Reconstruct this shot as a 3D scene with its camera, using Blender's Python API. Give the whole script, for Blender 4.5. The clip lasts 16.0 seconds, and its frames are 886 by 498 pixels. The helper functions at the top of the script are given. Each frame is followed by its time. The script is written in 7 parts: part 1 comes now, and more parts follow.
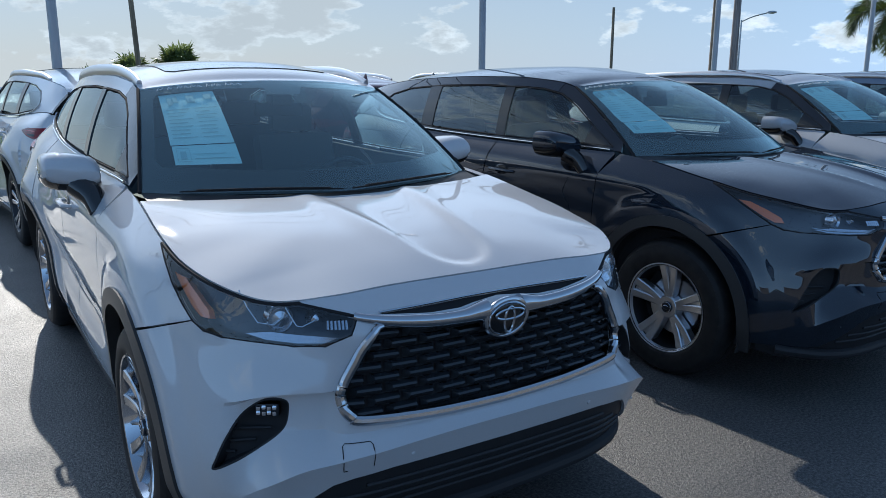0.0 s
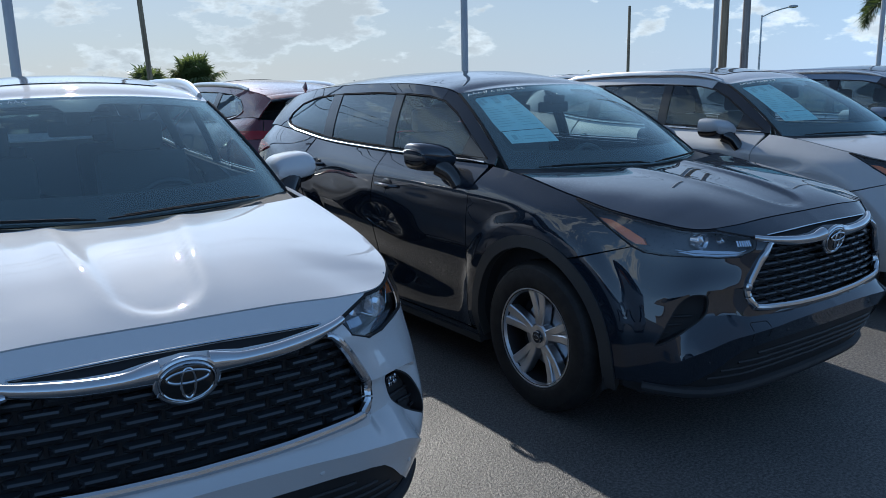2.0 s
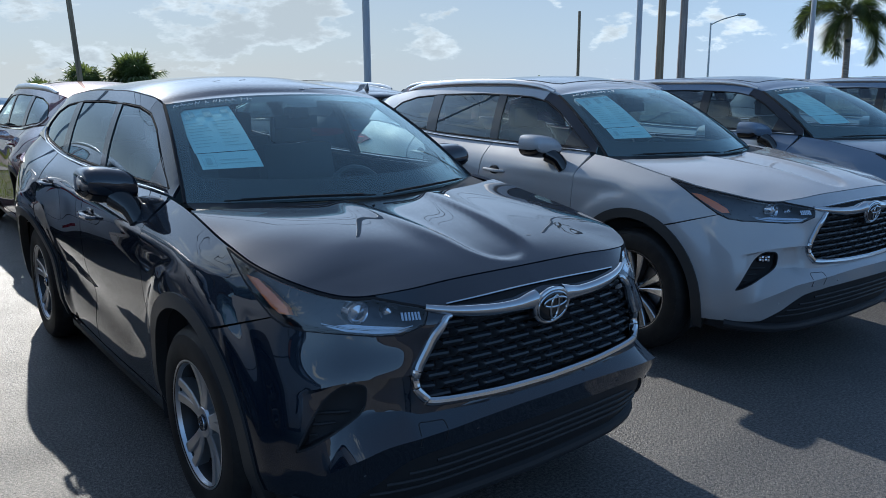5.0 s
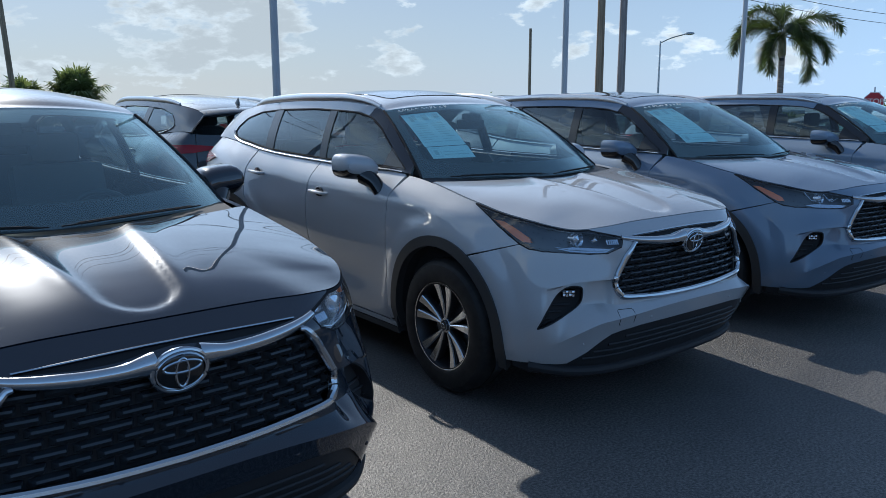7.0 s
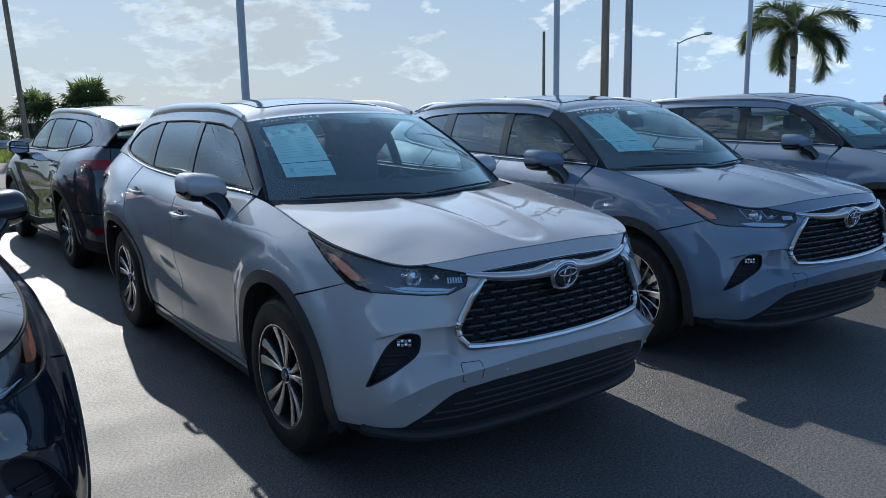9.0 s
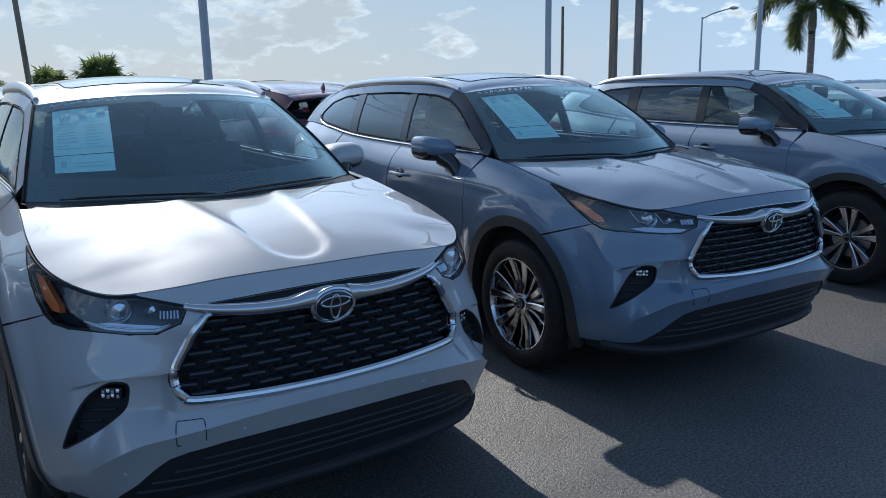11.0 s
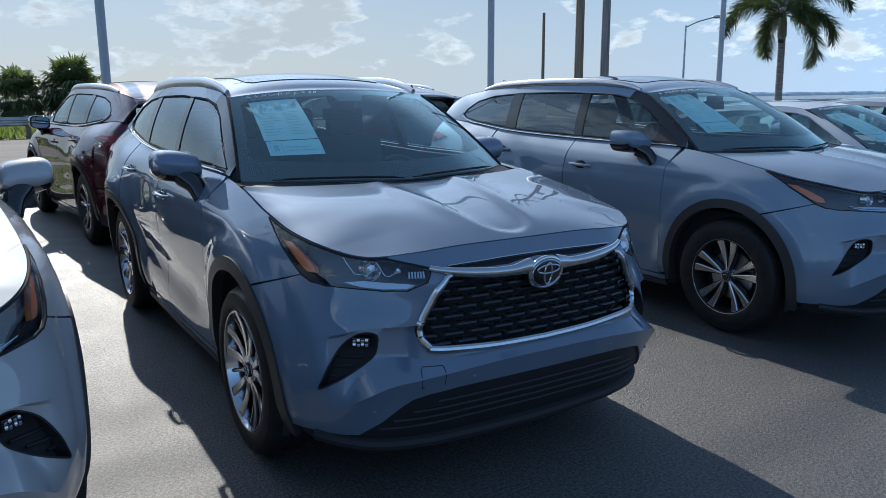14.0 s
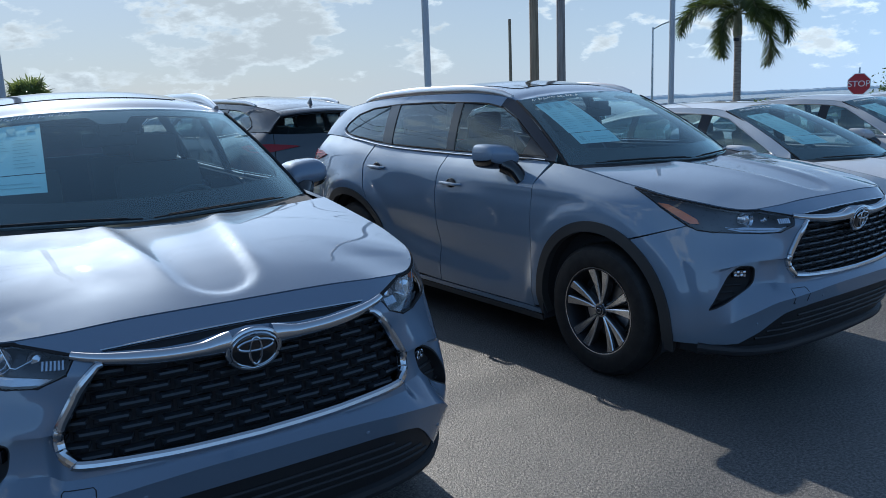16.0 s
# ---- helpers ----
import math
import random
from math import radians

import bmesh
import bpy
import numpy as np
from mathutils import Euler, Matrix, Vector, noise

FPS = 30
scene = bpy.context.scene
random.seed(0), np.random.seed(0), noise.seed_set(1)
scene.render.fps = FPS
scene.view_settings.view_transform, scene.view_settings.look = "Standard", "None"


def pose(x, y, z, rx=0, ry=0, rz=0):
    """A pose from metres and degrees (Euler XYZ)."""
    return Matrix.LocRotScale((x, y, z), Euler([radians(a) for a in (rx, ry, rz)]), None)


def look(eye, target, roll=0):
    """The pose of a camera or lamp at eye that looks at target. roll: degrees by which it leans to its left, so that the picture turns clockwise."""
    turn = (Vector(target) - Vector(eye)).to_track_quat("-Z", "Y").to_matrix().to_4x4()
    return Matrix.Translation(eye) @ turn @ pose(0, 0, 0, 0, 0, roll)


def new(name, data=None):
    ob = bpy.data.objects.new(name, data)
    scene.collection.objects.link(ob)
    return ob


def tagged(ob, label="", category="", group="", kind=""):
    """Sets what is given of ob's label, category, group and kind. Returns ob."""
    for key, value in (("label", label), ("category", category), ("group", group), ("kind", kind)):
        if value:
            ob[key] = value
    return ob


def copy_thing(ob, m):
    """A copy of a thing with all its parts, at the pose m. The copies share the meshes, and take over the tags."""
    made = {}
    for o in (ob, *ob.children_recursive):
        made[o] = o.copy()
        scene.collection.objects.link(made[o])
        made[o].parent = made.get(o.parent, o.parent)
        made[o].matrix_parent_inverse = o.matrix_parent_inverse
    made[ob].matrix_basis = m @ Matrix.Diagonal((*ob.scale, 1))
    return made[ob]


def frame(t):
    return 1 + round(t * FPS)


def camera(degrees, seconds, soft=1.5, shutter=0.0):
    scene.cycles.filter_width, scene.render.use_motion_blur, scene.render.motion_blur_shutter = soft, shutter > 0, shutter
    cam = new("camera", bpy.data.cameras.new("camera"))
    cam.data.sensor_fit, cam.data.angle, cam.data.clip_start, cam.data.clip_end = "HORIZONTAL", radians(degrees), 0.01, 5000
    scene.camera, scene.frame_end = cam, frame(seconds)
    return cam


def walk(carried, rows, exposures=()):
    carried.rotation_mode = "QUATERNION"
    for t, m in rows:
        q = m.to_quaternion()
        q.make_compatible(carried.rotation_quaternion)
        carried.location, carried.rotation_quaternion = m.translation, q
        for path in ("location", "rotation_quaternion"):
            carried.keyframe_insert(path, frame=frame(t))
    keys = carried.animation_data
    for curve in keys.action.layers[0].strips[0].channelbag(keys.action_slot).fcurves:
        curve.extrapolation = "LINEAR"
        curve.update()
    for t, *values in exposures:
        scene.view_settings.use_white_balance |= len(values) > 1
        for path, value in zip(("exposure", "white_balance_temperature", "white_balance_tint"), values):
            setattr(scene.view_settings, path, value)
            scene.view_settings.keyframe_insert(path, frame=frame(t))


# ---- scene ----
cam = camera(59.34, 16.0, 0.8)
walk(cam, [
    (0.0, pose(-4.396, -2.549, 1.631, 77.55, -0.18, -36.91)),
    (0.5, pose(-4.142, -2.535, 1.616, 77.15, -0.39, -36.50)),
    (1.0, pose(-3.893, -2.556, 1.635, 77.88, 0.96, -37.66)),
    (1.5, pose(-3.614, -2.668, 1.640, 78.19, 1.33, -36.87)),
    (2.0, pose(-3.395, -2.758, 1.647, 77.82, 1.19, -35.01)),
    (2.5, pose(-3.159, -2.739, 1.635, 77.70, 0.19, -33.96)),
    (3.0, pose(-2.942, -2.701, 1.656, 77.90, 0.03, -34.72)),
    (3.5, pose(-2.665, -2.724, 1.654, 77.64, 1.36, -34.95)),
    (4.0, pose(-2.406, -2.768, 1.664, 78.12, 0.95, -34.57)),
    (4.5, pose(-2.146, -2.768, 1.639, 77.81, 0.59, -35.20)),
    (5.0, pose(-1.860, -2.766, 1.663, 77.98, 0.39, -37.54)),
    (5.2, pose(-1.753, -2.789, 1.656, 78.23, 0.48, -38.44)),
    (7.3, pose(-0.568, -3.024, 1.644, 79.20, 0.14, -40.10)),
    (7.5, pose(-0.439, -3.064, 1.653, 79.26, 0.14, -39.81)),
    (8.0, pose(-0.164, -3.104, 1.653, 79.30, 0.24, -38.38)),
    (8.5, pose(0.120, -3.027, 1.654, 79.63, 0.11, -37.83)),
    (9.0, pose(0.387, -3.010, 1.649, 79.52, 1.03, -38.34)),
    (9.2, pose(0.516, -3.029, 1.661, 79.18, 1.27, -38.28)),
    (11.3, pose(1.783, -3.018, 1.644, 77.82, 0.97, -35.27)),
    (11.5, pose(1.867, -3.035, 1.656, 77.97, 0.88, -34.28)),
    (12.0, pose(2.134, -2.991, 1.634, 78.51, 0.33, -32.70)),
    (12.5, pose(2.398, -2.919, 1.654, 79.34, 0.33, -34.72)),
    (13.0, pose(2.721, -2.937, 1.624, 79.84, 1.49, -36.04)),
    (13.5, pose(3.015, -2.976, 1.628, 79.10, 1.08, -35.94)),
    (14.0, pose(3.294, -2.941, 1.614, 78.36, 0.28, -36.56)),
    (14.5, pose(3.577, -2.908, 1.629, 78.74, 0.72, -37.44)),
    (15.0, pose(3.904, -2.908, 1.623, 78.90, 1.37, -37.68)),
    (15.5, pose(4.180, -2.912, 1.622, 78.86, 1.74, -37.91)),
    (16.0, pose(4.482, -2.878, 1.611, 78.99, 2.15, -38.01)),
], exposures=[(0.0, 0.12, 5330, 8), (16.0, 0.12, 5330, 8)])

# ---- light ----
SUN_AZ, SUN_EL = radians(10.8), radians(30.0)      # azimuth from +y towards +x
sun_way = Vector((math.sin(SUN_AZ) * math.cos(SUN_EL), math.cos(SUN_AZ) * math.cos(SUN_EL), math.sin(SUN_EL)))
sun = new("sun", bpy.data.lights.new("sun", "SUN"))
SKY = 0.102
sun.data.energy, sun.data.angle, sun.data.color = 4.6, radians(0.55), (1.0, 0.84, 0.64)
sun.matrix_world = look(sun_way * 60, (0, 0, 0))

world = bpy.data.worlds.new("sky")
scene.world = world
world.use_nodes = True
WT = world.node_tree
WT.nodes.clear()


def wn(kind, **kw):
    n = WT.nodes.new(kind)
    for k, v in kw.items():
        if k in n.inputs:
            n.inputs[k].default_value = v
    return n


def build_sky():
    L = WT.links.new
    out = wn("ShaderNodeOutputWorld")
    bg = wn("ShaderNodeBackground")
    bg.inputs["Strength"].default_value = SKY
    tc = wn("ShaderNodeTexCoord")
    sep = wn("ShaderNodeSeparateXYZ")
    L(tc.outputs["Generated"], sep.inputs[0])
    zc = wn("ShaderNodeMath"); zc.operation = "MAXIMUM"; zc.inputs[1].default_value = 0.02
    L(sep.outputs["Z"], zc.inputs[0])
    com = wn("ShaderNodeCombineXYZ")
    L(sep.outputs["X"], com.inputs[0]); L(sep.outputs["Y"], com.inputs[1]); L(zc.outputs[0], com.inputs[2])
    sky = wn("ShaderNodeTexSky")
    sky.sky_type, sky.sun_disc = "NISHITA", False
    sky.sun_elevation, sky.sun_rotation = SUN_EL, SUN_AZ
    sky.air_density, sky.dust_density, sky.ozone_density = 1.0, 0.35, 3.5
    L(com.outputs[0], sky.inputs["Vector"])
    # heaped clouds: noise over the flattened direction, helped on where the banks lie
    flat = wn("ShaderNodeVectorMath"); flat.operation = "MULTIPLY"; flat.inputs[1].default_value = (1, 1, 2.3)
    L(tc.outputs["Generated"], flat.inputs[0])
    big = wn("ShaderNodeTexNoise", Scale=14.0, Detail=12.0, Roughness=0.58, Distortion=0.0)
    L(flat.outputs[0], big.inputs["Vector"])
    total = big.outputs["Fac"]
    for az, el, size, gain in ((27.0, 5.6, 0.22, 0.26), (20.0, 8.5, 0.16, 0.24), (11.0, 3.2, 0.18, 0.16), (21.0, 2.6, 0.12, 0.18), (46.0, 6.8, 0.10, 0.17), (52.0, 3.2, 0.16, 0.12), (66.0, 4.5, 0.22, 0.12), (36.0, 3.2, 0.10, 0.12),
                               (-32.0, 24.0, 0.55, 0.27), (-58.0, 32.0, 0.60, 0.27), (-80.0, 14.0, 0.50, 0.20), (-10.0, 44.0, 0.40, 0.22)):
        a, e = radians(az), radians(el)
        c = (math.sin(a) * math.cos(e), math.cos(a) * math.cos(e), math.sin(e) * 2.3)
        ds = wn("ShaderNodeVectorMath"); ds.operation = "DISTANCE"; ds.inputs[1].default_value = c
        L(flat.outputs[0], ds.inputs[0])
        mr = wn("ShaderNodeMapRange"); mr.interpolation_type = "SMOOTHSTEP"
        mr.inputs["From Min"].default_value, mr.inputs["From Max"].default_value = 0.0, size
        mr.inputs["To Min"].default_value, mr.inputs["To Max"].default_value = gain, 0.0
        L(ds.outputs["Value"], mr.inputs["Value"])
        ad = wn("ShaderNodeMath"); ad.operation = "ADD"
        L(total, ad.inputs[0]); L(mr.outputs[0], ad.inputs[1])
        total = ad.outputs[0]
    thin = wn("ShaderNodeMapRange")                     # clear overhead
    thin.inputs["From Min"].default_value, thin.inputs["From Max"].default_value = 0.20, 0.42
    thin.inputs["To Min"].default_value, thin.inputs["To Max"].default_value = 0.0, -0.11
    L(zc.outputs[0], thin.inputs["Value"])
    ad = wn("ShaderNodeMath"); ad.operation = "ADD"
    L(total, ad.inputs[0]); L(thin.outputs[0], ad.inputs[1])
    total = ad.outputs[0]
    ramp = wn("ShaderNodeMapRange"); ramp.interpolation_type = "SMOOTHSTEP"
    ramp.inputs["From Min"].default_value, ramp.inputs["From Max"].default_value = 0.615, 0.71
    ramp.inputs["To Max"].default_value = 0.9
    L(total, ramp.inputs["Value"])
    # haze towards the horizon
    hz = wn("ShaderNodeValToRGB")
    for k, (at, fac) in enumerate(((0.0, 0.84), (0.22, 0.46), (0.62, 0.20))):
        e = hz.color_ramp.elements[k] if k < 2 else hz.color_ramp.elements.new(at)
        e.position, e.color = at, (fac, fac, fac, 1)
    L(zc.outputs[0], hz.inputs["Fac"])
    # brighter towards the sun
    dot = wn("ShaderNodeVectorMath"); dot.operation = "DOT_PRODUCT"
    dot.inputs[1].default_value = sun_way
    L(tc.outputs["Generated"], dot.inputs[0])
    glow = wn("ShaderNodeMapRange"); glow.interpolation_type = "SMOOTHSTEP"
    glow.inputs["From Min"].default_value, glow.inputs["From Max"].default_value = 0.0, 1.0
    glow.inputs["To Min"].default_value, glow.inputs["To Max"].default_value = 8.4, 4.9
    L(dot.outputs["Value"], glow.inputs["Value"])
    # lit rims, greyer hearts
    puff = wn("ShaderNodeTexNoise", Scale=30.0, Detail=5.0, Roughness=0.6)
    L(flat.outputs[0], puff.inputs["Vector"])
    heart = wn("ShaderNodeMath"); heart.operation = "MULTIPLY_ADD"; heart.inputs[1].default_value = 0.35
    L(puff.outputs["Fac"], heart.inputs[0]); L(total, heart.inputs[2])
    pm = wn("ShaderNodeMapRange"); pm.interpolation_type = "SMOOTHSTEP"
    pm.inputs["From Min"].default_value, pm.inputs["From Max"].default_value = 0.74, 0.98
    pm.inputs["To Min"].default_value, pm.inputs["To Max"].default_value = 1.48, 0.90
    L(heart.outputs[0], pm.inputs["Value"])

    def tint(colour, extra=None):
        mx = wn("ShaderNodeMix"); mx.data_type = "RGBA"; mx.blend_type = "MULTIPLY"
        mx.inputs["Factor"].default_value = 1.0
        mx.inputs["A"].default_value = (*colour, 1)
        src = glow.outputs[0]
        if extra is not None:
            mu = wn("ShaderNodeMath"); mu.operation = "MULTIPLY"
            L(src, mu.inputs[0]); L(extra, mu.inputs[1])
            src = mu.outputs[0]
        L(src, mx.inputs["B"])
        return mx.outputs["Result"]
    # the bright ring of haze close about the sun
    ring = wn("ShaderNodeMapRange"); ring.interpolation_type = "SMOOTHSTEP"
    ring.inputs["From Min"].default_value, ring.inputs["From Max"].default_value = 0.58, 1.0
    ring.inputs["To Min"].default_value, ring.inputs["To Max"].default_value = 0.0, 8.0
    L(dot.outputs["Value"], ring.inputs["Value"])
    halo = wn("ShaderNodeVectorMath"); halo.operation = "SCALE"
    halo.inputs[0].default_value = (0.84, 0.96, 1.06)
    above = wn("ShaderNodeValToRGB")                     # dimmed by the haze low down, clear blue higher up
    above.color_ramp.interpolation = "EASE"
    for k, (at, fac) in enumerate(((0.13, 0.0), (0.28, 1.0), (0.42, 0.9), (0.60, 0.05))):
        e = above.color_ramp.elements[k] if k < 2 else above.color_ramp.elements.new(at)
        e.position, e.color = at, (fac, fac, fac, 1)
    L(zc.outputs[0], above.inputs["Fac"])
    veil = wn("ShaderNodeMath"); veil.operation = "MULTIPLY"
    L(ring.outputs[0], veil.inputs[0]); L(above.outputs[0], veil.inputs[1])
    L(veil.outputs[0], halo.inputs["Scale"])
    mh = wn("ShaderNodeMix"); mh.data_type = "RGBA"
    thinner = wn("ShaderNodeVectorMath"); thinner.operation = "SCALE"; thinner.inputs["Scale"].default_value = 0.68
    L(sky.outputs[0], thinner.inputs[0])
    L(hz.outputs[0], mh.inputs["Factor"]); L(thinner.outputs[0], mh.inputs["A"])
    # the haze is white towards the sun and blue away from it
    side = wn("ShaderNodeMapRange")
    side.inputs["From Min"].default_value, side.inputs["From Max"].default_value = 0.25, 0.85
    L(dot.outputs["Value"], side.inputs["Value"])
    hue = wn("ShaderNodeMix"); hue.data_type = "RGBA"
    L(side.outputs[0], hue.inputs["Factor"]); L(tint((0.70, 1.04, 1.46)), hue.inputs["A"]); L(tint((0.98, 0.98, 0.93)), hue.inputs["B"])
    L(hue.outputs["Result"], mh.inputs["B"])
    mc = wn("ShaderNodeMix"); mc.data_type = "RGBA"
    L(ramp.outputs[0], mc.inputs["Factor"]); L(mh.outputs["Result"], mc.inputs["A"])
    L(tint((1.16, 1.16, 1.06), pm.outputs[0]), mc.inputs["B"])
    plus = wn("ShaderNodeVectorMath"); plus.operation = "ADD"
    L(mc.outputs["Result"], plus.inputs[0]); L(halo.outputs[0], plus.inputs[1])
    L(plus.outputs[0], bg.inputs["Color"])
    L(bg.outputs[0], out.inputs[0])


build_sky()


# ---- materials ----
class Mat:
    """A small builder of node materials."""

    def __init__(self, name, colour=(0.5, 0.5, 0.5), rough=0.5, metal=0.0, **kw):
        self.m = bpy.data.materials.new(name)
        self.m.use_nodes = True
        self.t = self.m.node_tree
        self.b = self.t.nodes["Principled BSDF"]
        self.b.inputs["Base Color"].default_value = (*colour, 1)
        self.b.inputs["Roughness"].default_value = rough
        self.b.inputs["Metallic"].default_value = metal
        for k, v in kw.items():
            self.b.inputs[k.replace("_", " ")].default_value = v
        self.colour = colour

    def node(self, kind, **kw):
        n = self.t.nodes.new(kind)
        for k, v in kw.items():
            n.inputs[k].default_value = v
        return n

    def noise(self, scale, detail=4.0, rough=0.55, stretch=(1, 1, 1)):
        tc = self.node("ShaderNodeTexCoord")
        mp = self.node("ShaderNodeMapping")
        mp.inputs["Scale"].default_value = stretch
        nz = self.node("ShaderNodeTexNoise", Scale=scale, Detail=detail, Roughness=rough)
        self.t.links.new(tc.outputs["Object"], mp.inputs[0])
        self.t.links.new(mp.outputs[0], nz.inputs["Vector"])
        return nz.outputs["Fac"]

    def mottle(self, fac, low, high, a=0.35, b=0.65, mult=False):
        """Base colour between low and high by a factor; with mult it multiplies what is there."""
        r = self.node("ShaderNodeMapRange")
        r.inputs["From Min"].default_value, r.inputs["From Max"].default_value = a, b
        self.t.links.new(fac, r.inputs["Value"])
        mx = self.node("ShaderNodeMix"); mx.data_type = "RGBA"
        mx.inputs["A"].default_value, mx.inputs["B"].default_value = (*low, 1), (*high, 1)
        self.t.links.new(r.outputs[0], mx.inputs["Factor"])
        res = mx.outputs["Result"]
        base = self.b.inputs["Base Color"]
        if mult and base.is_linked:
            mm = self.node("ShaderNodeMix"); mm.data_type = "RGBA"; mm.blend_type = "MULTIPLY"
            mm.inputs["Factor"].default_value = 1.0
            self.t.links.new(base.links[0].from_socket, mm.inputs["A"])
            self.t.links.new(res, mm.inputs["B"])
            res = mm.outputs["Result"]
        self.t.links.new(res, base)
        return self

    def roughen(self, fac, low, high):
        r = self.node("ShaderNodeMapRange")
        r.inputs["From Min"].default_value, r.inputs["From Max"].default_value = 0.3, 0.7
        r.inputs["To Min"].default_value, r.inputs["To Max"].default_value = low, high
        self.t.links.new(fac, r.inputs["Value"])
        self.t.links.new(r.outputs[0], self.b.inputs["Roughness"])
        return self

    def bump(self, fac, strength, distance):
        bp = self.node("ShaderNodeBump", Strength=strength, Distance=distance)
        old = self.b.inputs["Normal"]
        if old.is_linked:
            self.t.links.new(old.links[0].from_socket, bp.inputs["Normal"])
        self.t.links.new(fac, bp.inputs["Height"])
        self.t.links.new(bp.outputs[0], self.b.inputs["Normal"])
        return self


def paint(name, colour, metal, rough, coat=1.0, sheen=0.0, ior=1.6):
    p = Mat(name, colour, rough, metal, Coat_Weight=coat, Coat_Roughness=0.015, Coat_IOR=ior, Specular_IOR_Level=sheen)
    dust_haze = p.noise(2.2, 5)
    p.roughen(dust_haze, rough * 0.9, rough * 1.15)
    c = Vector(colour)
    p.mottle(p.noise(900, 1), c * 0.93, c * 1.07)
    return p.m


def clear(name, tint, gloss_rough=0.0, ior=1.5, sheen=(1, 1, 1), dust_haze=0.0):
    """Thin glass: tinted clear sheet with a mirror sheen by the Fresnel law, and a film of dust and painted sky haze.
    """
    m = bpy.data.materials.new(name)
    m.use_nodes = True
    t = m.node_tree
    t.nodes.clear()
    out = t.nodes.new("ShaderNodeOutputMaterial")
    tr = t.nodes.new("ShaderNodeBsdfTransparent"); tr.inputs[0].default_value = (*tint, 1)
    gl = t.nodes.new("ShaderNodeBsdfGlossy"); gl.inputs["Roughness"].default_value = gloss_rough; gl.inputs["Color"].default_value = (*sheen, 1)
    # Schlick's law, the same from either side
    f0 = ((ior - 1) / (ior + 1)) ** 2
    face = t.nodes.new("ShaderNodeLayerWeight"); face.inputs["Blend"].default_value = 0.5
    p5 = t.nodes.new("ShaderNodeMath"); p5.operation = "POWER"; p5.inputs[1].default_value = 5.0
    fr = t.nodes.new("ShaderNodeMath"); fr.operation = "MULTIPLY_ADD"; fr.inputs[1].default_value = 1 - f0; fr.inputs[2].default_value = f0
    t.links.new(face.outputs["Facing"], p5.inputs[0]); t.links.new(p5.outputs[0], fr.inputs[0])
    mx = t.nodes.new("ShaderNodeMixShader")
    t.links.new(fr.outputs[0], mx.inputs[0]); t.links.new(tr.outputs[0], mx.inputs[1]); t.links.new(gl.outputs[0], mx.inputs[2])
    last = mx
    if dust_haze:
        # the teal colour also stands in for sky reflected in the glass
        film = t.nodes.new("ShaderNodeBsdfDiffuse"); film.inputs[0].default_value = (0.50, 0.67, 0.74, 1)
        tc = t.nodes.new("ShaderNodeTexCoord")
        nz = t.nodes.new("ShaderNodeTexNoise"); nz.inputs["Scale"].default_value = 3.0; nz.inputs["Detail"].default_value = 6.0
        rg = t.nodes.new("ShaderNodeMapRange")
        rg.inputs["From Min"].default_value, rg.inputs["From Max"].default_value = 0.3, 0.7
        rg.inputs["To Min"].default_value, rg.inputs["To Max"].default_value = dust_haze * 0.75, dust_haze * 1.25
        last = t.nodes.new("ShaderNodeMixShader")
        t.links.new(tc.outputs["Object"], nz.inputs["Vector"]); t.links.new(nz.outputs["Fac"], rg.inputs["Value"]); t.links.new(rg.outputs[0], last.inputs[0])
        t.links.new(mx.outputs[0], last.inputs[1]); t.links.new(film.outputs[0], last.inputs[2])
    t.links.new(last.outputs[0], out.inputs[0])
    return m


PAINT = {
    "white": paint("pearl_white_paint", (0.56, 0.565, 0.575), 0.06, 0.6),
    "black": paint("black_paint", (0.009, 0.014, 0.024), 0.12, 0.28, ior=1.75),
    "silver": paint("silver_paint", (0.425, 0.435, 0.45), 0.22, 0.53),
    "blue": paint("slate_blue_paint", (0.160, 0.208, 0.280), 0.26, 0.52),
    "slate": paint("blue_grey_paint", (0.196, 0.252, 0.330), 0.26, 0.52),
    "maroon": paint("dark_red_paint", (0.075, 0.008, 0.016), 0.3, 0.42),
    "gunmetal": paint("gunmetal_paint", (0.045, 0.054, 0.064), 0.3, 0.42),
    "plain_white": paint("white_paint", (0.62, 0.63, 0.64), 0.0, 0.6),
}
BLACK_PLASTIC = Mat("black_plastic", (0.025, 0.026, 0.029), 0.55, Specular_IOR_Level=0.3)
BLACK_PLASTIC.bump(BLACK_PLASTIC.noise(700, 2), 0.15, 0.001)
BLACK_PLASTIC = BLACK_PLASTIC.m
PILLAR = Mat("pillar_black", (0.022, 0.025, 0.032), 0.12, Specular_IOR_Level=0.5).m
TRIM = Mat("arch_trim_plastic", (0.045, 0.044, 0.043), 0.42, Specular_IOR_Level=0.35)
TRIM.bump(TRIM.noise(500, 2), 0.2, 0.001)
TRIM = TRIM.m
GLOSS_BLACK = Mat("gloss_black", (0.008, 0.008, 0.009), 0.08, Coat_Weight=0.5).m
GRILLE_BLACK = Mat("grille_black", (0.030, 0.033, 0.038), 0.22, Specular_IOR_Level=0.5).m
SEAL = Mat("rubber_seal", (0.026, 0.026, 0.028), 0.8, Specular_IOR_Level=0.1).m
VOID = Mat("dark_inside", (0.026, 0.026, 0.028), 0.9).m
CHROME = Mat("chrome", (0.50, 0.515, 0.54), 0.12, 1.0).m
SATIN = Mat("satin_silver", (0.62, 0.63, 0.65), 0.28, 1.0).m
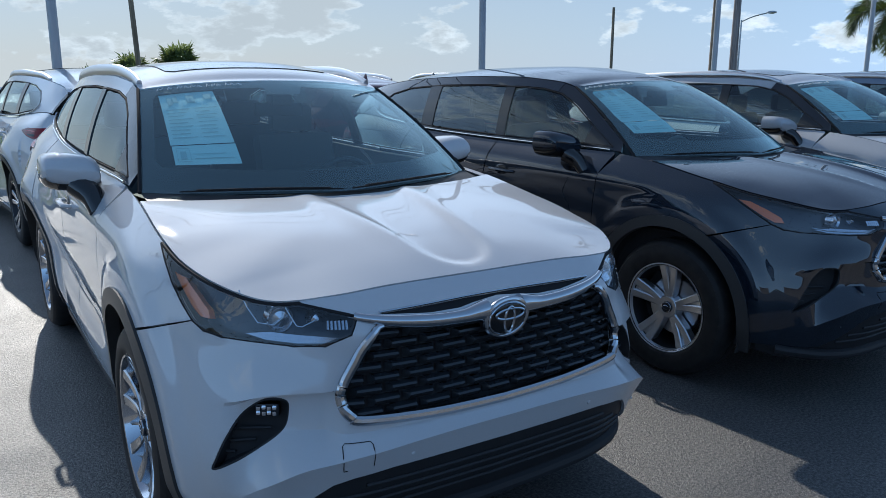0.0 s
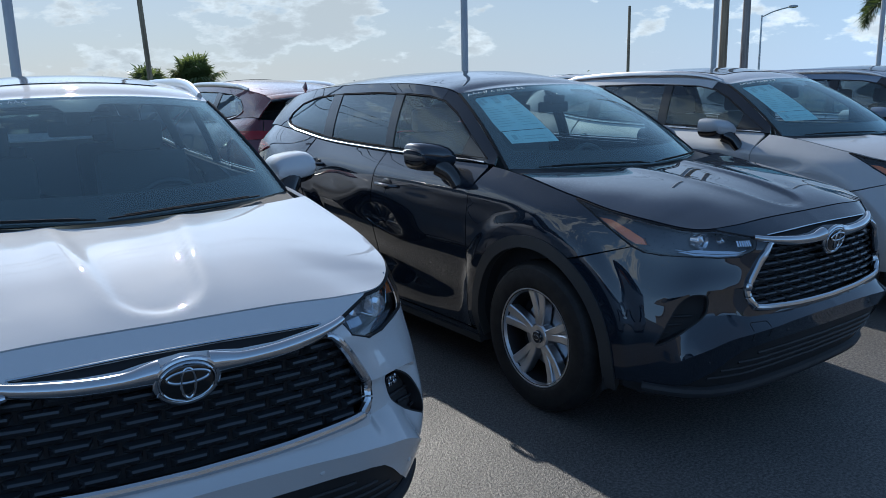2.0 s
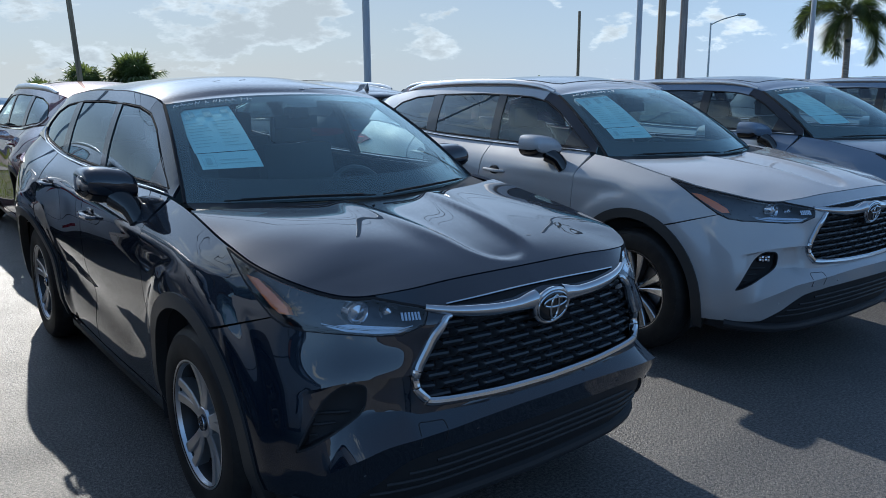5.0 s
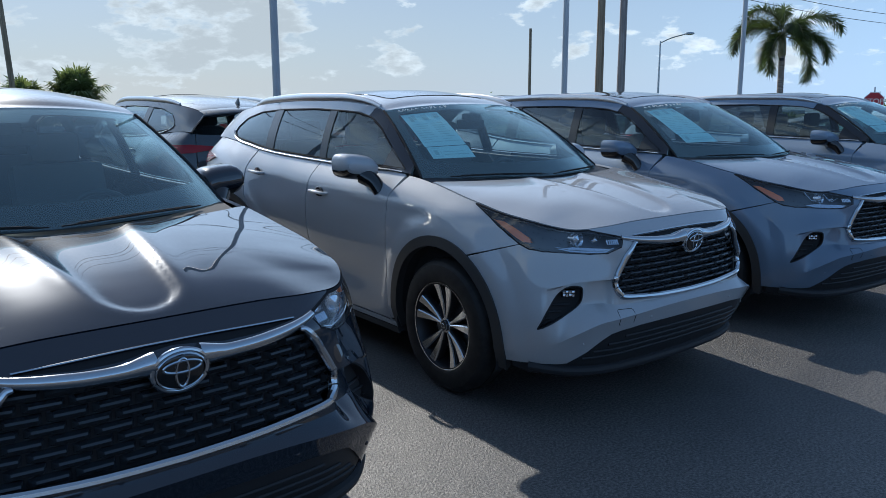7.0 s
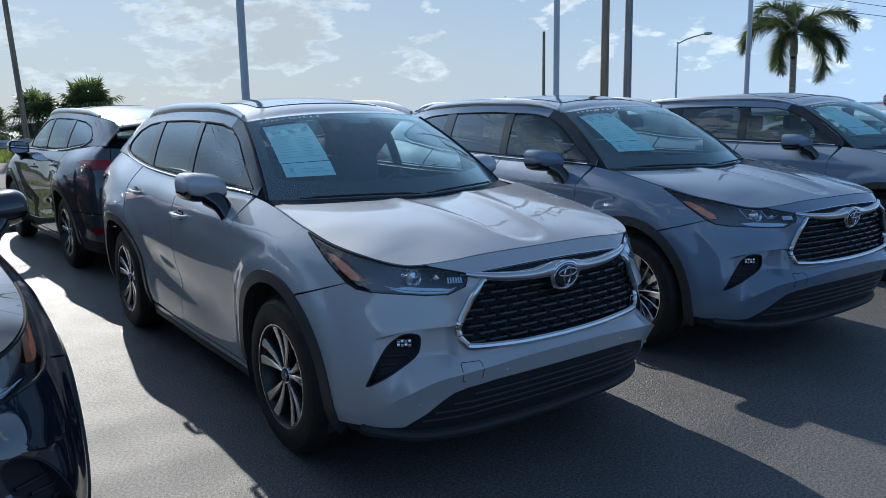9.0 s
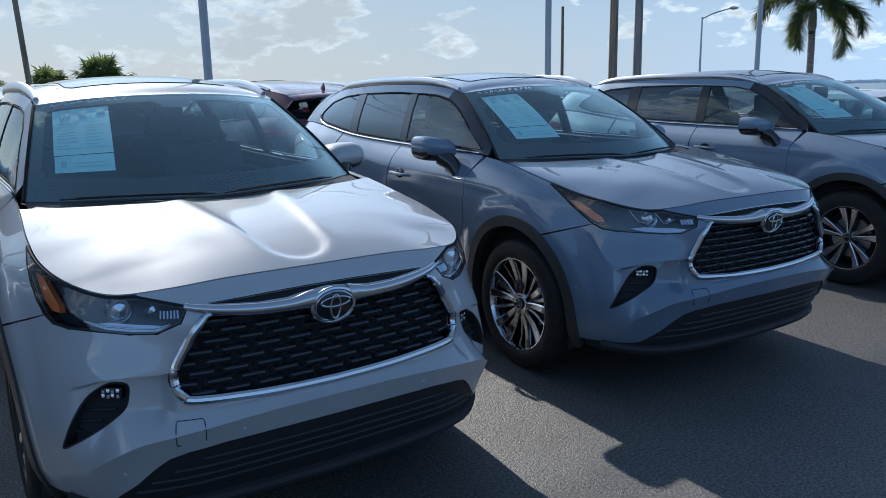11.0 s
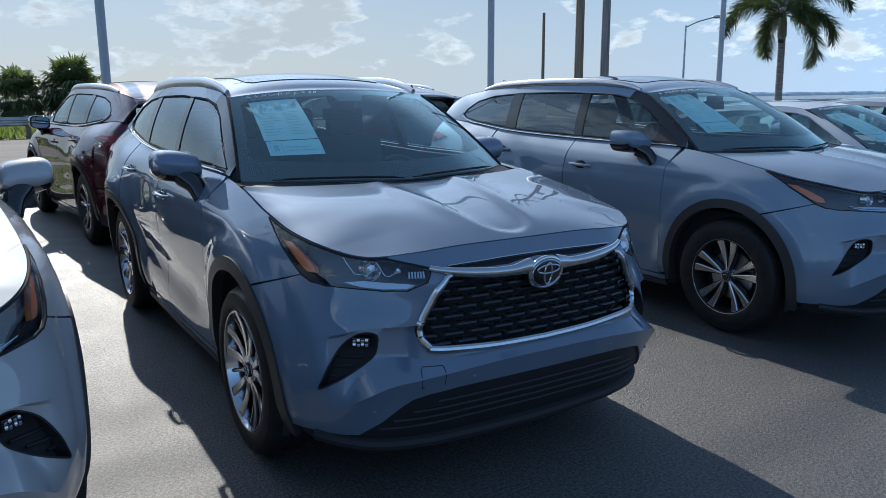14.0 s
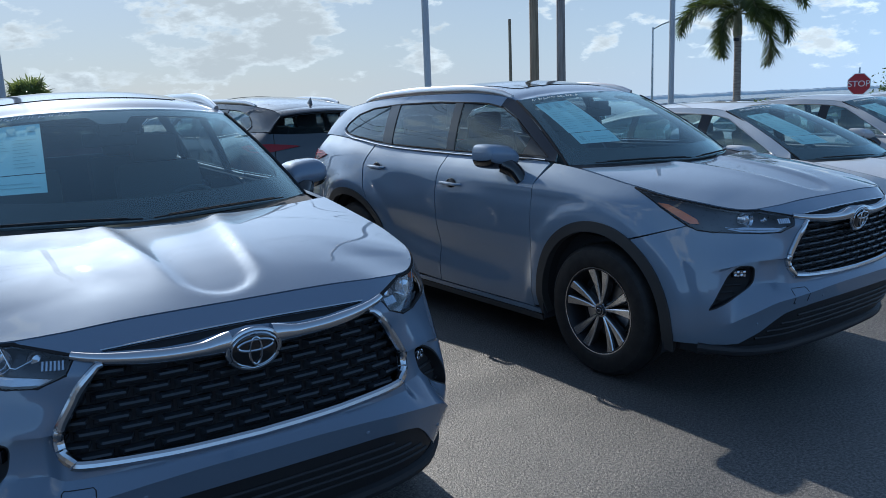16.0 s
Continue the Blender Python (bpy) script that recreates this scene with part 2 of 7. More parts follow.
ALLOY = Mat("alloy_silver", (0.62, 0.63, 0.65), 0.3, 0.9).m
MACHINED = Mat("machined_alloy", (0.68, 0.69, 0.7), 0.22, 1.0).m
DARK_ALLOY = Mat("dark_alloy", (0.03, 0.03, 0.033), 0.35, 0.5).m
RUBBER = Mat("tyre_rubber", (0.022, 0.022, 0.024), 0.6, Specular_IOR_Level=0.35)
RUBBER.mottle(RUBBER.noise(18, 4), (0.010, 0.010, 0.011), (0.022, 0.021, 0.020)).bump(RUBBER.noise(300, 2), 0.2, 0.001)
RUBBER = RUBBER.m
GLASS = clear("windscreen_glass", (0.76, 0.92, 0.925), 0.0, 2.05, (0.78, 0.97, 1.0), dust_haze=0.06)
PRIVACY = clear("tinted_glass", (0.30, 0.34, 0.35), 0.0, 2.0, (0.85, 0.95, 1.0), dust_haze=0.02)
LENS = clear("lamp_glass", (0.88, 0.91, 0.94), 0.0, 1.62)
REFLECTOR = Mat("lamp_reflector", (0.62, 0.65, 0.7), 0.15, 0.95).m
LAMP_DARK = Mat("lamp_bezel", (0.035, 0.04, 0.05), 0.25, 0.5).m
LAMP_GREY = Mat("lamp_sill_grey", (0.34, 0.37, 0.43), 0.2, 0.8).m
SATIN_BLACK = Mat("satin_black", (0.012, 0.013, 0.015), 0.12, Specular_IOR_Level=0.6).m
BRIGHT = Mat("bright_trim", (0.66, 0.68, 0.70), 0.2, 1.0).m
LINER = Mat("headliner_cloth", (0.15, 0.15, 0.15), 0.9).m
FRONT_GLASS = clear("front_door_glass", (0.80, 0.92, 0.89), 0.0, 1.75, (0.85, 0.95, 1.0))
AMBER = Mat("amber_lens", (0.72, 0.17, 0.03), 0.25, Coat_Weight=0.6).m
RED = Mat("red_lens", (0.22, 0.004, 0.010), 0.2, Coat_Weight=0.4, Specular_IOR_Level=0.2).m
RED_BRIGHT = Mat("red_lens_bright", (0.62, 0.03, 0.04), 0.25, Coat_Weight=0.6).m
SEAT = Mat("seat_fabric", (0.09, 0.09, 0.093), 0.85)
SEAT.bump(SEAT.noise(260, 3), 0.3, 0.002)
SEAT = SEAT.m
DASH = Mat("dashboard_plastic", (0.06, 0.063, 0.066), 0.6).m
PAPER = Mat("paper", (0.70, 0.86, 0.85), 0.7).m
INK = Mat("print_ink", (0.50, 0.62, 0.63), 0.7).m
CHALK = Mat("paint_pen", (0.8, 0.82, 0.82), 0.6).m
MIRROR = Mat("mirror_glass", (0.55, 0.58, 0.60), 0.02, 1.0).m


# ---- mesh helpers ----
from mathutils.geometry import delaunay_2d_cdt


def mesh_of(name, verts, faces, material=None, smooth=True, sharp=()):
    me = bpy.data.meshes.new(name)
    me.from_pydata([tuple(v) for v in verts], [], [tuple(f) for f in faces])
    if smooth:
        me.polygons.foreach_set("use_smooth", [True] * len(me.polygons))
        me.update()
        me.set_sharp_from_angle(angle=radians(24))
    if material:
        me.materials.append(material)
    me.update()
    return me


def part_mesh(name, me, parent=None, label="", at=None):
    ob = new(name, me)
    if parent:
        ob.parent = parent
    if at is not None:
        ob.matrix_basis = at
    return tagged(ob, label)


def part(name, bm, material, parent=None, label="", smooth=True, at=None):
    """Links a bmesh as one mesh object, under a thing or a part."""
    bmesh.ops.recalc_face_normals(bm, faces=bm.faces)
    if smooth:
        for e in bm.edges:
            if len(e.link_faces) == 2 and e.calc_face_angle(0) > 0.6:
                e.smooth = False
        for f in bm.faces:
            f.smooth = True
    me = bpy.data.meshes.new(name)
    bm.to_mesh(me)
    bm.free()
    me.materials.append(material)
    return part_mesh(name, me, parent, label, at)


def box(bm, x0, x1, y0, y1, z0, z1, bevel=0.0, m=None):
    r = bmesh.ops.create_cube(bm, size=1.0)
    vs = r["verts"]
    bmesh.ops.scale(bm, vec=(x1 - x0, y1 - y0, z1 - z0), verts=vs)
    bmesh.ops.translate(bm, vec=((x0 + x1) / 2, (y0 + y1) / 2, (z0 + z1) / 2), verts=vs)
    if bevel:
        es = list({e for v in vs for e in v.link_edges})
        r = bmesh.ops.bevel(bm, geom=es, offset=bevel, segments=2, affect="EDGES", profile=0.6)
        vs = list({v for f in r["faces"] for v in f.verts} | {v for v in vs if v.is_valid})
    if m is not None:
        bmesh.ops.transform(bm, matrix=m, verts=vs)
    return bm


def tube(bm, pts, r, n=8, flat=1.0, cap=True):
    """A round bar along points; r may be a list; flat squashes it across the second axis."""
    pts = [Vector(p) for p in pts]
    rs = r if isinstance(r, (list, tuple)) else [r] * len(pts)
    rings = []
    for i, p in enumerate(pts):
        d = (pts[min(i + 1, len(pts) - 1)] - pts[max(i - 1, 0)]).normalized()
        up = Vector((0, 0, 1)) if abs(d.z) < 0.9 else Vector((0, 1, 0))
        a = d.cross(up).normalized()
        b = a.cross(d).normalized()
        rings.append([bm.verts.new(p + (a * math.cos(k * 2 * math.pi / n) + b * flat * math.sin(k * 2 * math.pi / n)) * rs[i]) for k in range(n)])
    for u, w in zip(rings, rings[1:]):
        for k in range(n):
            bm.faces.new((u[k], u[(k + 1) % n], w[(k + 1) % n], w[k]))
    if cap:
        bm.faces.new(rings[0][::-1])
        bm.faces.new(rings[-1])
    return bm


def lathe(bm, profile, n=48, closed=False):
    """Turns (radius, x) points about the x axis."""
    rings = [[bm.verts.new((x, r * math.cos(2 * math.pi * k / n), r * math.sin(2 * math.pi * k / n))) for k in range(n)] for r, x in profile]
    pairs = list(zip(rings, rings[1:])) + ([(rings[-1], rings[0])] if closed else [])
    for u, w in pairs:
        for k in range(n):
            bm.faces.new((u[k], u[(k + 1) % n], w[(k + 1) % n], w[k]))
    return bm


def spline(pts, per=8, closed=False):
    """A Catmull-Rom curve through 2D or 3D points."""
    p = [np.array(q, float) for q in pts]
    n = len(p)
    out = []
    for i in range(n if closed else n - 1):
        if closed:
            a, b, c, d = p[i - 1], p[i], p[(i + 1) % n], p[(i + 2) % n]
        else:
            b, c = p[i], p[i + 1]
            a = p[i - 1] if i else 2 * b - c
            d = p[i + 2] if i + 2 < n else 2 * c - b
        for k in range(per):
            t = k / per
            out.append(0.5 * (2 * b + (c - a) * t + (2 * a - 5 * b + 4 * c - d) * t * t + (3 * b - a - 3 * c + d) * t ** 3))
    if not closed:
        out.append(p[-1])
    return out


def table(xs, ys, at):
    """Smooth (Hermite) interpolation of a table."""
    xs, ys = np.array(xs, float), np.array(ys, float)
    sl = np.gradient(ys, xs)
    at = np.clip(np.asarray(at, float), xs[0], xs[-1])
    i = np.clip(np.searchsorted(xs, at) - 1, 0, len(xs) - 2)
    h = xs[i + 1] - xs[i]
    t = (at - xs[i]) / h
    return ((1 + 2 * t) * (1 - t) ** 2) * ys[i] + t * (1 - t) ** 2 * h * sl[i] + t * t * (3 - 2 * t) * ys[i + 1] + t * t * (t - 1) * h * sl[i + 1]


def dense(poly, step):
    out = []
    n = len(poly)
    for i in range(n):
        a, b = np.array(poly[i], float), np.array(poly[(i + 1) % n], float)
        k = max(1, int(math.ceil(np.hypot(*(b - a)) / step)))
        out += [a + (b - a) * j / k for j in range(k)]
    keep = []
    for p in out:
        if not keep or np.hypot(*(p - keep[-1])) > 1e-4:
            keep.append(p)
    return keep


def inside(poly, pts):
    x, y = pts[:, 0], pts[:, 1]
    hit = np.zeros(len(pts), bool)
    q = np.array(poly)
    for (x0, y0), (x1, y1) in zip(q, np.roll(q, -1, 0)):
        c = (y0 > y) != (y1 > y)
        if y1 != y0:
            hit ^= c & (x < (x1 - x0) * (y - y0) / (y1 - y0) + x0)
    return hit


def shrink(poly, d):
    """Moves a closed outline inwards by d."""
    q = np.array(poly, float)
    a = 0.5 * np.sum(q[:, 0] * np.roll(q[:, 1], -1) - np.roll(q[:, 0], -1) * q[:, 1])
    t = np.roll(q, -1, 0) - np.roll(q, 1, 0)
    t /= np.maximum(np.linalg.norm(t, axis=1), 1e-9)[:, None]
    nrm = np.stack([-t[:, 1], t[:, 0]], 1) * (1 if a > 0 else -1)
    return [p for p in q + nrm * d]


def sheet(surf, outline, holes=(), step=0.035, gap=0.0025, thick=0.014, off=0.0, heart=(0, 1.5, 0.7), lines=()):
    """A trimmed panel: an outline in the plane, filled with a fine net and laid on the surface surf(a, b), with a turned-in rim."""
    loops = [shrink(dense(outline, step * 0.6), gap)] + [dense(h, step * 0.6) for h in holes]
    pts, edges = [], []
    for lp in loops:
        k = len(pts)
        pts += [tuple(p) for p in lp]
        edges += [(k + i, k + (i + 1) % len(lp)) for i in range(len(lp))]
    for ln in lines:                                   # creases that the net must follow
        k = len(pts)
        pts += [tuple(p) for p in ln]
        edges += [(k + i, k + i + 1) for i in range(len(ln) - 1)]
    rim = np.array(pts)
    lo, hi = rim.min(0), rim.max(0)
    ga, gb = np.meshgrid(np.arange(lo[0], hi[0], step), np.arange(lo[1], hi[1], step * 0.87))
    ga = ga + (np.arange(ga.shape[0]) % 2)[:, None] * step / 2
    g = np.stack([ga.ravel(), gb.ravel()], 1)
    ok = inside(loops[0], g)
    for h in loops[1:]:
        ok &= ~inside(h, g)
    g = g[ok]
    if len(g):
        d2 = ((g[:, None, :] - rim[None, :, :]) ** 2).sum(2).min(1)
        g = g[d2 > (0.45 * step) ** 2]
    allp = [Vector(p) for p in pts] + [Vector(p) for p in g]
    vs, _, fs, *_ = delaunay_2d_cdt(allp, edges, [], 0, 1e-6)
    v2 = np.array([(v.x, v.y) for v in vs])
    fs = np.array([f for f in fs if len(f) == 3])
    cen = v2[fs].mean(1)
    ok = inside(loops[0], cen)
    for h in loops[1:]:
        ok &= ~inside(h, cen)
    fs = fs[ok]
    P = np.array(surf(v2[:, 0], v2[:, 1]))
    a, b = v2[fs[:, 1]] - v2[fs[:, 0]], v2[fs[:, 2]] - v2[fs[:, 0]]
    area = a[:, 0] * b[:, 1] - a[:, 1] * b[:, 0]
    keep = np.abs(area) > 0.02 * step * step           # no slivers along the rim
    fs, turn = fs[keep], area[keep] < 0
    fs[turn] = fs[turn][:, ::-1]
    nf = np.cross(P[fs[:, 1]] - P[fs[:, 0]], P[fs[:, 2]] - P[fs[:, 0]])
    if (nf * (P[fs].mean(1) - np.array(heart))).sum() < 0:
        fs, nf = fs[:, ::-1].copy(), -nf
    nv = np.zeros_like(P)
    for k in range(3):
        np.add.at(nv, fs[:, k], nf)
    nv /= np.maximum(np.linalg.norm(nv, axis=1), 1e-12)[:, None]
    P = P + nv * off
    faces = [tuple(int(i) for i in f) for f in fs]
    verts = [tuple(p) for p in P]
    if thick:
        count = {}
        for f in faces:
            for i in range(3):
                e = (f[i], f[(i + 1) % 3])
                count[e] = 1
        border = [e for e in count if (e[1], e[0]) not in count]
        idx = {}
        for e in border:
            for i in e:
                if i not in idx:
                    idx[i] = (len(verts), len(verts) + 1)
                    verts.append(tuple(P[i]))
                    verts.append(tuple(P[i] - nv[i] * thick))
        for a, b in border:
            faces.append((idx[b][0], idx[a][0], idx[a][1], idx[b][1]))
    used = sorted({i for f in faces for i in f})
    ren = {u: k for k, u in enumerate(used)}
    return [verts[u] for u in used], [tuple(ren[i] for i in f) for f in faces]


def mirrored(vf):
    v, f = vf
    return [(-x, y, z) for x, y, z in v], [q[::-1] for q in f]


def pair(name, vf, material, parent, label=""):
    """The panel on both flanks of a car."""
    a = part_mesh(name, mesh_of(name, *vf, material), parent, label)
    b = part_mesh(name, mesh_of(name, *mirrored(vf), material), parent, label)
    return a, b


# ---- the body of a car ----
class Body:
    """The smooth outside of a car: front to -y, origin on the ground under the middle of the front axle."""
    V = (0.0, 0.2, 0.4, 0.6, 0.8, 0.9, 1.0)

    def __init__(self, plan, top, inset, roof_y, roof_z, roof_x, crown, cowl, head, bow, hood_mid, scoop=0.012, sculpted=True):
        self.roof_y, self.roof_z, self.roof_x, self.crown = roof_y, roof_z, roof_x, crown
        self.cowl, self.head, self.bow, self.hood_mid, self.scoop = cowl, head, bow, hood_mid, scoop
        self.sculpted = sculpted
        c = np.array(spline(plan, 60))
        seg = np.hypot(*np.diff(c, axis=0).T)
        self.s = np.concatenate([[0], np.cumsum(seg)])
        self.bx, self.by = c[:, 0], c[:, 1]
        tau = np.linspace(0, len(plan) - 1, len(c))
        self.zt = table(range(len(top)), top, tau)
        tx, ty = np.gradient(c[:, 0], self.s), np.gradient(c[:, 1], self.s)
        ln = np.hypot(tx, ty)
        self.nx, self.ny = -ty / ln, tx / ln
        self.vv = np.linspace(0, 1, 81)
        rows = np.array([table(range(len(plan)), row, tau) for row in inset])     # level by station
        self.ins = np.array([table(self.V, rows[:, i], self.vv) for i in range(len(tau))])
        self.end = self.s[-1]

    def sx(self, x):
        """Arc length from the nose's middle at half-width x, on the front."""
        k = np.argmax(self.bx > 0.86)
        return float(np.interp(x, self.bx[:k], self.s[:k]))

    def sy(self, y):
        k = np.argmax(self.by > 3.7) or len(self.by)
        return float(np.interp(y, self.by[:k], self.s[:k]))

    def sr(self, x):
        """Arc length at half-width x on the tail."""
        k = np.argmax(self.by > 3.6)
        return float(np.interp(-x, -self.bx[k:], self.s[k:]))

    def ztop(self, s):
        return np.interp(np.abs(s), self.s, self.zt)

    def side(self, s, z):
        s, z = np.asarray(s, float), np.asarray(z, float)
        a = np.abs(s)
        zt = np.interp(a, self.s, self.zt)
        v = np.clip((z - 0.2) / (zt - 0.2), 0, 1)
        fi = np.interp(a, self.s, np.arange(len(self.s)))
        i = np.minimum(fi.astype(int), len(self.s) - 2)
        t = fi - i
        fj = v * 80
        j = np.minimum(fj.astype(int), 79)
        u = fj - j
        I = self.ins
        d = (I[i, j] * (1 - t) + I[i + 1, j] * t) * (1 - u) + (I[i, j + 1] * (1 - t) + I[i + 1, j + 1] * t) * u
        bx, by = np.interp(a, self.s, self.bx), np.interp(a, self.s, self.by)
        d = d + self.detail(a, bx, by, z)
        x = bx + np.interp(a, self.s, self.nx) * d
        y = by + np.interp(a, self.s, self.ny) * d
        return np.stack([np.where(s < 0, -x, x), y, z], -1)

    FRONT_AXLE, REAR_AXLE = 0.04, 2.85

    def nose_lines(self, bx):
        """Heights across the nose of the sharp shelf, the foot of the hollow below it and the crest of the lower lobe."""
        shelf = table((0, 0.50, 0.57, 0.64, 0.70, 0.75, 0.80, 0.92), (0.770, 0.770, 0.771, 0.768, 0.762, 0.751, 0.730, 0.68), bx)
        foot = table((0, 0.40, 0.54, 0.64, 0.70, 0.78, 0.85, 0.92), (0.652, 0.645, 0.642, 0.644, 0.636, 0.575, 0.525, 0.50), bx)
        crest = table((0, 0.25, 0.40, 0.54, 0.66, 0.74, 0.79, 0.84, 0.92), (0.616, 0.612, 0.602, 0.585, 0.552, 0.492, 0.447, 0.430, 0.42), bx)
        return shelf, foot, crest

    def detail(self, a, bx, by, z):
        """Sculpted forms: the scoop between lamp and grille, the flares over the wheels, the waist of the doors and the haunch."""
        def bell(p, c, w):
            return np.exp(-((p - c) / w) ** 2)
        soft = lambda t: np.clip(t, 0, 1) ** 2 * (3 - 2 * np.clip(t, 0, 1))
        front = by < -0.3
        if not self.sculpted:
            front = front & False
        shelf, foot, crest = self.nose_lines(bx)
        inner = soft((bx - 0.525) / 0.065)
        deep = 0.046 * inner * (1 - soft((bx - 0.75) / 0.08))
        full = 0.044 * (1 - soft((bx - 0.66) / 0.155))
        over = -0.017 * bell(z, shelf, 0.085) * inner * (1 - soft((bx - 0.74) / 0.12))
        rise = np.clip((foot - z) / (foot - crest), 0, 1)
        fall = np.clip((crest - z) / 0.105, 0, 1)
        under = deep * (1 - rise ** 1.25) - full * rise ** 1.25 + 0.80 * full * (1 - (1 - fall) ** 1.7)
        turn = np.clip((shelf - z) / 0.014, 0, 1)
        d = np.where(front, over * (1 - turn) + under * turn, 0)
        # flares: a ramp that faces upwards, upright from its crest down to the arch
        for cy in (self.FRONT_AXLE, self.REAR_AXLE):
            r = np.hypot(by - cy, z - 0.385)
            if self.sculpted:
                d = d - 0.020 * soft((0.665 - r) / 0.10) * np.where(z > 0.385, 1, np.clip((z - 0.25) / 0.135, 0, 1)) * soft((bx - 0.84) / 0.07)
        mid = (by > 0.2) & (by < 3.4)
        fade = np.clip((by - 0.5) / 0.5, 0, 1)
        waist = 0.50 + 0.16 * np.clip((by - 1.0) / 1.4, 0, 1) ** 1.5
        d = d + np.where(mid, 0.024 * bell(z, waist, 0.11) * fade * np.clip((2.6 - by) / 0.6, 0, 1), 0)
        d = d - np.where(mid, 0.030 * bell(by, 2.95, 0.55) * bell(z, 0.93, 0.13), 0)
        d = d + np.where(mid, 0.022 * bell(by, 2.2, 0.35) * bell(z, 0.98, 0.10), 0)
        # the shoulder that runs from the lamp into the front door
        line = 1.030 + 0.03 * np.clip((by - 0.2) / 1.2, -0.4, 1)
        d = d - np.where((by > -0.25) & (by < 1.6), 0.011 * np.exp(-((z - line) / np.where(z > line, 0.05, 0.028)) ** 2) * soft((by + 0.25) / 0.3) * soft((1.6 - by) / 0.9), 0)
        return d

    # glasshouse
    def green(self, y, z):
        y, z = np.asarray(y, float), np.asarray(z, float)
        s = np.interp(y, self.by[: self.kk], self.s[: self.kk])
        zb = self.ztop(s)
        xb = self.side(s, zb)[..., 0]
        zr, xr = table(self.roof_y, self.roof_z, y), table(self.roof_y, self.roof_x, y)
        t = (z - zb) / np.maximum(zr - zb, 0.02)
        x = xb * (1 - t) + xr * t + 0.075 * np.clip(t, 0, 1) * (1 - np.clip(t, 0, 1)) * np.clip((zr - zb) / 0.3, 0, 1)
        return np.stack([x, y, z], -1)

    @property
    def kk(self):
        return int(np.argmax(self.by > 3.75))

    def roof(self, x, y):
        x, y = np.asarray(x, float), np.asarray(y, float)
        back = np.maximum(y, self.head[1])             # before the header it keeps the header's height
        zr, xr = table(self.roof_y, self.roof_z, back), table(self.roof_y, self.roof_x, back)
        q = np.clip(np.abs(x) / xr, 0, 1)
        c = table(self.crown[0], self.crown[1], y)
        return np.stack([x, y, zr + c * (1 - q ** 2.4)], -1)

    # windscreen: a in -1..1 across, b in 0..1 upwards
    def screen(self, a, b):
        a, b = np.asarray(a, float) / self.SCR, np.asarray(b, float)
        (xw, yw, zw), (xt, yt, zt) = self.cowl, self.head
        lower = np.stack([a * xw, yw - self.bow[0] * (1 - a * a), zw + 0.0 * a], -1)
        top = self.roof(a * xt, yt - self.bow[1] * (1 - a * a))
        top[..., 2] = zt + 0.042 * (1 - np.abs(a) ** 2.4)
        b = b[..., None]
        p = lower * (1 - b) + top * b
        bulge = 4 * b * (1 - b) * (1 - 0.4 * a[..., None] ** 2)
        return p + bulge * np.array([0, -0.018, 0.03])

    SCR = 0.75

    # bonnet
    def hood_edge(self):
        i1 = int(np.argmax(self.by > self.cowl[1] - 0.14))
        idx = np.arange(0, i1 + 1, 4)
        return self.side(self.s[idx], self.zt[idx])

    def bonnet(self, x, y):
        x, y = np.asarray(x, float), np.asarray(y, float)
        e = self.hood_edge()
        k = np.argsort(e[:, 1])
        ey, ex, ez = e[k, 1], e[k, 0], e[k, 2]
        # the side outline, carried on forwards past the corner, sets the crown across
        side_x = lambda y: np.interp(np.maximum(y, -0.60), ey, ex) + 0.22 * np.minimum(0.0, y + 0.60)
        side_z = lambda y: np.interp(np.maximum(y, -0.60), ey, ez) + 0.12 * np.minimum(0.0, y + 0.60)

        def h(x, y):
            zc = table(self.hood_mid[0], self.hood_mid[1], y)
            q = np.abs(x) / side_x(y)
            return zc - np.maximum(zc - side_z(y), 0.004) * np.clip(q, 0, 1.2) ** 3.0
        z = h(x, y)
        d = (np.abs(x)[..., None] - e[:, 0]) ** 2 + (y[..., None] - e[:, 1]) ** 2
        miss = e[:, 2] - h(e[:, 0], e[:, 1])
        near = d.min(-1)
        for wide, reach in ((0.10, 0.26), (0.025, 0.06)):
            w = np.exp(-(d - near[..., None]) / wide ** 2)
            we = np.exp(-((e[:, None, 0] - e[None, :, 0]) ** 2 + (e[:, None, 1] - e[None, :, 1]) ** 2) / wide ** 2)
            z = z + np.exp(-near / reach ** 2) * (w * miss).sum(-1) / w.sum(-1)
            miss = miss - (we * miss).sum(-1) / we.sum(-1)
        # the sunken middle field with a round end, deepest in front, between two soft ridges
        f = np.clip((y + 0.64) / 0.75, 0, 1)
        half = 0.118 + 0.085 * f
        ax = np.abs(x)
        tip = np.where(y < -0.62, np.sqrt(np.clip((ax / half) ** 2 + ((-0.62 - y) / 0.13) ** 2, 0, 9)), ax / half)
        edge = (tip - 1) * half
        st = 1 / (1 + np.exp(np.clip(edge / 0.0055, -30, 30)))
        ridge = np.exp(-((edge - 0.02) / 0.06) ** 2)
        z = z - self.scoop * st * (1.0 - 0.55 * f) + 0.007 * ridge * np.clip((y + 0.78) / 0.25, 0, 1)
        return np.stack([x, y, z], -1)


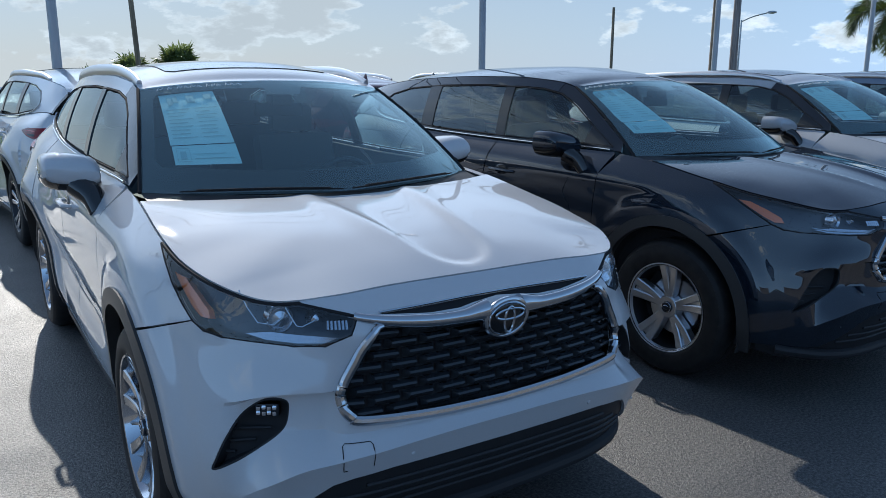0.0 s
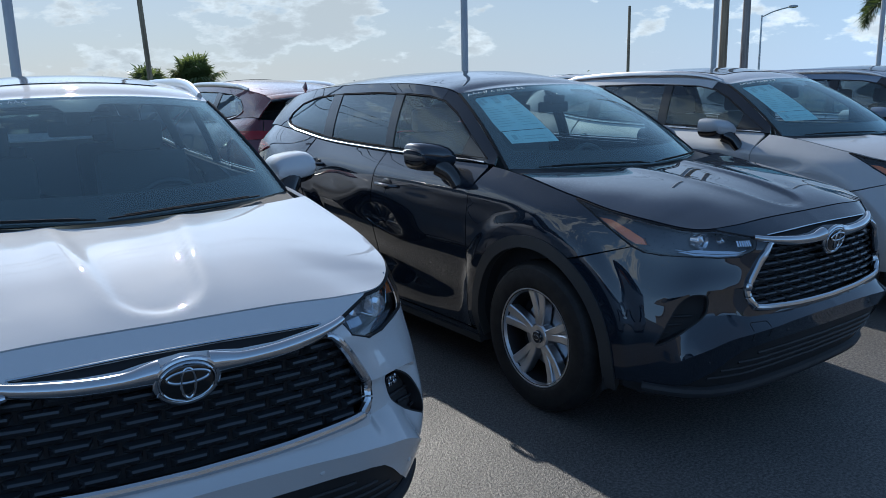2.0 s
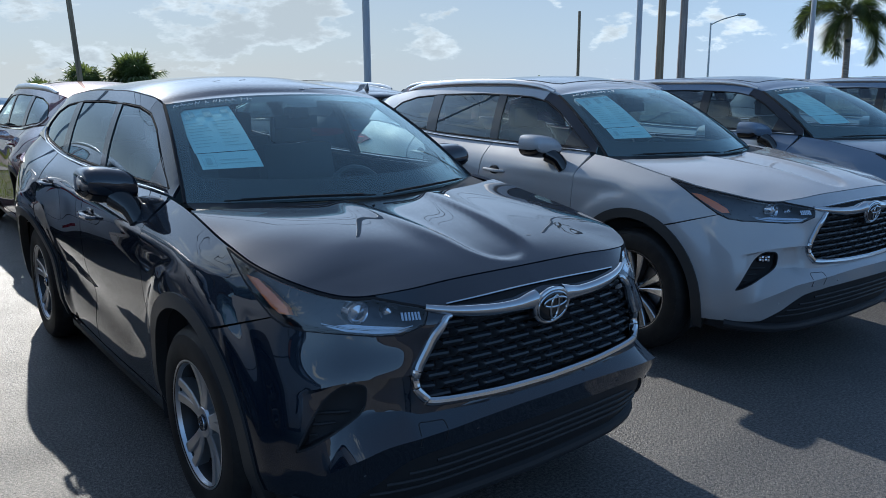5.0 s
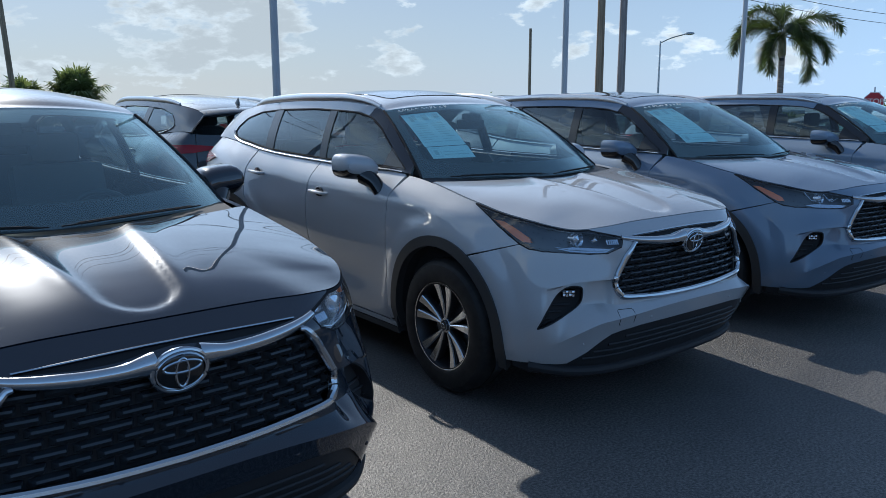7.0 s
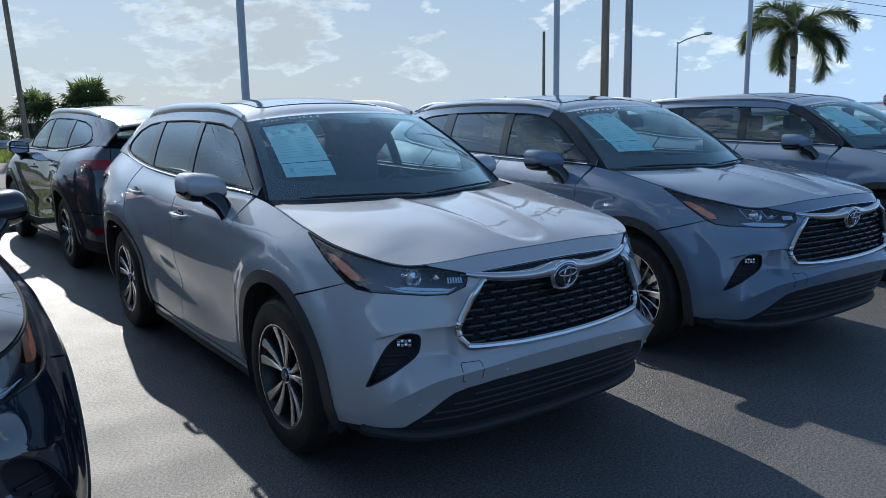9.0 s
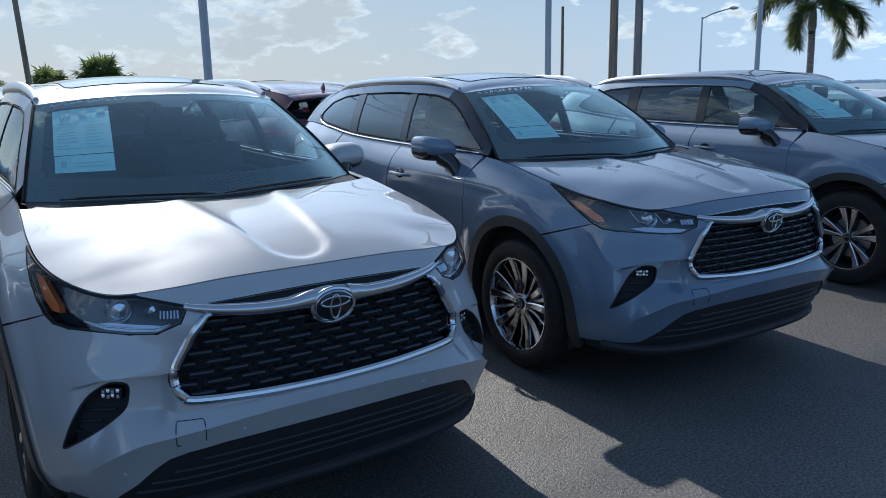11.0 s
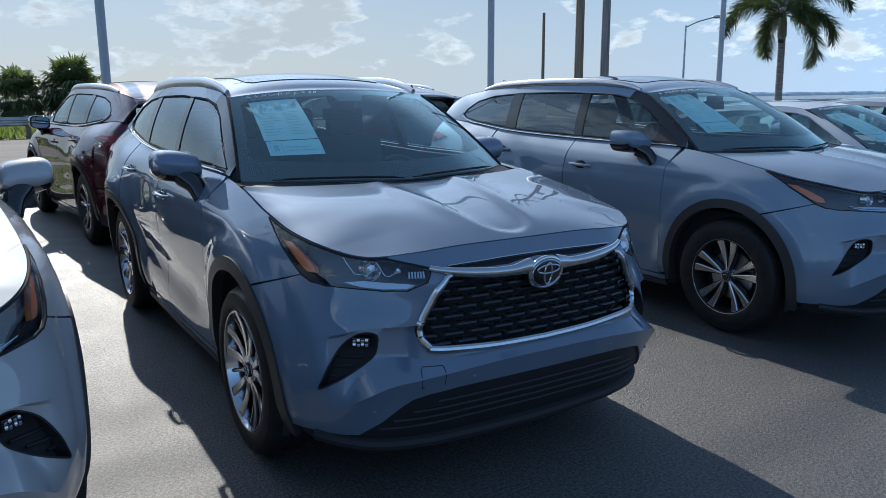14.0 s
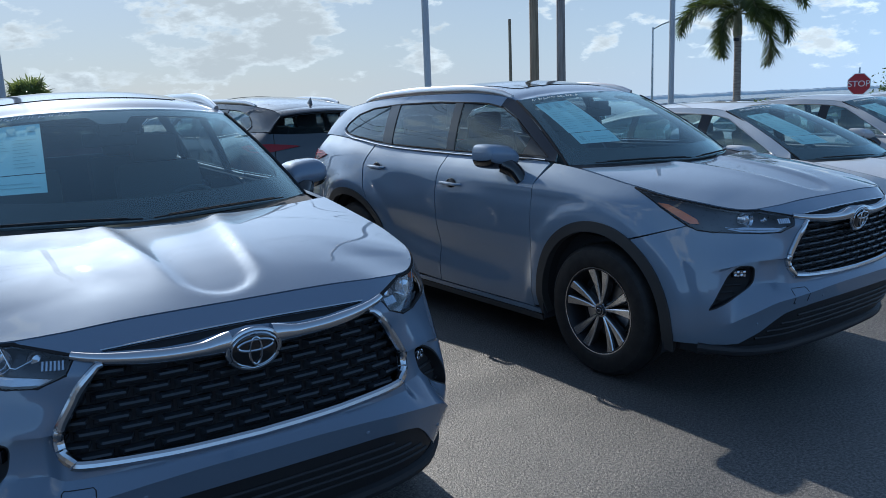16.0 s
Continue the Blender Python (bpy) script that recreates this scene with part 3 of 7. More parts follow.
# how far the flank stands in from the plan: heights from sill to top, stations from nose to tail
SUV_INSET = [
    (.18, .18, .17, .13, .10, .05, .03, .09, .09, .09, .06, .06, .10, .12, .12),
    (.07, .07, .06, .04, .03, .01, .01, .06, .06, .06, .03, .02, .02, .02, .02),
    (.00, .00, .00, .00, .00, .00, .00, .045, .05, .045, .01, .00, .00, .00, .00),
    (.02, .02, .02, .025, .02, .005, .00, .025, .03, .02, .00, .00, .00, .02, .02),
    (.025, .025, .040, .066, .062, .035, .02, .03, .035, .03, .02, .035, .05, .08, .08),
    (.030, .030, .050, .086, .080, .062, .045, .06, .065, .075, .075, .085, .09, .12, .12),
    (.150, .148, .132, .112, .112, .104, .115, .150, .155, .164, .190, .200, .18, .18, .18),
]
SUV = Body(
    plan=[(0, -0.955), (0.30, -0.945), (0.53, -0.910), (0.73, -0.80), (0.86, -0.62), (0.91, -0.38), (0.93, -0.10), (0.94, 0.50),
          (0.945, 1.40), (0.945, 2.40), (0.945, 3.00), (0.90, 3.55), (0.80, 3.82), (0.50, 3.93), (0, 3.96)],
    top=[1.032, 1.030, 1.020, 1.010, 1.036, 1.068, 1.115, 1.20, 1.208, 1.232, 1.28, 1.31, 1.30, 1.28, 1.27],
    inset=SUV_INSET,
    roof_y=(0.42, 0.75, 1.05, 1.40, 1.9, 2.6, 3.2, 3.6, 3.9), roof_z=(1.19, 1.402, 1.572, 1.626, 1.640, 1.628, 1.588, 1.53, 1.44),
    roof_x=(0.765, 0.685, 0.612, 0.614, 0.618, 0.600, 0.562, 0.522, 0.48), crown=((1.0, 1.4, 2.2, 3.7), (0.042, 0.069, 0.072, 0.035)),
    cowl=(0.765, 0.42, 1.185), head=(0.612, 1.05, 1.572), bow=(0.36, 0.13),
    hood_mid=((-0.96, -0.84, -0.72, -0.5, -0.2, 0.1, 0.35), (0.955, 1.014, 1.059, 1.112, 1.155, 1.181, 1.192)))


def arch(cy, a0, a1, r=0.515, n=18, cz=0.385):
    """Points of a wheel arch, angles in degrees from +y upwards."""
    return [(cy + r * math.cos(radians(a)), cz + r * math.sin(radians(a))) for a in np.linspace(a0, a1, n)]


def yz(B, pts):
    """Outline given as (y, z) on the flank, turned into arc length and height."""
    return [(B.sy(y), z) for y, z in pts]


def xz(B, pts):
    return [(B.sx(x), z) for x, z in pts]


def both(half):
    """A closed outline over the middle from its right half (from the top middle round to the bottom middle)."""
    return list(half) + [(-a, b) for a, b in reversed(half) if abs(a) > 1e-6]


def rim_bar(B, pts, r, n=8, off=0.0, closed=False, flat=1.0):
    """A bar laid along a curve of (s, z) on the body."""
    q = np.array(pts)
    P = B.side(q[:, 0], q[:, 1])
    bm = bmesh.new()
    out = P - np.array([0, 1.5, 0])
    out[:, 2] = 0
    out /= np.linalg.norm(out, axis=1)[:, None]
    tube(bm, [tuple(p) for p in P + out * off], r, n, flat)
    return bm


# ---- wheels: built about the x axis, the outer face towards -x ----
def spoke(bm, ang, r0, r1, w0, w1, x0, x1, depth, skew=0.0, bend=0.0):
    """One tapered spoke as a bevelled prism."""
    secs = []
    for k in range(5):
        t = k / 4
        r = r0 + (r1 - r0) * t
        w = w0 + (w1 - w0) * t
        x = x0 + (x1 - x0) * t + bend * math.sin(math.pi * t)
        o = skew * t
        ring = []
        for (a, b) in ((-w / 2, depth), (-w / 2, 0.005), (-w / 2 + 0.006, 0), (w / 2 - 0.006, 0), (w / 2, 0.005), (w / 2, depth)):
            c, s = math.cos(ang), math.sin(ang)
            yy, zz = r, a + o
            ring.append(bm.verts.new((x + b, yy * c - zz * s, yy * s + zz * c)))
        secs.append(ring)
    for u, v in zip(secs, secs[1:]):
        for k in range(6):
            bm.faces.new((u[k], u[(k + 1) % 6], v[(k + 1) % 6], v[k]))
    bm.faces.new(secs[0])
    bm.faces.new(secs[-1][::-1])


def mesh_from(bm, name, material):
    bmesh.ops.recalc_face_normals(bm, faces=bm.faces)
    for e in bm.edges:
        if len(e.link_faces) == 2 and e.calc_face_angle(0) > 0.5:
            e.smooth = False
    for f in bm.faces:
        f.smooth = True
    me = bpy.data.meshes.new(name)
    bm.to_mesh(me)
    bm.free()
    me.materials.append(material)
    return me


def shrunk(bm):
    """Spokes drawn for a larger rim, brought down to this one."""
    bmesh.ops.scale(bm, vec=(1, 0.945, 0.945), verts=bm.verts)


def make_wheel_meshes():
    M = {}
    for tag, k in (("", 0.945), ("_big", 1.03)):            # rim size
        r0 = 0.264 * k
        bm = lathe(bmesh.new(), [(0.235, 0.19), (0.255, 0.215), (0.32, 0.228), (0.362, 0.215), (0.381, 0.19), (0.385, 0.15), (0.385, 0.118), (0.376, 0.116), (0.376, 0.108),
                                 (0.385, 0.106), (0.385, 0.06), (0.38, 0.045), (0.369, 0.024), (0.3665, 0.0215), (0.352, 0.010), (0.350, 0.0085), (0.349, 0.0095), (0.322, 0.002), (r0 + 0.022, 0.002), (r0 + 0.008, 0.008), (r0, 0.016), (r0 - 0.004, 0.03)], 64)
        M["tyre" + tag] = mesh_from(bm, "tyre", RUBBER)
        M["barrel" + tag] = mesh_from(lathe(bmesh.new(), [(r0 + 0.002, 0.014), (r0 - 0.001, 0.008), (r0 - 0.008, 0.010), (r0 - 0.018, 0.032), (r0 - 0.030, 0.10), (r0 - 0.030, 0.20), (r0 - 0.016, 0.215)], 64), "barrel", CHROME if tag else ALLOY)
    M["barrel_dark"] = M["barrel"].copy()
    M["barrel_dark"].materials[0] = DARK_ALLOY
    bm = lathe(bmesh.new(), [(0.0, 0.10), (0.16, 0.10), (0.165, 0.105), (0.165, 0.125), (0.0, 0.125)], 40)
    M["disc"] = mesh_from(bm, "brake_disc", SATIN)
    bm = lathe(bmesh.new(), [(0.0, 0.026), (0.024, 0.026), (0.030, 0.030), (0.033, 0.038), (0.034, 0.07)], 32)
    M["cap"] = mesh_from(bm, "hub_cap", LAMP_DARK)
    bm = bmesh.new()
    lathe(bm, [(0.0265, 0.0255), (0.030, 0.0265), (0.031, 0.030)], 32)
    tube(bm, [(0.0245, 0.018 * math.cos(a), 0.011 * math.sin(a)) for a in np.linspace(0, 2 * math.pi, 25)], 0.0016, 5)
    M["cap_ring"] = mesh_from(bm, "cap_ring", CHROME)
    hub = [(0.034, 0.038), (0.062, 0.036), (0.07, 0.046), (0.075, 0.09), (0.05, 0.10)]
    # five broad, split spokes
    bm = lathe(bmesh.new(), hub, 40)
    for k in range(5):
        a = 2 * math.pi * k / 5 + math.pi / 2
        for s in (-1, 1):
            spoke(bm, a + s * 0.12, 0.045, 0.258, 0.038, 0.050, 0.038, 0.018, 0.05, s * 0.010, 0.012)
        spoke(bm, a, 0.05, 0.255, 0.03, 0.06, 0.052, 0.034, 0.04, 0, 0.014)
    lathe(bm, [(0.268, 0.008), (0.262, 0.007), (0.253, 0.013), (0.246, 0.03)], 64)
    shrunk(bm)
    M["five"] = mesh_from(bm, "spokes", ALLOY)
    # five pairs of flared two-tone blades
    bm = lathe(bmesh.new(), [(0.034, 0.038), (0.043, 0.037), (0.048, 0.046), (0.050, 0.09)], 40)
    for k in range(5):
        a = 2 * math.pi * k / 5 + math.pi / 2
        for s in (-1, 1):
            spoke(bm, a + s * 0.12, 0.045, 0.262, 0.014, 0.060, 0.036, 0.012, 0.012, s * 0.026, 0.010)
    lathe(bm, [(0.268, 0.008), (0.262, 0.008), (0.256, 0.014)], 64)
    shrunk(bm)
    M["pairs"] = mesh_from(bm, "spokes", MACHINED)
    bm = bmesh.new()
    for k in range(5):
        for s in (-1, 1):
            spoke(bm, 2 * math.pi * k / 5 + math.pi / 2 + s * 0.12, 0.045, 0.256, 0.022, 0.070, 0.046, 0.024, 0.04, s * 0.026, 0.010)
    shrunk(bm)
    M["pairs_back"] = mesh_from(bm, "spoke_backing", DARK_ALLOY)
    # chromed: five broad split spokes and a slim one in each gap
    bm = lathe(bmesh.new(), hub, 40)
    for k in range(5):
        a = 2 * math.pi * k / 5 + math.pi / 2
        for s in (-1, 1):
            spoke(bm, a + s * 0.17, 0.045, 0.274, 0.030, 0.052, 0.036, 0.012, 0.055, s * 0.022, 0.016)
        spoke(bm, a, 0.05, 0.272, 0.018, 0.040, 0.056, 0.044, 0.04, 0, 0.012)
        spoke(bm, a + math.pi / 5, 0.05, 0.272, 0.022, 0.016, 0.050, 0.026, 0.05, 0, 0.014)
    M["ten"] = mesh_from(bm, "spokes", CHROME)
    return M


WHEEL = make_wheel_meshes()


def add_wheel(car, x, y, style):
    at = pose(x, y, 0.385, 0, 0, 0 if x < 0 else 180)
    w = part_mesh("wheel", WHEEL["barrel_dark" if style in ("pairs", "five") else "barrel_big" if style == "ten" else "barrel"], car, "alloy wheel with black tyre", at)
    part_mesh("tyre", WHEEL["tyre_big" if style == "ten" else "tyre"], w)
    part_mesh("brake_disc", WHEEL["disc"], w)
    part_mesh("spokes", WHEEL[style], w, {"five": "silver five-spoke alloy", "pairs": "two-tone machined alloy spokes", "ten": "chromed multi-spoke alloy"}[style])
    if style == "pairs":
        part_mesh("spoke_backing", WHEEL["pairs_back"], w)
    part_mesh("hub_cap", WHEEL["cap"], w)
    part_mesh("cap_ring", WHEEL["cap_ring"], w)
    return w


# ---- the large SUV ----
def add_flank(B, car, paint_m, arch_r=0.515):
    """Fenders, doors, quarters, sills, arch trims and side glass."""
    zt = lambda y: float(B.ztop(np.array([B.sy(y)]))[0])
    top = lambda y0, y1, n=12: [(y, zt(y)) for y in np.linspace(y0, y1, n)]
    lamp = lamp_outline(B)
    # fender
    seam = [(0.535, 1.19), (0.575, 1.08), (0.60, 0.8), (0.61, 0.5), (0.613, 0.30)]
    fender = [(s, z) for s, z in lamp["rear"]] + yz(B, [(y, z - 0.003) for y, z in top(-0.17, 0.50)]) + yz(B, seam[1:]) + \
        yz(B, [(0.575, 0.30)] + arch(B.FRONT_AXLE, -7, 119, arch_r)) + yz(B, [(-0.217, 0.838)])
    pair("front_fender", sheet(B.side, fender, step=0.028), paint_m, car)
    # doors
    fd = yz(B, list(reversed(seam)) + top(0.55, 1.60) + [(1.615, 1.0), (1.63, 0.6), (1.64, 0.285)])
    fd[0] = (fd[0][0], 0.285)
    doors = pair("front_door", sheet(B.side, fd), paint_m, car)
    rear_edge = [(2.66, zt(2.66)), (2.66, 1.1), (2.60, 0.95), (2.50, 0.84)]
    rd = yz(B, [(1.645, 0.285), (1.635, 0.6), (1.62, 1.0)] + top(1.605, 2.655) + rear_edge[1:3] + arch(2.85, 128, 189, arch_r))
    rdoors = pair("rear_door", sheet(B.side, rd), paint_m, car)
    # quarter panel, back to the tailgate
    s_gate = B.sr(0.70)
    zs = lambda s: float(B.ztop(np.array([s]))[0])
    sq = [(s, zs(s)) for s in np.linspace(B.sy(2.67), s_gate, 16)]
    qp = sq + [(s_gate, 0.66), (B.sy(3.36), 0.66)] + yz(B, list(arch(2.85, 32, 127, arch_r, 20))) + yz(B, [(2.61, 0.96), (2.67, 1.1)])
    pair("rear_quarter_panel", sheet(B.side, qp, step=0.026), paint_m, car)
    # handles
    for dd, y, z in ((doors, 1.43, 1.02), (rdoors, 2.46, 1.085)):
        for d, sg in zip(dd, (1, -1)):
            p = B.side(np.array([B.sy(y)]), np.array([z]))[0]
            bm = bmesh.new()
            tube(bm, [(sg * (p[0] - 0.004), y - 0.11, z - 0.002), (sg * (p[0] + 0.030), y - 0.085, z), (sg * (p[0] + 0.036), y, z + 0.003),
                      (sg * (p[0] + 0.030), y + 0.085, z + 0.004), (sg * (p[0] - 0.004), y + 0.105, z + 0.004)], [0.012, 0.015, 0.016, 0.015, 0.012], 10, 0.8)
            part("door_handle", bm, paint_m, d, "painted door handle")
            # flat black oval in place of the shade inside the handle cup
            bm = bmesh.new()
            bmesh.ops.create_uvsphere(bm, u_segments=16, v_segments=8, radius=1, matrix=Matrix.Translation((sg * (p[0] + 0.001), y, z)) @ Matrix.Diagonal((0.006, 0.062, 0.040, 1)))
            part("handle_cup_shade", bm, GLOSS_BLACK, d)
    # sill and arch trims
    sill = yz(B, [(0.56, 0.245), (2.35, 0.245), (2.345, 0.281), (0.565, 0.281)])
    pair("sill", sheet(B.side, sill, step=0.05), paint_m, car)
    low = yz(B, [(0.555, 0.20), (2.355, 0.20), (2.35, 0.243), (0.56, 0.243)])
    pair("sill_trim", sheet(B.side, low, step=0.06), TRIM, car, "black plastic sill trim")
    for cy in (B.FRONT_AXLE, B.REAR_AXLE):
        lo0, lo1 = (-14, 195) if cy < 1 else (-8, 192)
        ring = arch(cy, lo0, lo1, arch_r + 0.004, 40) + list(reversed(arch(cy, lo0, lo1, arch_r - 0.056, 40)))
        pair("wheel_arch_trim", sheet(B.side, yz(B, ring), step=0.03, off=0.010, thick=0.05, gap=0.0), TRIM, car, "black plastic wheel arch trim")
        # the dark well behind it
        for sg in (1, -1):
            bm = lathe(bmesh.new(), [(0.47, 0.0), (0.47, 0.40)], 40)
            bmesh.ops.delete(bm, geom=[v for v in bm.verts if v.co.z < -0.16], context="VERTS")
            bmesh.ops.translate(bm, vec=(0.5 if sg > 0 else -0.90, cy, 0.385), verts=bm.verts)
            part("wheel_well", bm, VOID, car)
    # side glass
    def dlo(d):
        lower = [(y, zt(y) + 0.022 + d) for y in np.linspace(0.575, 3.05, 14)]
        return lower + [(3.24 - d, 1.335), (3.315 - d, 1.372), (3.29 - d, 1.415), (3.15, 1.495 - d), (2.9, 1.545 - d), (2.5, 1.572 - d), (1.9, 1.582 - d), (1.5, 1.572 - d),
                        (1.31, 1.562 - d), (1.14, 1.532 - d), (0.975, 1.462 - d), (0.735, 1.320 - d)]
    def frame_outline():
        low = [(y, zt(y) + 0.002) for y in np.linspace(0.50, 3.72, 24)]
        up = [(y, float(table(B.roof_y, B.roof_z, y)) - 0.002) for y in np.linspace(3.72, 0.52, 30)]
        return low + up
    cut = lambda p: (p[1] - 1.575) + 2.2 * (p[0] - 1.16)
    hole = dlo(0.0)
    pair("side_frame", sheet(B.green, frame_cut(frame_outline(), hole, cut, True), step=0.02), paint_m, car)
    pair("front_pillar", sheet(B.green, frame_cut(frame_outline(), hole, cut, False), step=0.03, off=0.001), PILLAR, car, "black front pillar")
    cols = [(0.40, 1.555), (1.635, 2.415), (2.55, 3.40)]
    d0 = dlo(0.012)
    for k, (y0, y1) in enumerate(cols):
        slant = 0.10
        cut = clip_poly(clip_poly(d0, lambda p: p[0] - (y0 + slant * (p[1] - 1.2))), lambda p: (y1 + slant * (p[1] - 1.2)) - p[0])
        ow = doors if k == 0 else rdoors if k == 1 else (car, car)
        g = sheet(B.green, cut, step=0.04, off=-0.004, thick=0.004, gap=0.0)
        part_mesh("window_pane", mesh_of("window_pane", *g, PRIVACY if k else FRONT_GLASS), ow[0], "dark tinted side window")
        part_mesh("window_pane", mesh_of("window_pane", *mirrored(g), PRIVACY if k else FRONT_GLASS), ow[1], "dark tinted side window")
    for y0, y1, own in ((1.548, 1.642, doors), (2.408, 2.557, rdoors)):
        cut = clip_poly(clip_poly(dlo(-0.002), lambda p: p[0] - (y0 + 0.1 * (p[1] - 1.2))), lambda p: (y1 + 0.1 * (p[1] - 1.2)) - p[0])
        g = sheet(B.green, cut, step=0.03, off=0.001, thick=0.02, gap=0.0)
        part_mesh("pillar_cover", mesh_of("pillar_cover", *g, SATIN_BLACK), own[0], "gloss black pillar cover")
        part_mesh("pillar_cover", mesh_of("pillar_cover", *mirrored(g), SATIN_BLACK), own[1], "gloss black pillar cover")
    # black plastic sail in the front corner of the door glass
    g = sheet(B.green, clip_poly(dlo(-0.002), lambda p: 0.81 - 0.24 * (p[1] - 1.22) - p[0]), step=0.03, off=0.003, thick=0.01, gap=0.0)
    for d, q in zip(doors, (g, mirrored(g))):
        part_mesh("mirror_sail", mesh_of("mirror_sail", *q, SATIN_BLACK), d, "black corner sail by the mirror")
    # black rubber all round the glass, bright strip below it
    q = np.array(dense(dlo(0.005), 0.04))
    P = B.green(q[:, 0], q[:, 1])
    low = [(y, zt(y) + 0.012) for y in np.linspace(0.58, 3.08, 30)] + [(3.22, 1.325), (3.30, 1.355), (3.325, 1.385)]
    ql = np.array(low)
    PL = B.green(ql[:, 0], ql[:, 1])
    for sg in (1, -1):
        bm = bmesh.new()
        ring = [(sg * (p[0] + 0.000), p[1], p[2]) for p in P]
        tube(bm, ring + [ring[0]], 0.004, 6, cap=False)
        part("window_seal", bm, SEAL, car)
        bm = bmesh.new()
        tube(bm, [(sg * (p[0] + 0.010), p[1], p[2] - 0.004) for p in PL], 0.0055, 8)
        part("belt_strip", bm, BRIGHT, car, "chrome belt strip")
    return doors


def frame_cut(outer, hole, f, keep):
    """The window frame behind (keep) or before a slanted cut through the window opening, as one outline without a hole."""
    g = f if keep else (lambda p: -f(p))
    o = clip_poly(outer, g)
    h = clip_poly(hole, g)
    # open both loops at the cut and join them
    def opened(loop):
        n = len(loop)
        on = [abs(f(p)) < 1e-6 for p in loop]
        for i in range(n):
            if on[i] and on[(i + 1) % n]:
                return [loop[(i + 1 + k) % n] for k in range(n)]
        return loop
    a, b = opened(o), opened(h)
    return a + list(reversed(b))


def clip_poly(poly, f):
    """Keeps the side of a polygon on which f is positive."""
    out = []
    n = len(poly)
    for i in range(n):
        a, b = np.array(poly[i], float), np.array(poly[(i + 1) % n], float)
        fa, fb = f(a), f(b)
        if fa >= 0:
            out.append(a)
        if fa * fb < 0:
            out.append(a + (b - a) * fa / (fa - fb))
    return out


def lamp_outline(B):
    """The headlamp's outline in arc length and height, and the edge that the fender shares with it."""
    s0, s1, sm = B.sx(0.475), B.sy(-0.165), B.sx(0.655)
    upper = [(s, float(B.ztop(np.array([s]))[0]) - 0.010) for s in np.linspace(s1, sm, 22)]
    inner = [(sm - (sm - s0) * t, upper[-1][1] + (0.968 - upper[-1][1]) * t) for t in np.linspace(0, 1, 7)][1:-1]
    upper = upper + inner
    low = [(s0, 0.968), (B.sx(0.50), 0.925), (B.sx(0.575), 0.896), (B.sx(0.66), 0.893), (B.sy(-0.66), 0.898), (B.sy(-0.58), 0.906), (B.sy(-0.52), 0.926)]
    rear = [(B.sy(-0.45), 0.962), (B.sy(-0.36), 1.008), (B.sy(-0.26), 1.058), (B.sy(-0.19), 1.086)]
    full = upper + low + rear
    return {"full": full, "low": low, "rear": [low[-1]] + rear, "inner": inner, "sm": sm}


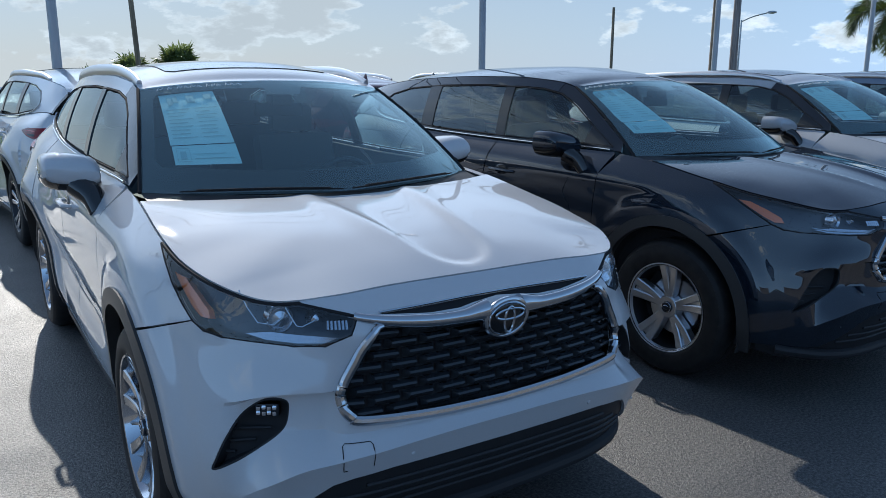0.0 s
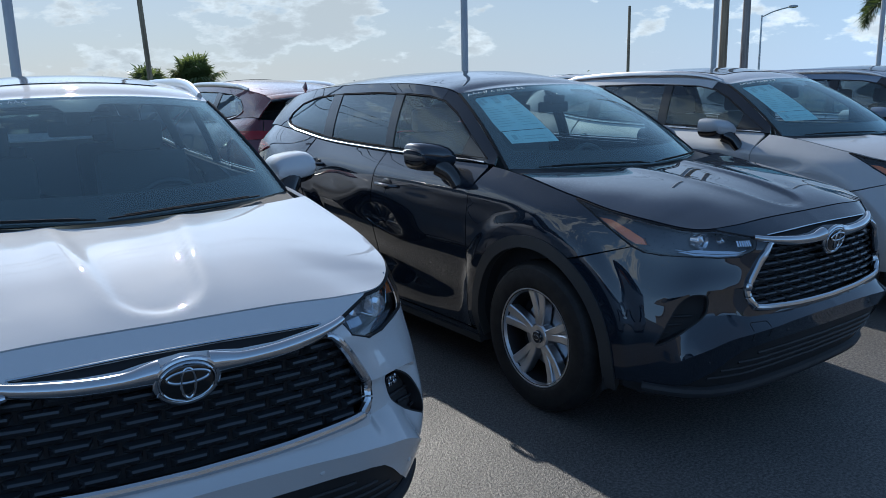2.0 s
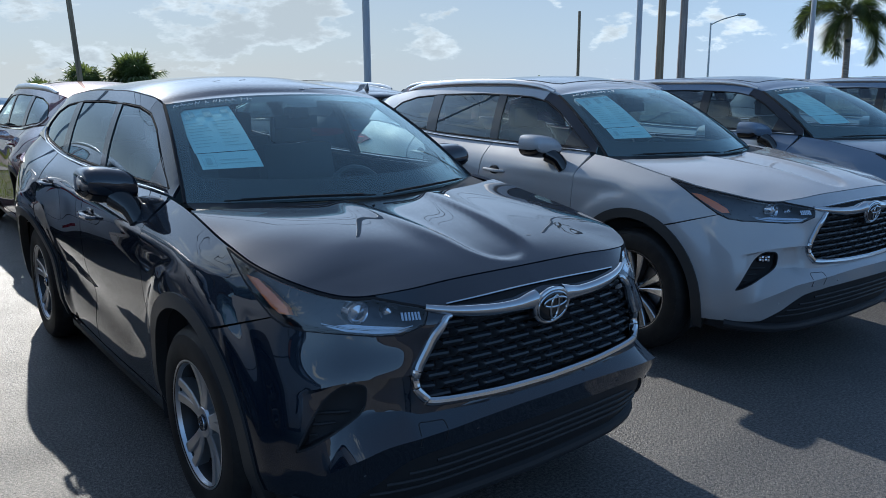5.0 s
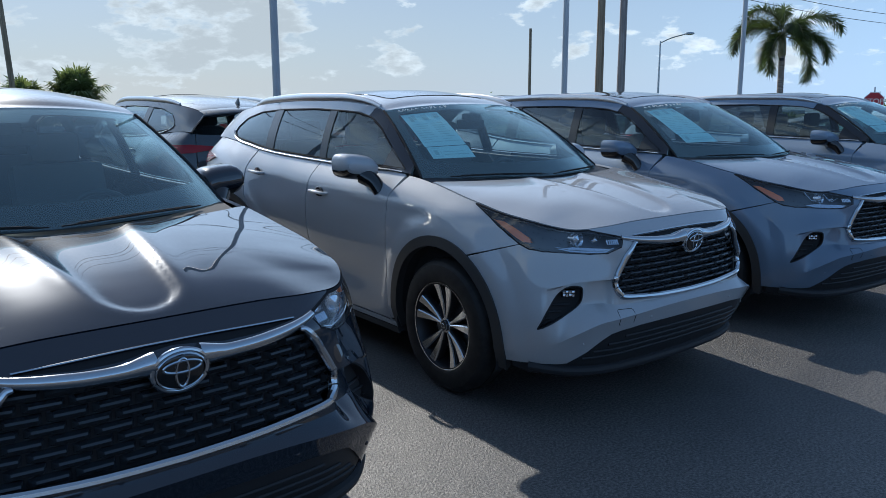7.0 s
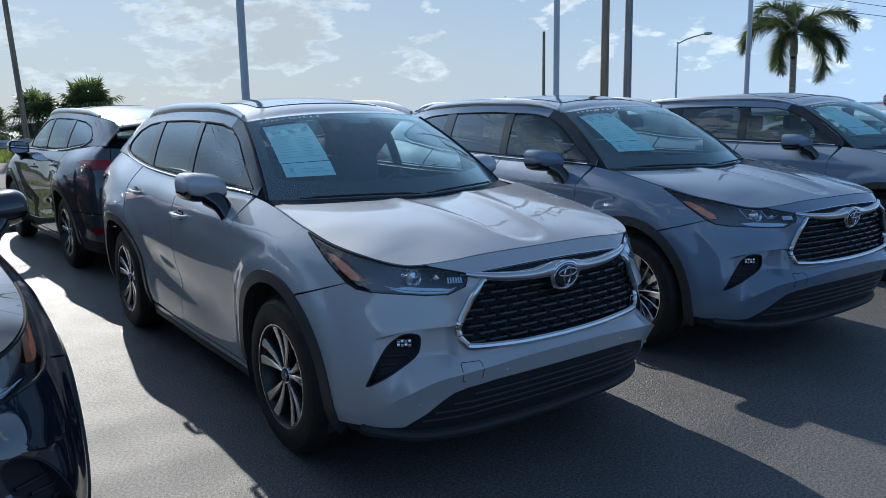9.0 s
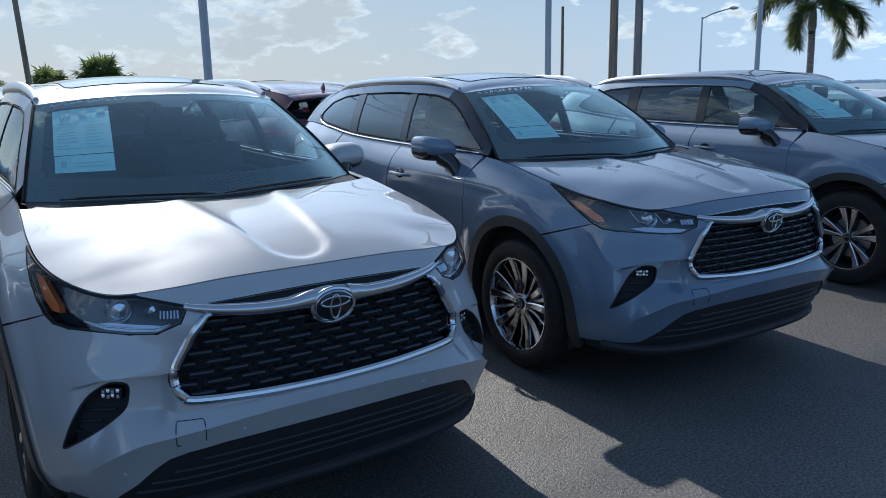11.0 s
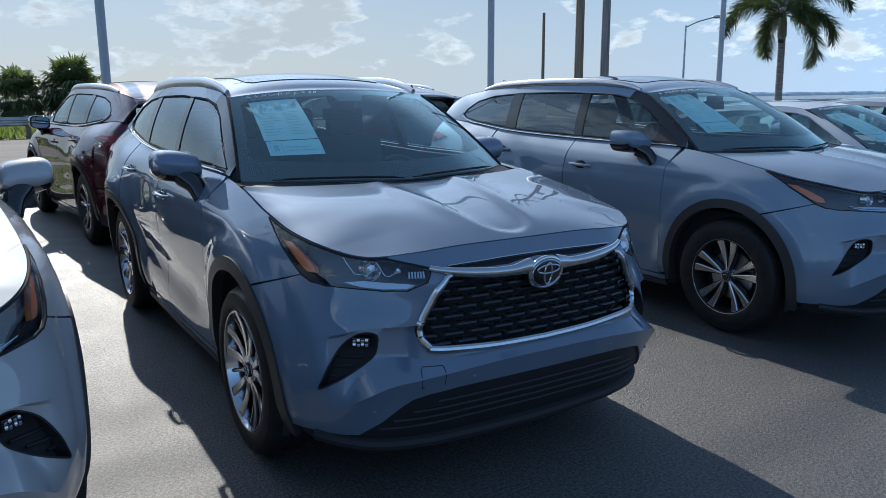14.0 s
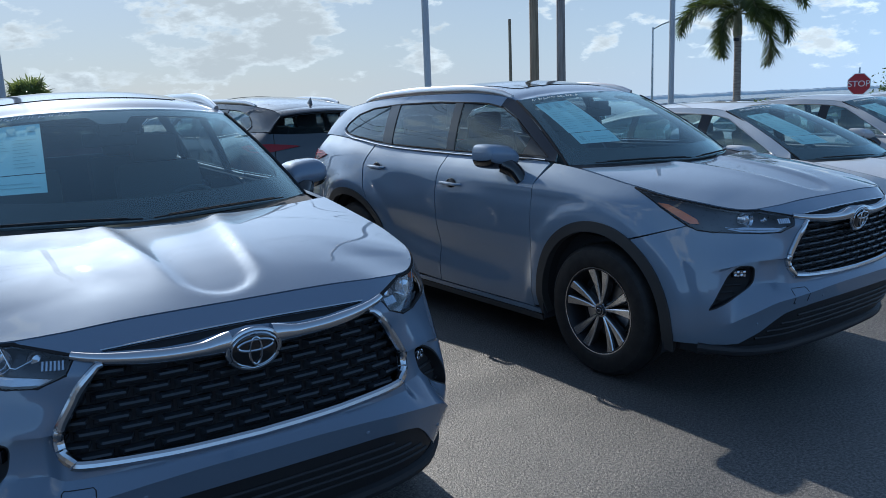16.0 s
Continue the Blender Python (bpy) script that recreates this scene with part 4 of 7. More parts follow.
def add_front(B, car, paint_m, premium=True, fog=True):
    """Bumper cover, grille, lamps and lower intake."""
    lamp = lamp_outline(B)
    zs = lambda s: float(B.ztop(np.array([s]))[0])
    g_half = xz(B, [(0, 0.915), (0.15, 0.922), (0.30, 0.930), (0.405, 0.944), (0.428, 0.936), (0.464, 0.893), (0.502, 0.836), (0.529, 0.790), (0.539, 0.762), (0.538, 0.738),
                    (0.528, 0.711), (0.510, 0.690), (0.482, 0.677), (0.30, 0.663), (0.15, 0.657), (0, 0.655)])
    grille = both(g_half)
    slit = both(xz(B, [(0, 0.982), (0.10, 0.982), (0.25, 0.979), (0.40, 0.974), (0.40, 0.970), (0.25, 0.960), (0.15, 0.960), (0.10, 0.966), (0, 0.974)]))
    in_half = [(0, 0.533), (B.sx(0.25), 0.531), (B.sx(0.40), 0.527), (B.sx(0.51), 0.514), (B.sx(0.565), 0.497), (B.sx(0.61), 0.462), (B.sx(0.67), 0.402), (B.sx(0.75), 0.335)]
    fog_poly = [(float(s), float(z)) for s, z in spline(xz(B, [(0.684, 0.690), (0.689, 0.724), (0.730, 0.731), (0.768, 0.718), (0.796, 0.686), (0.816, 0.625), (0.832, 0.560), (0.842, 0.512), (0.800, 0.548), (0.745, 0.598), (0.697, 0.645)]), 4, True)]
    arch_f = yz(B, [(-0.223, 0.834)] + arch(B.FRONT_AXLE, 120, 188, 0.515))
    skirt_low = [(B.sy(-0.50), 0.315), (B.sy(-0.62), 0.318), (B.sx(0.79), 0.325)]
    half = [(s, zs(s) - 0.0015) for s in np.linspace(0, lamp["sm"], 18)] + lamp["inner"] + lamp["low"] + arch_f + skirt_low + list(reversed(in_half))
    bump = both(half)
    holes = [grille, slit, fog_poly, [(-a, b) for a, b in fog_poly]]
    creases = []
    for sg in (1, -1):
        xs = np.linspace(0.548, 0.815, 34)
        for drop in (0.0, 0.014):
            creases.append([(sg * B.sx(x), float(B.nose_lines(x)[0]) - drop) for x in xs])
    creases.append([(math.copysign(B.sx(abs(x)), x), float(B.nose_lines(abs(x))[2])) for x in np.linspace(-0.845, 0.845, 150)])
    vf = sheet(B.side, bump, holes, step=0.013, gap=0.0012, lines=creases)
    bumper = part_mesh("front_bumper", mesh_of("front_bumper", *vf, paint_m), car)
    # tow-eye cover, parking sensors
    for sg in (1, -1):
        if sg < 0:
            c = B.sx(0.50)
            sq = [(sg * (c + dx), 0.588 + dz) for dx, dz in ((-0.042, -0.035), (-0.042, 0.028), (-0.036, 0.034), (0.036, 0.034), (0.042, 0.028), (0.042, -0.040))]
            part("tow_cover_seam", rim_bar(B, dense(sq, 0.012)[:-6], 0.0016, 4, 0.0012), VOID, bumper)
        for x, z in ((0.34, 0.565), (0.69, 0.452)):
            p = B.side(np.array([sg * B.sx(x)]), np.array([z]))[0]
            bm = bmesh.new()
            bmesh.ops.create_uvsphere(bm, u_segments=12, v_segments=6, radius=0.008, matrix=Matrix.Translation(p) @ Matrix.Diagonal((1, 0.4, 1, 1)))
            part("parking_sensor", bm, paint_m, bumper)
    # lower intake and skirt
    skirt = both(in_half[:-1] + [(B.sx(0.77), 0.330), (B.sx(0.79), 0.322)] + [(B.sy(-0.62), 0.315), (B.sy(-0.50), 0.312), (B.sy(-0.50), 0.27), (B.sx(0.76), 0.235), (B.sx(0.45), 0.225), (0, 0.22)])
    v = sheet(B.side, skirt, step=0.04, off=-0.012, gap=0)
    skirt_o = part_mesh("lower_intake", mesh_of("lower_intake", *v, BLACK_PLASTIC), car, "black plastic lower intake")
    for k, (z, w) in enumerate(((0.475, 0.47), (0.44, 0.56), (0.405, 0.63), (0.37, 0.68))):
        bm = rim_bar(B, [(s, z - 0.012 * (abs(s) / 0.8) ** 2) for s in np.linspace(-B.sx(w), B.sx(w), 25)], 0.007, 6, -0.012)
        part("intake_slat", bm, BLACK_PLASTIC, skirt_o)
    bm = rim_bar(B, [(s, 0.292 - 0.020 * (1 - (abs(s) / B.sx(0.76)) ** 2)) for s in np.linspace(-B.sy(-0.60), B.sy(-0.60), 33)], 0.028, 10, -0.004)
    part("skid_lip", bm, BLACK_PLASTIC, skirt_o, "black lower lip")
    # grille
    v = sheet(B.side, grille, step=0.06, off=-0.045, gap=0, thick=0)
    gr = part_mesh("grille", mesh_of("grille", *v, VOID), car, "black honeycomb grille with chrome surround")
    pitch, rise = 0.112, 0.0330
    for k in range(8):
        z = 0.664 + k * rise
        for j in range(-7, 8):
            s0 = (j + (0.5 if k % 2 else 0)) * pitch
            ws = np.array([s0 - 0.46 * pitch, s0 - 0.34 * pitch, s0 + 0.34 * pitch, s0 + 0.46 * pitch])
            if not inside(grille, np.array([(ws[1], z + 0.003), (ws[2], z + 0.003), (ws[1], z + 0.027), (ws[2], z + 0.027)])).any():
                continue
            bm = bmesh.new()
            prof = ((0.0005, 0.040), (0.004, 0.028), (0.021, 0.012), (0.027, 0.016), (0.0305, 0.040))
            rings = []
            for dz, back in prof:
                P = B.side(ws, np.full(4, z + dz))
                rings.append([bm.verts.new((p[0], p[1] + (0.040 if i in (0, 3) else back), p[2])) for i, p in enumerate(P)])
            for u, w in zip(rings, rings[1:]):
                for i in range(3):
                    bm.faces.new((u[i], u[i + 1], w[i + 1], w[i]))
            part("grille_tile", bm, GRILLE_BLACK, gr, smooth=False)
    # chrome surround: round the sides and the bottom, the winged bar on top
    i0 = 3
    loop = g_half[i0:]
    path = [(a, b) for a, b in spline(loop, 6)]
    full = path + [(-a, b) for a, b in reversed(path[:-1])]
    r = [0.007 + 0.009 * min(1, k / 12, (len(full) - 1 - k) / 12) for k in range(len(full))]
    bm = rim_bar(B, full, r, 10, 0.004)
    part("grille_surround", bm, CHROME, gr, "chrome grille surround")
    # the winged bar: two round arms that swell into an oval collar for the badge
    p = B.side(np.array([0.0]), np.array([0.915]))[0]
    tilt = Matrix.Translation((0, p[1] - 0.018, 0.915)) @ Matrix.Rotation(radians(8), 4, "X")
    bm = bmesh.new()
    for sg in (1, -1):
        q = np.array(spline([(0.062, 0.944), (0.10, 0.941), (0.15, 0.938), (0.25, 0.941), (0.36, 0.951), (0.44, 0.962), (0.486, 0.970)], 5))
        P = B.side(np.array([B.sx(x) for x in q[:, 0]]), q[:, 1])
        rr = [0.011 + 0.011 * math.exp(-((x - 0.06) / 0.06) ** 2) + 0.008 * min(1.0, max(0.0, (0.50 - x) / 0.2)) for x in q[:, 0]]
        tube(bm, [(sg * v[0], v[1] - 0.004, v[2]) for v in P], rr, 12, 1.1)
    tube(bm, [tilt @ Vector((0.077 * math.cos(t), 0.006, 0.059 * math.sin(t))) for t in np.linspace(0, 2 * math.pi, 41)], 0.0095, 10, cap=False)
    part("grille_wing", bm, CHROME, gr, "chrome winged grille bar")
    bm = rim_bar(B, xz(B, [(-0.0, 0.984)]) + [(s, 0.984 - 0.009 * (s / B.sx(0.40)) ** 2) for s in np.linspace(0.01, B.sx(0.405), 14)], 0.0035, 6, 0.003)
    me = bpy.data.meshes.new("t")
    bm.to_mesh(me)
    b2 = bmesh.new(); b2.from_mesh(me); bmesh.ops.scale(b2, vec=(-1, 1, 1), verts=b2.verts)
    b2.to_mesh(me); b2.free(); bm.from_mesh(me); bpy.data.meshes.remove(me)
    part("slit_line", bm, CHROME, gr)
    v = sheet(B.side, slit, step=0.05, off=-0.007, gap=-0.003, thick=0)
    part_mesh("grille_slit", mesh_of("grille_slit", *v, SEAL), gr)
    # badge: plain ovals
    p = B.side(np.array([0.0]), np.array([0.915]))[0]
    tilt = Matrix.Translation((0, p[1] - 0.018, 0.915)) @ Matrix.Rotation(radians(8), 4, "X")
    bm = bmesh.new()
    bmesh.ops.create_uvsphere(bm, u_segments=32, v_segments=10, radius=1, matrix=tilt @ Matrix.Diagonal((0.070, 0.012, 0.052, 1)))
    badge = part("badge", bm, GLOSS_BLACK, gr, "oval black and chrome badge")
    bm = bmesh.new()
    def oval(a, b, cx=0, cz=0, r=0.004, y=-0.012):
        tube(bm, [tilt @ Vector((cx + a * math.cos(t), y, cz + b * math.sin(t))) for t in np.linspace(0, 2 * math.pi, 41)], r, 6, cap=False)
    oval(0.070, 0.052, r=0.0032, y=-0.004)
    oval(0.018, 0.042, r=0.0040)
    oval(0.053, 0.017, 0, 0.018, 0.0040)
    part("badge_ring", bm, CHROME, badge)
    # headlamps
    full = lamp["full"]
    v = sheet(B.side, full, step=0.028, off=0.002, thick=0.006)
    vh = sheet(B.side, full, step=0.04, off=-0.05, thick=0, gap=0.0)
    for sg, fl in ((1, lambda q: q), (-1, mirrored)):
        h = part_mesh("headlamp", mesh_of("headlamp", *fl(vh), LAMP_DARK), car, "dark headlamp with amber side reflector")
        g = part_mesh("lamp_lens", mesh_of("lamp_lens", *fl(v), LENS), h, "clear lamp lens")
        g.visible_shadow = False
        amber = [(B.sy(-0.31), 1.038), (B.sy(-0.40), 0.996), (B.sy(-0.48), 0.957), (B.sy(-0.525), 0.940), (B.sy(-0.575), 0.940), (B.sy(-0.555), 0.964), (B.sy(-0.48), 0.996), (B.sy(-0.38), 1.032)]
        va = sheet(B.side, amber, step=0.03, off=-0.022, gap=0, thick=0.02)
        part_mesh("amber_reflector", mesh_of("amber_reflector", *fl(va), AMBER), h, "amber side reflector")
        up = [p for p in full[:27]]
        q = np.array(up)
        P = B.side(q[:, 0], q[:, 1] - 0.004)
        bm = bmesh.new()
        tube(bm, [(sg * a * 0.99, b + 0.012, c - 0.004) for a, b, c in P], 0.0028, 6)
        part("lamp_trim", bm, BRIGHT, h, "bright trim along the lamp's top edge")
        q = np.array(list(full) + [full[0]])
        P = B.side(q[:, 0], q[:, 1])
        bm = bmesh.new()
        tube(bm, [(sg * a * 0.998, b + 0.004, c) for a, b, c in P], 0.0062, 6, cap=False)
        part("lamp_gasket", bm, SEAL, h)
        # projector and inner reflector
        p = B.side(np.array([B.sx(0.69)]), np.array([0.955]))[0]
        for cx, z, rr in ((0.0, 0.0, 0.030), (-0.10, -0.012, 0.026)):
            bm = lathe(bmesh.new(), [(0.0, -0.012), (rr * 0.8, -0.004), (rr, 0.004), (rr * 1.25, -0.008), (rr * 1.3, 0.03)], 24)
            bmesh.ops.transform(bm, matrix=Matrix.Translation((sg * (p[0] + cx), p[1] + 0.038 + cx * 0.35, p[2] + z)) @ Matrix.Rotation(radians(90), 4, "Z"), verts=bm.verts)
            part("projector", bm, REFLECTOR, h)
        drl = []
        if premium:
            drl = [[(0.815, 1.030), (0.790, 0.985), (0.760, 0.946), (0.715, 0.942), (0.685, 0.966)], [(0.685, 0.992), (0.648, 0.944), (0.632, 0.942), (0.588, 0.962)]]
        else:
            drl = [[(0.80, 0.922), (0.74, 0.911), (0.66, 0.908), (0.58, 0.908), (0.53, 0.920)]]
        for pts in drl:
            q = np.array(xz(B, pts))
            P = B.side(q[:, 0], q[:, 1])
            bm = bmesh.new()
            tube(bm, [(sg * a, b + 0.016, c) for a, b, c in P], 0.0024, 6)
            part("light_guide", bm, BRIGHT, h)
        # ribbed reflector in the inner corner
        for k in range(6):
            bm = bmesh.new()
            P = B.side(np.full(2, B.sx(0.505 + 0.011 * k)), np.array([0.936, 0.958]))
            tube(bm, [(sg * a, b + 0.014, c) for a, b, c in P], 0.0042, 6)
            part("reflector_rib", bm, REFLECTOR, h)
        floor = [(B.sx(0.52), 0.915), (B.sx(0.58), 0.902), (B.sx(0.66), 0.899), (B.sx(0.74), 0.902), (B.sx(0.80), 0.916), (B.sx(0.74), 0.926), (B.sx(0.60), 0.922)]
        vr = sheet(B.side, floor, step=0.025, off=-0.016, gap=0, thick=0.01)
        part_mesh("lamp_sill", mesh_of("lamp_sill", *fl(vr), LAMP_GREY), h, "grey inner lamp sill")
        # fog lamp pocket
        vp = sheet(B.side, fog_poly, step=0.04, off=-0.045, gap=-0.004, thick=0)
        vw = sheet(B.side, [(s, z) for s, z in fog_poly], [shrink(dense(fog_poly, 0.02), 0.006)], step=0.02, off=-0.002, gap=-0.002, thick=0.05)
        f = part_mesh("fog_lamp_pocket", mesh_of("fog_lamp_pocket", *fl(vp), VOID), car, "black fog lamp pocket")
        part_mesh("pocket_rim", mesh_of("pocket_rim", *fl(vw), BLACK_PLASTIC), f)
        if fog:
            p = B.side(np.array([B.sx(0.748)]), np.array([0.690]))[0]
            aim = Matrix.Translation((sg * (p[0] - 0.012), p[1] + 0.016, p[2] - 0.002)) @ Matrix.Rotation(radians(sg * 34), 4, "Z")
            bm = box(bmesh.new(), -0.036, 0.036, -0.008, 0.02, -0.020, 0.020, 0.008, aim)
            lamp_o = part("fog_lamp", bm, LAMP_DARK, f, "small clear fog lamp")
            for k in range(4):
                for u in (0, 1):
                    bm = box(bmesh.new(), -0.030 + 0.0155 * k, -0.0175 + 0.0155 * k, -0.013, -0.006, -0.015 + 0.0155 * u, -0.002 + 0.0155 * u, 0.003, aim @ Matrix.Rotation(radians(-14 + 16 * ((k + u) % 2)), 4, "X"))
                    part("facet", bm, REFLECTOR, lamp_o)
        for k in range(3):
            z = 0.632 - 0.034 * k
            P = B.side(np.array([B.sx(0.735 + 0.035 * k), B.sx(0.785 + 0.020 * k), B.sx(0.828 + 0.004 * k)]), np.full(3, z))
            bm = bmesh.new()
            tube(bm, [(sg * a * 0.975, b + 0.030, c) for a, b, c in P], 0.005, 6)
            part("pocket_slat", bm, BLACK_PLASTIC, f)


def add_top(B, car, paint_m, rails=True, hood_name="hood"):
    """Bonnet, windscreen, roof, wipers, mirrors, tail."""
    e = B.hood_edge()
    yw = B.cowl[1]
    rear = [(x, yw - 0.14 - (B.bow[0] - 0.12) * (1 - (x / e[-1][0]) ** 2)) for x in np.linspace(e[-1][0], 0, 14)][1:]
    half = [(p[0], p[1]) for p in e] + rear
    out = half + [(-x, y) for x, y in reversed(half[1:-1])]
    v = sheet(B.bonnet, out, step=0.022, gap=0.0015, thick=0.02)
    part_mesh(hood_name, mesh_of(hood_name, *v, paint_m), car)
    # cowl
    bm = bmesh.new()
    n = 24
    vs = []
    for k in range(n + 1):
        a = -1 + 2 * k / n
        x = a * B.cowl[0] * 0.995
        y0 = yw - 0.135 - (B.bow[0] - 0.12) * (1 - a * a)
        y1 = yw + 0.03 - B.bow[0] * (1 - a * a)
        z0 = float(B.bonnet(np.array([x * 0.97]), np.array([y0]))[0][2]) - 0.02
        vs.append((bm.verts.new((x, y0 - 0.03, z0 - 0.004)), bm.verts.new((x, y1, B.cowl[2] + 0.004))))
    for p, q in zip(vs, vs[1:]):
        bm.faces.new((p[0], q[0], q[1], p[1]))
    part("cowl_panel", bm, BLACK_PLASTIC, car)
    # windscreen with a black printed border
    R = B.SCR
    whole = [(-R, 0.0), (R, 0.0), (R, 1.0), (-R, 1.0)]
    scr = lambda a, b: B.screen(a, b / 0.78)
    W = [(x, y * 0.78) for x, y in whole]
    inner = [(-R * 0.90, 0.16), (-R * 0.5, 0.13), (0, 0.125), (R * 0.5, 0.13), (R * 0.90, 0.16), (R * 0.93, 0.21), (R * 0.915, 0.68), (R * 0.88, 0.712), (R * 0.16, 0.716), (R * 0.13, 0.69), (R * 0.09, 0.645), (-R * 0.09, 0.645), (-R * 0.13, 0.69), (-R * 0.16, 0.716), (-R * 0.88, 0.712), (-R * 0.915, 0.68), (-R * 0.93, 0.21)]
    v = sheet(scr, W, step=0.05, gap=0.0, thick=0.0)
    ws = part_mesh("windshield", mesh_of("windshield", *v, GLASS), car, "windshield with price sheet inside")
    v = sheet(scr, W, [inner], step=0.05, gap=0.0, thick=0.0, off=-0.006)
    part_mesh("screen_border", mesh_of("screen_border", *v, GLOSS_BLACK), ws, "black printed glass border")
    for sg in (1, -1):
        bm = bmesh.new()
        P = B.screen(np.full(12, sg * R * 1.0), np.linspace(0.0, 1.0, 12))
        tube(bm, [tuple(p) for p in P], 0.008, 6)
        part("screen_moulding", bm, SEAL, ws)
    # roof
    y0, y1 = B.head[1], 3.66
    xr = lambda y: float(table(B.roof_y, B.roof_x, y))
    fr = [(x, y0 - B.bow[1] * (1 - (x / B.head[0]) ** 2)) for x in np.linspace(-B.head[0], B.head[0], 17)]
    sd = [(xr(y), y) for y in np.linspace(y0 + 0.06, y1, 18)]
    out = fr + sd + [(-x, y) for x, y in reversed(sd)]
    sun_hole = [(-0.40, 1.25), (0.40, 1.25), (0.43, 1.30), (0.43, 1.95), (0.40, 2.0), (-0.40, 2.0), (-0.43, 1.95), (-0.43, 1.30)]
    v = sheet(B.roof, out, [sun_hole] if rails else [], step=0.035, thick=0.02)
    roof = part_mesh("roof", mesh_of("roof", *v, paint_m), car)
    if rails:
        v = sheet(B.roof, sun_hole, step=0.07, gap=0.004, thick=0.01, off=0.004)
        part_mesh("sunroof", mesh_of("sunroof", *v, GLOSS_BLACK), roof, "dark glass sunroof")
    bm = bmesh.new()
    bmesh.ops.create_cone(bm, segments=12, radius1=1, radius2=0.12, depth=1, matrix=Matrix.Translation((0, 3.42, float(B.roof(np.array([0.0]), np.array([3.42]))[0][2]) + 0.03)) @ Matrix.Diagonal((0.018, 0.07, 0.07, 1)))
    for w in bm.verts:
        if w.co.z > 1.2 and w.co.z > B.roof_z[5] + 0.04:
            w.co.y += 0.035
    part("antenna_fin", bm, paint_m, roof)
    if rails:
        for sg in (1, -1):
            bm = bmesh.new()
            pts, rs = [], []
            for k, y in enumerate(np.linspace(1.12, 3.15, 24)):
                t = k / 23
                lift = 0.020 * min(1, math.sin(math.pi * min(max(t, 0.0), 1.0)) * 3.0)
                x = xr(y) - 0.016 + 0.004 * math.sin(math.pi * t)
                z = float(B.roof(np.array([x]), np.array([y]))[0][2])
                pts.append((sg * x, y, z + lift))
                rs.append(0.013 + 0.009 * math.sin(math.pi * t) ** 0.5)
            tube(bm, pts, rs, 10, 1.5)
            part("roof_rail", bm, SATIN, roof, "silver roof rail")
    # wipers
    for x0, x1 in ((-0.02, 0.60), (-0.64, -0.06)):
        aa = np.linspace(x0, x1, 12) / B.cowl[0] * R
        P = B.screen(aa, 0.006 + 0.014 * np.sin(np.linspace(0, math.pi, 12)))
        bm = bmesh.new()
        tube(bm, [(p[0], p[1] - 0.006, p[2] + 0.006) for p in P], 0.0032, 6)
        tube(bm, [(p[0], p[1] - 0.010, p[2] + 0.012) for p in P[1:11]], 0.0026, 6)
        part("wiper", bm, SEAL, car, "black wiper blade")


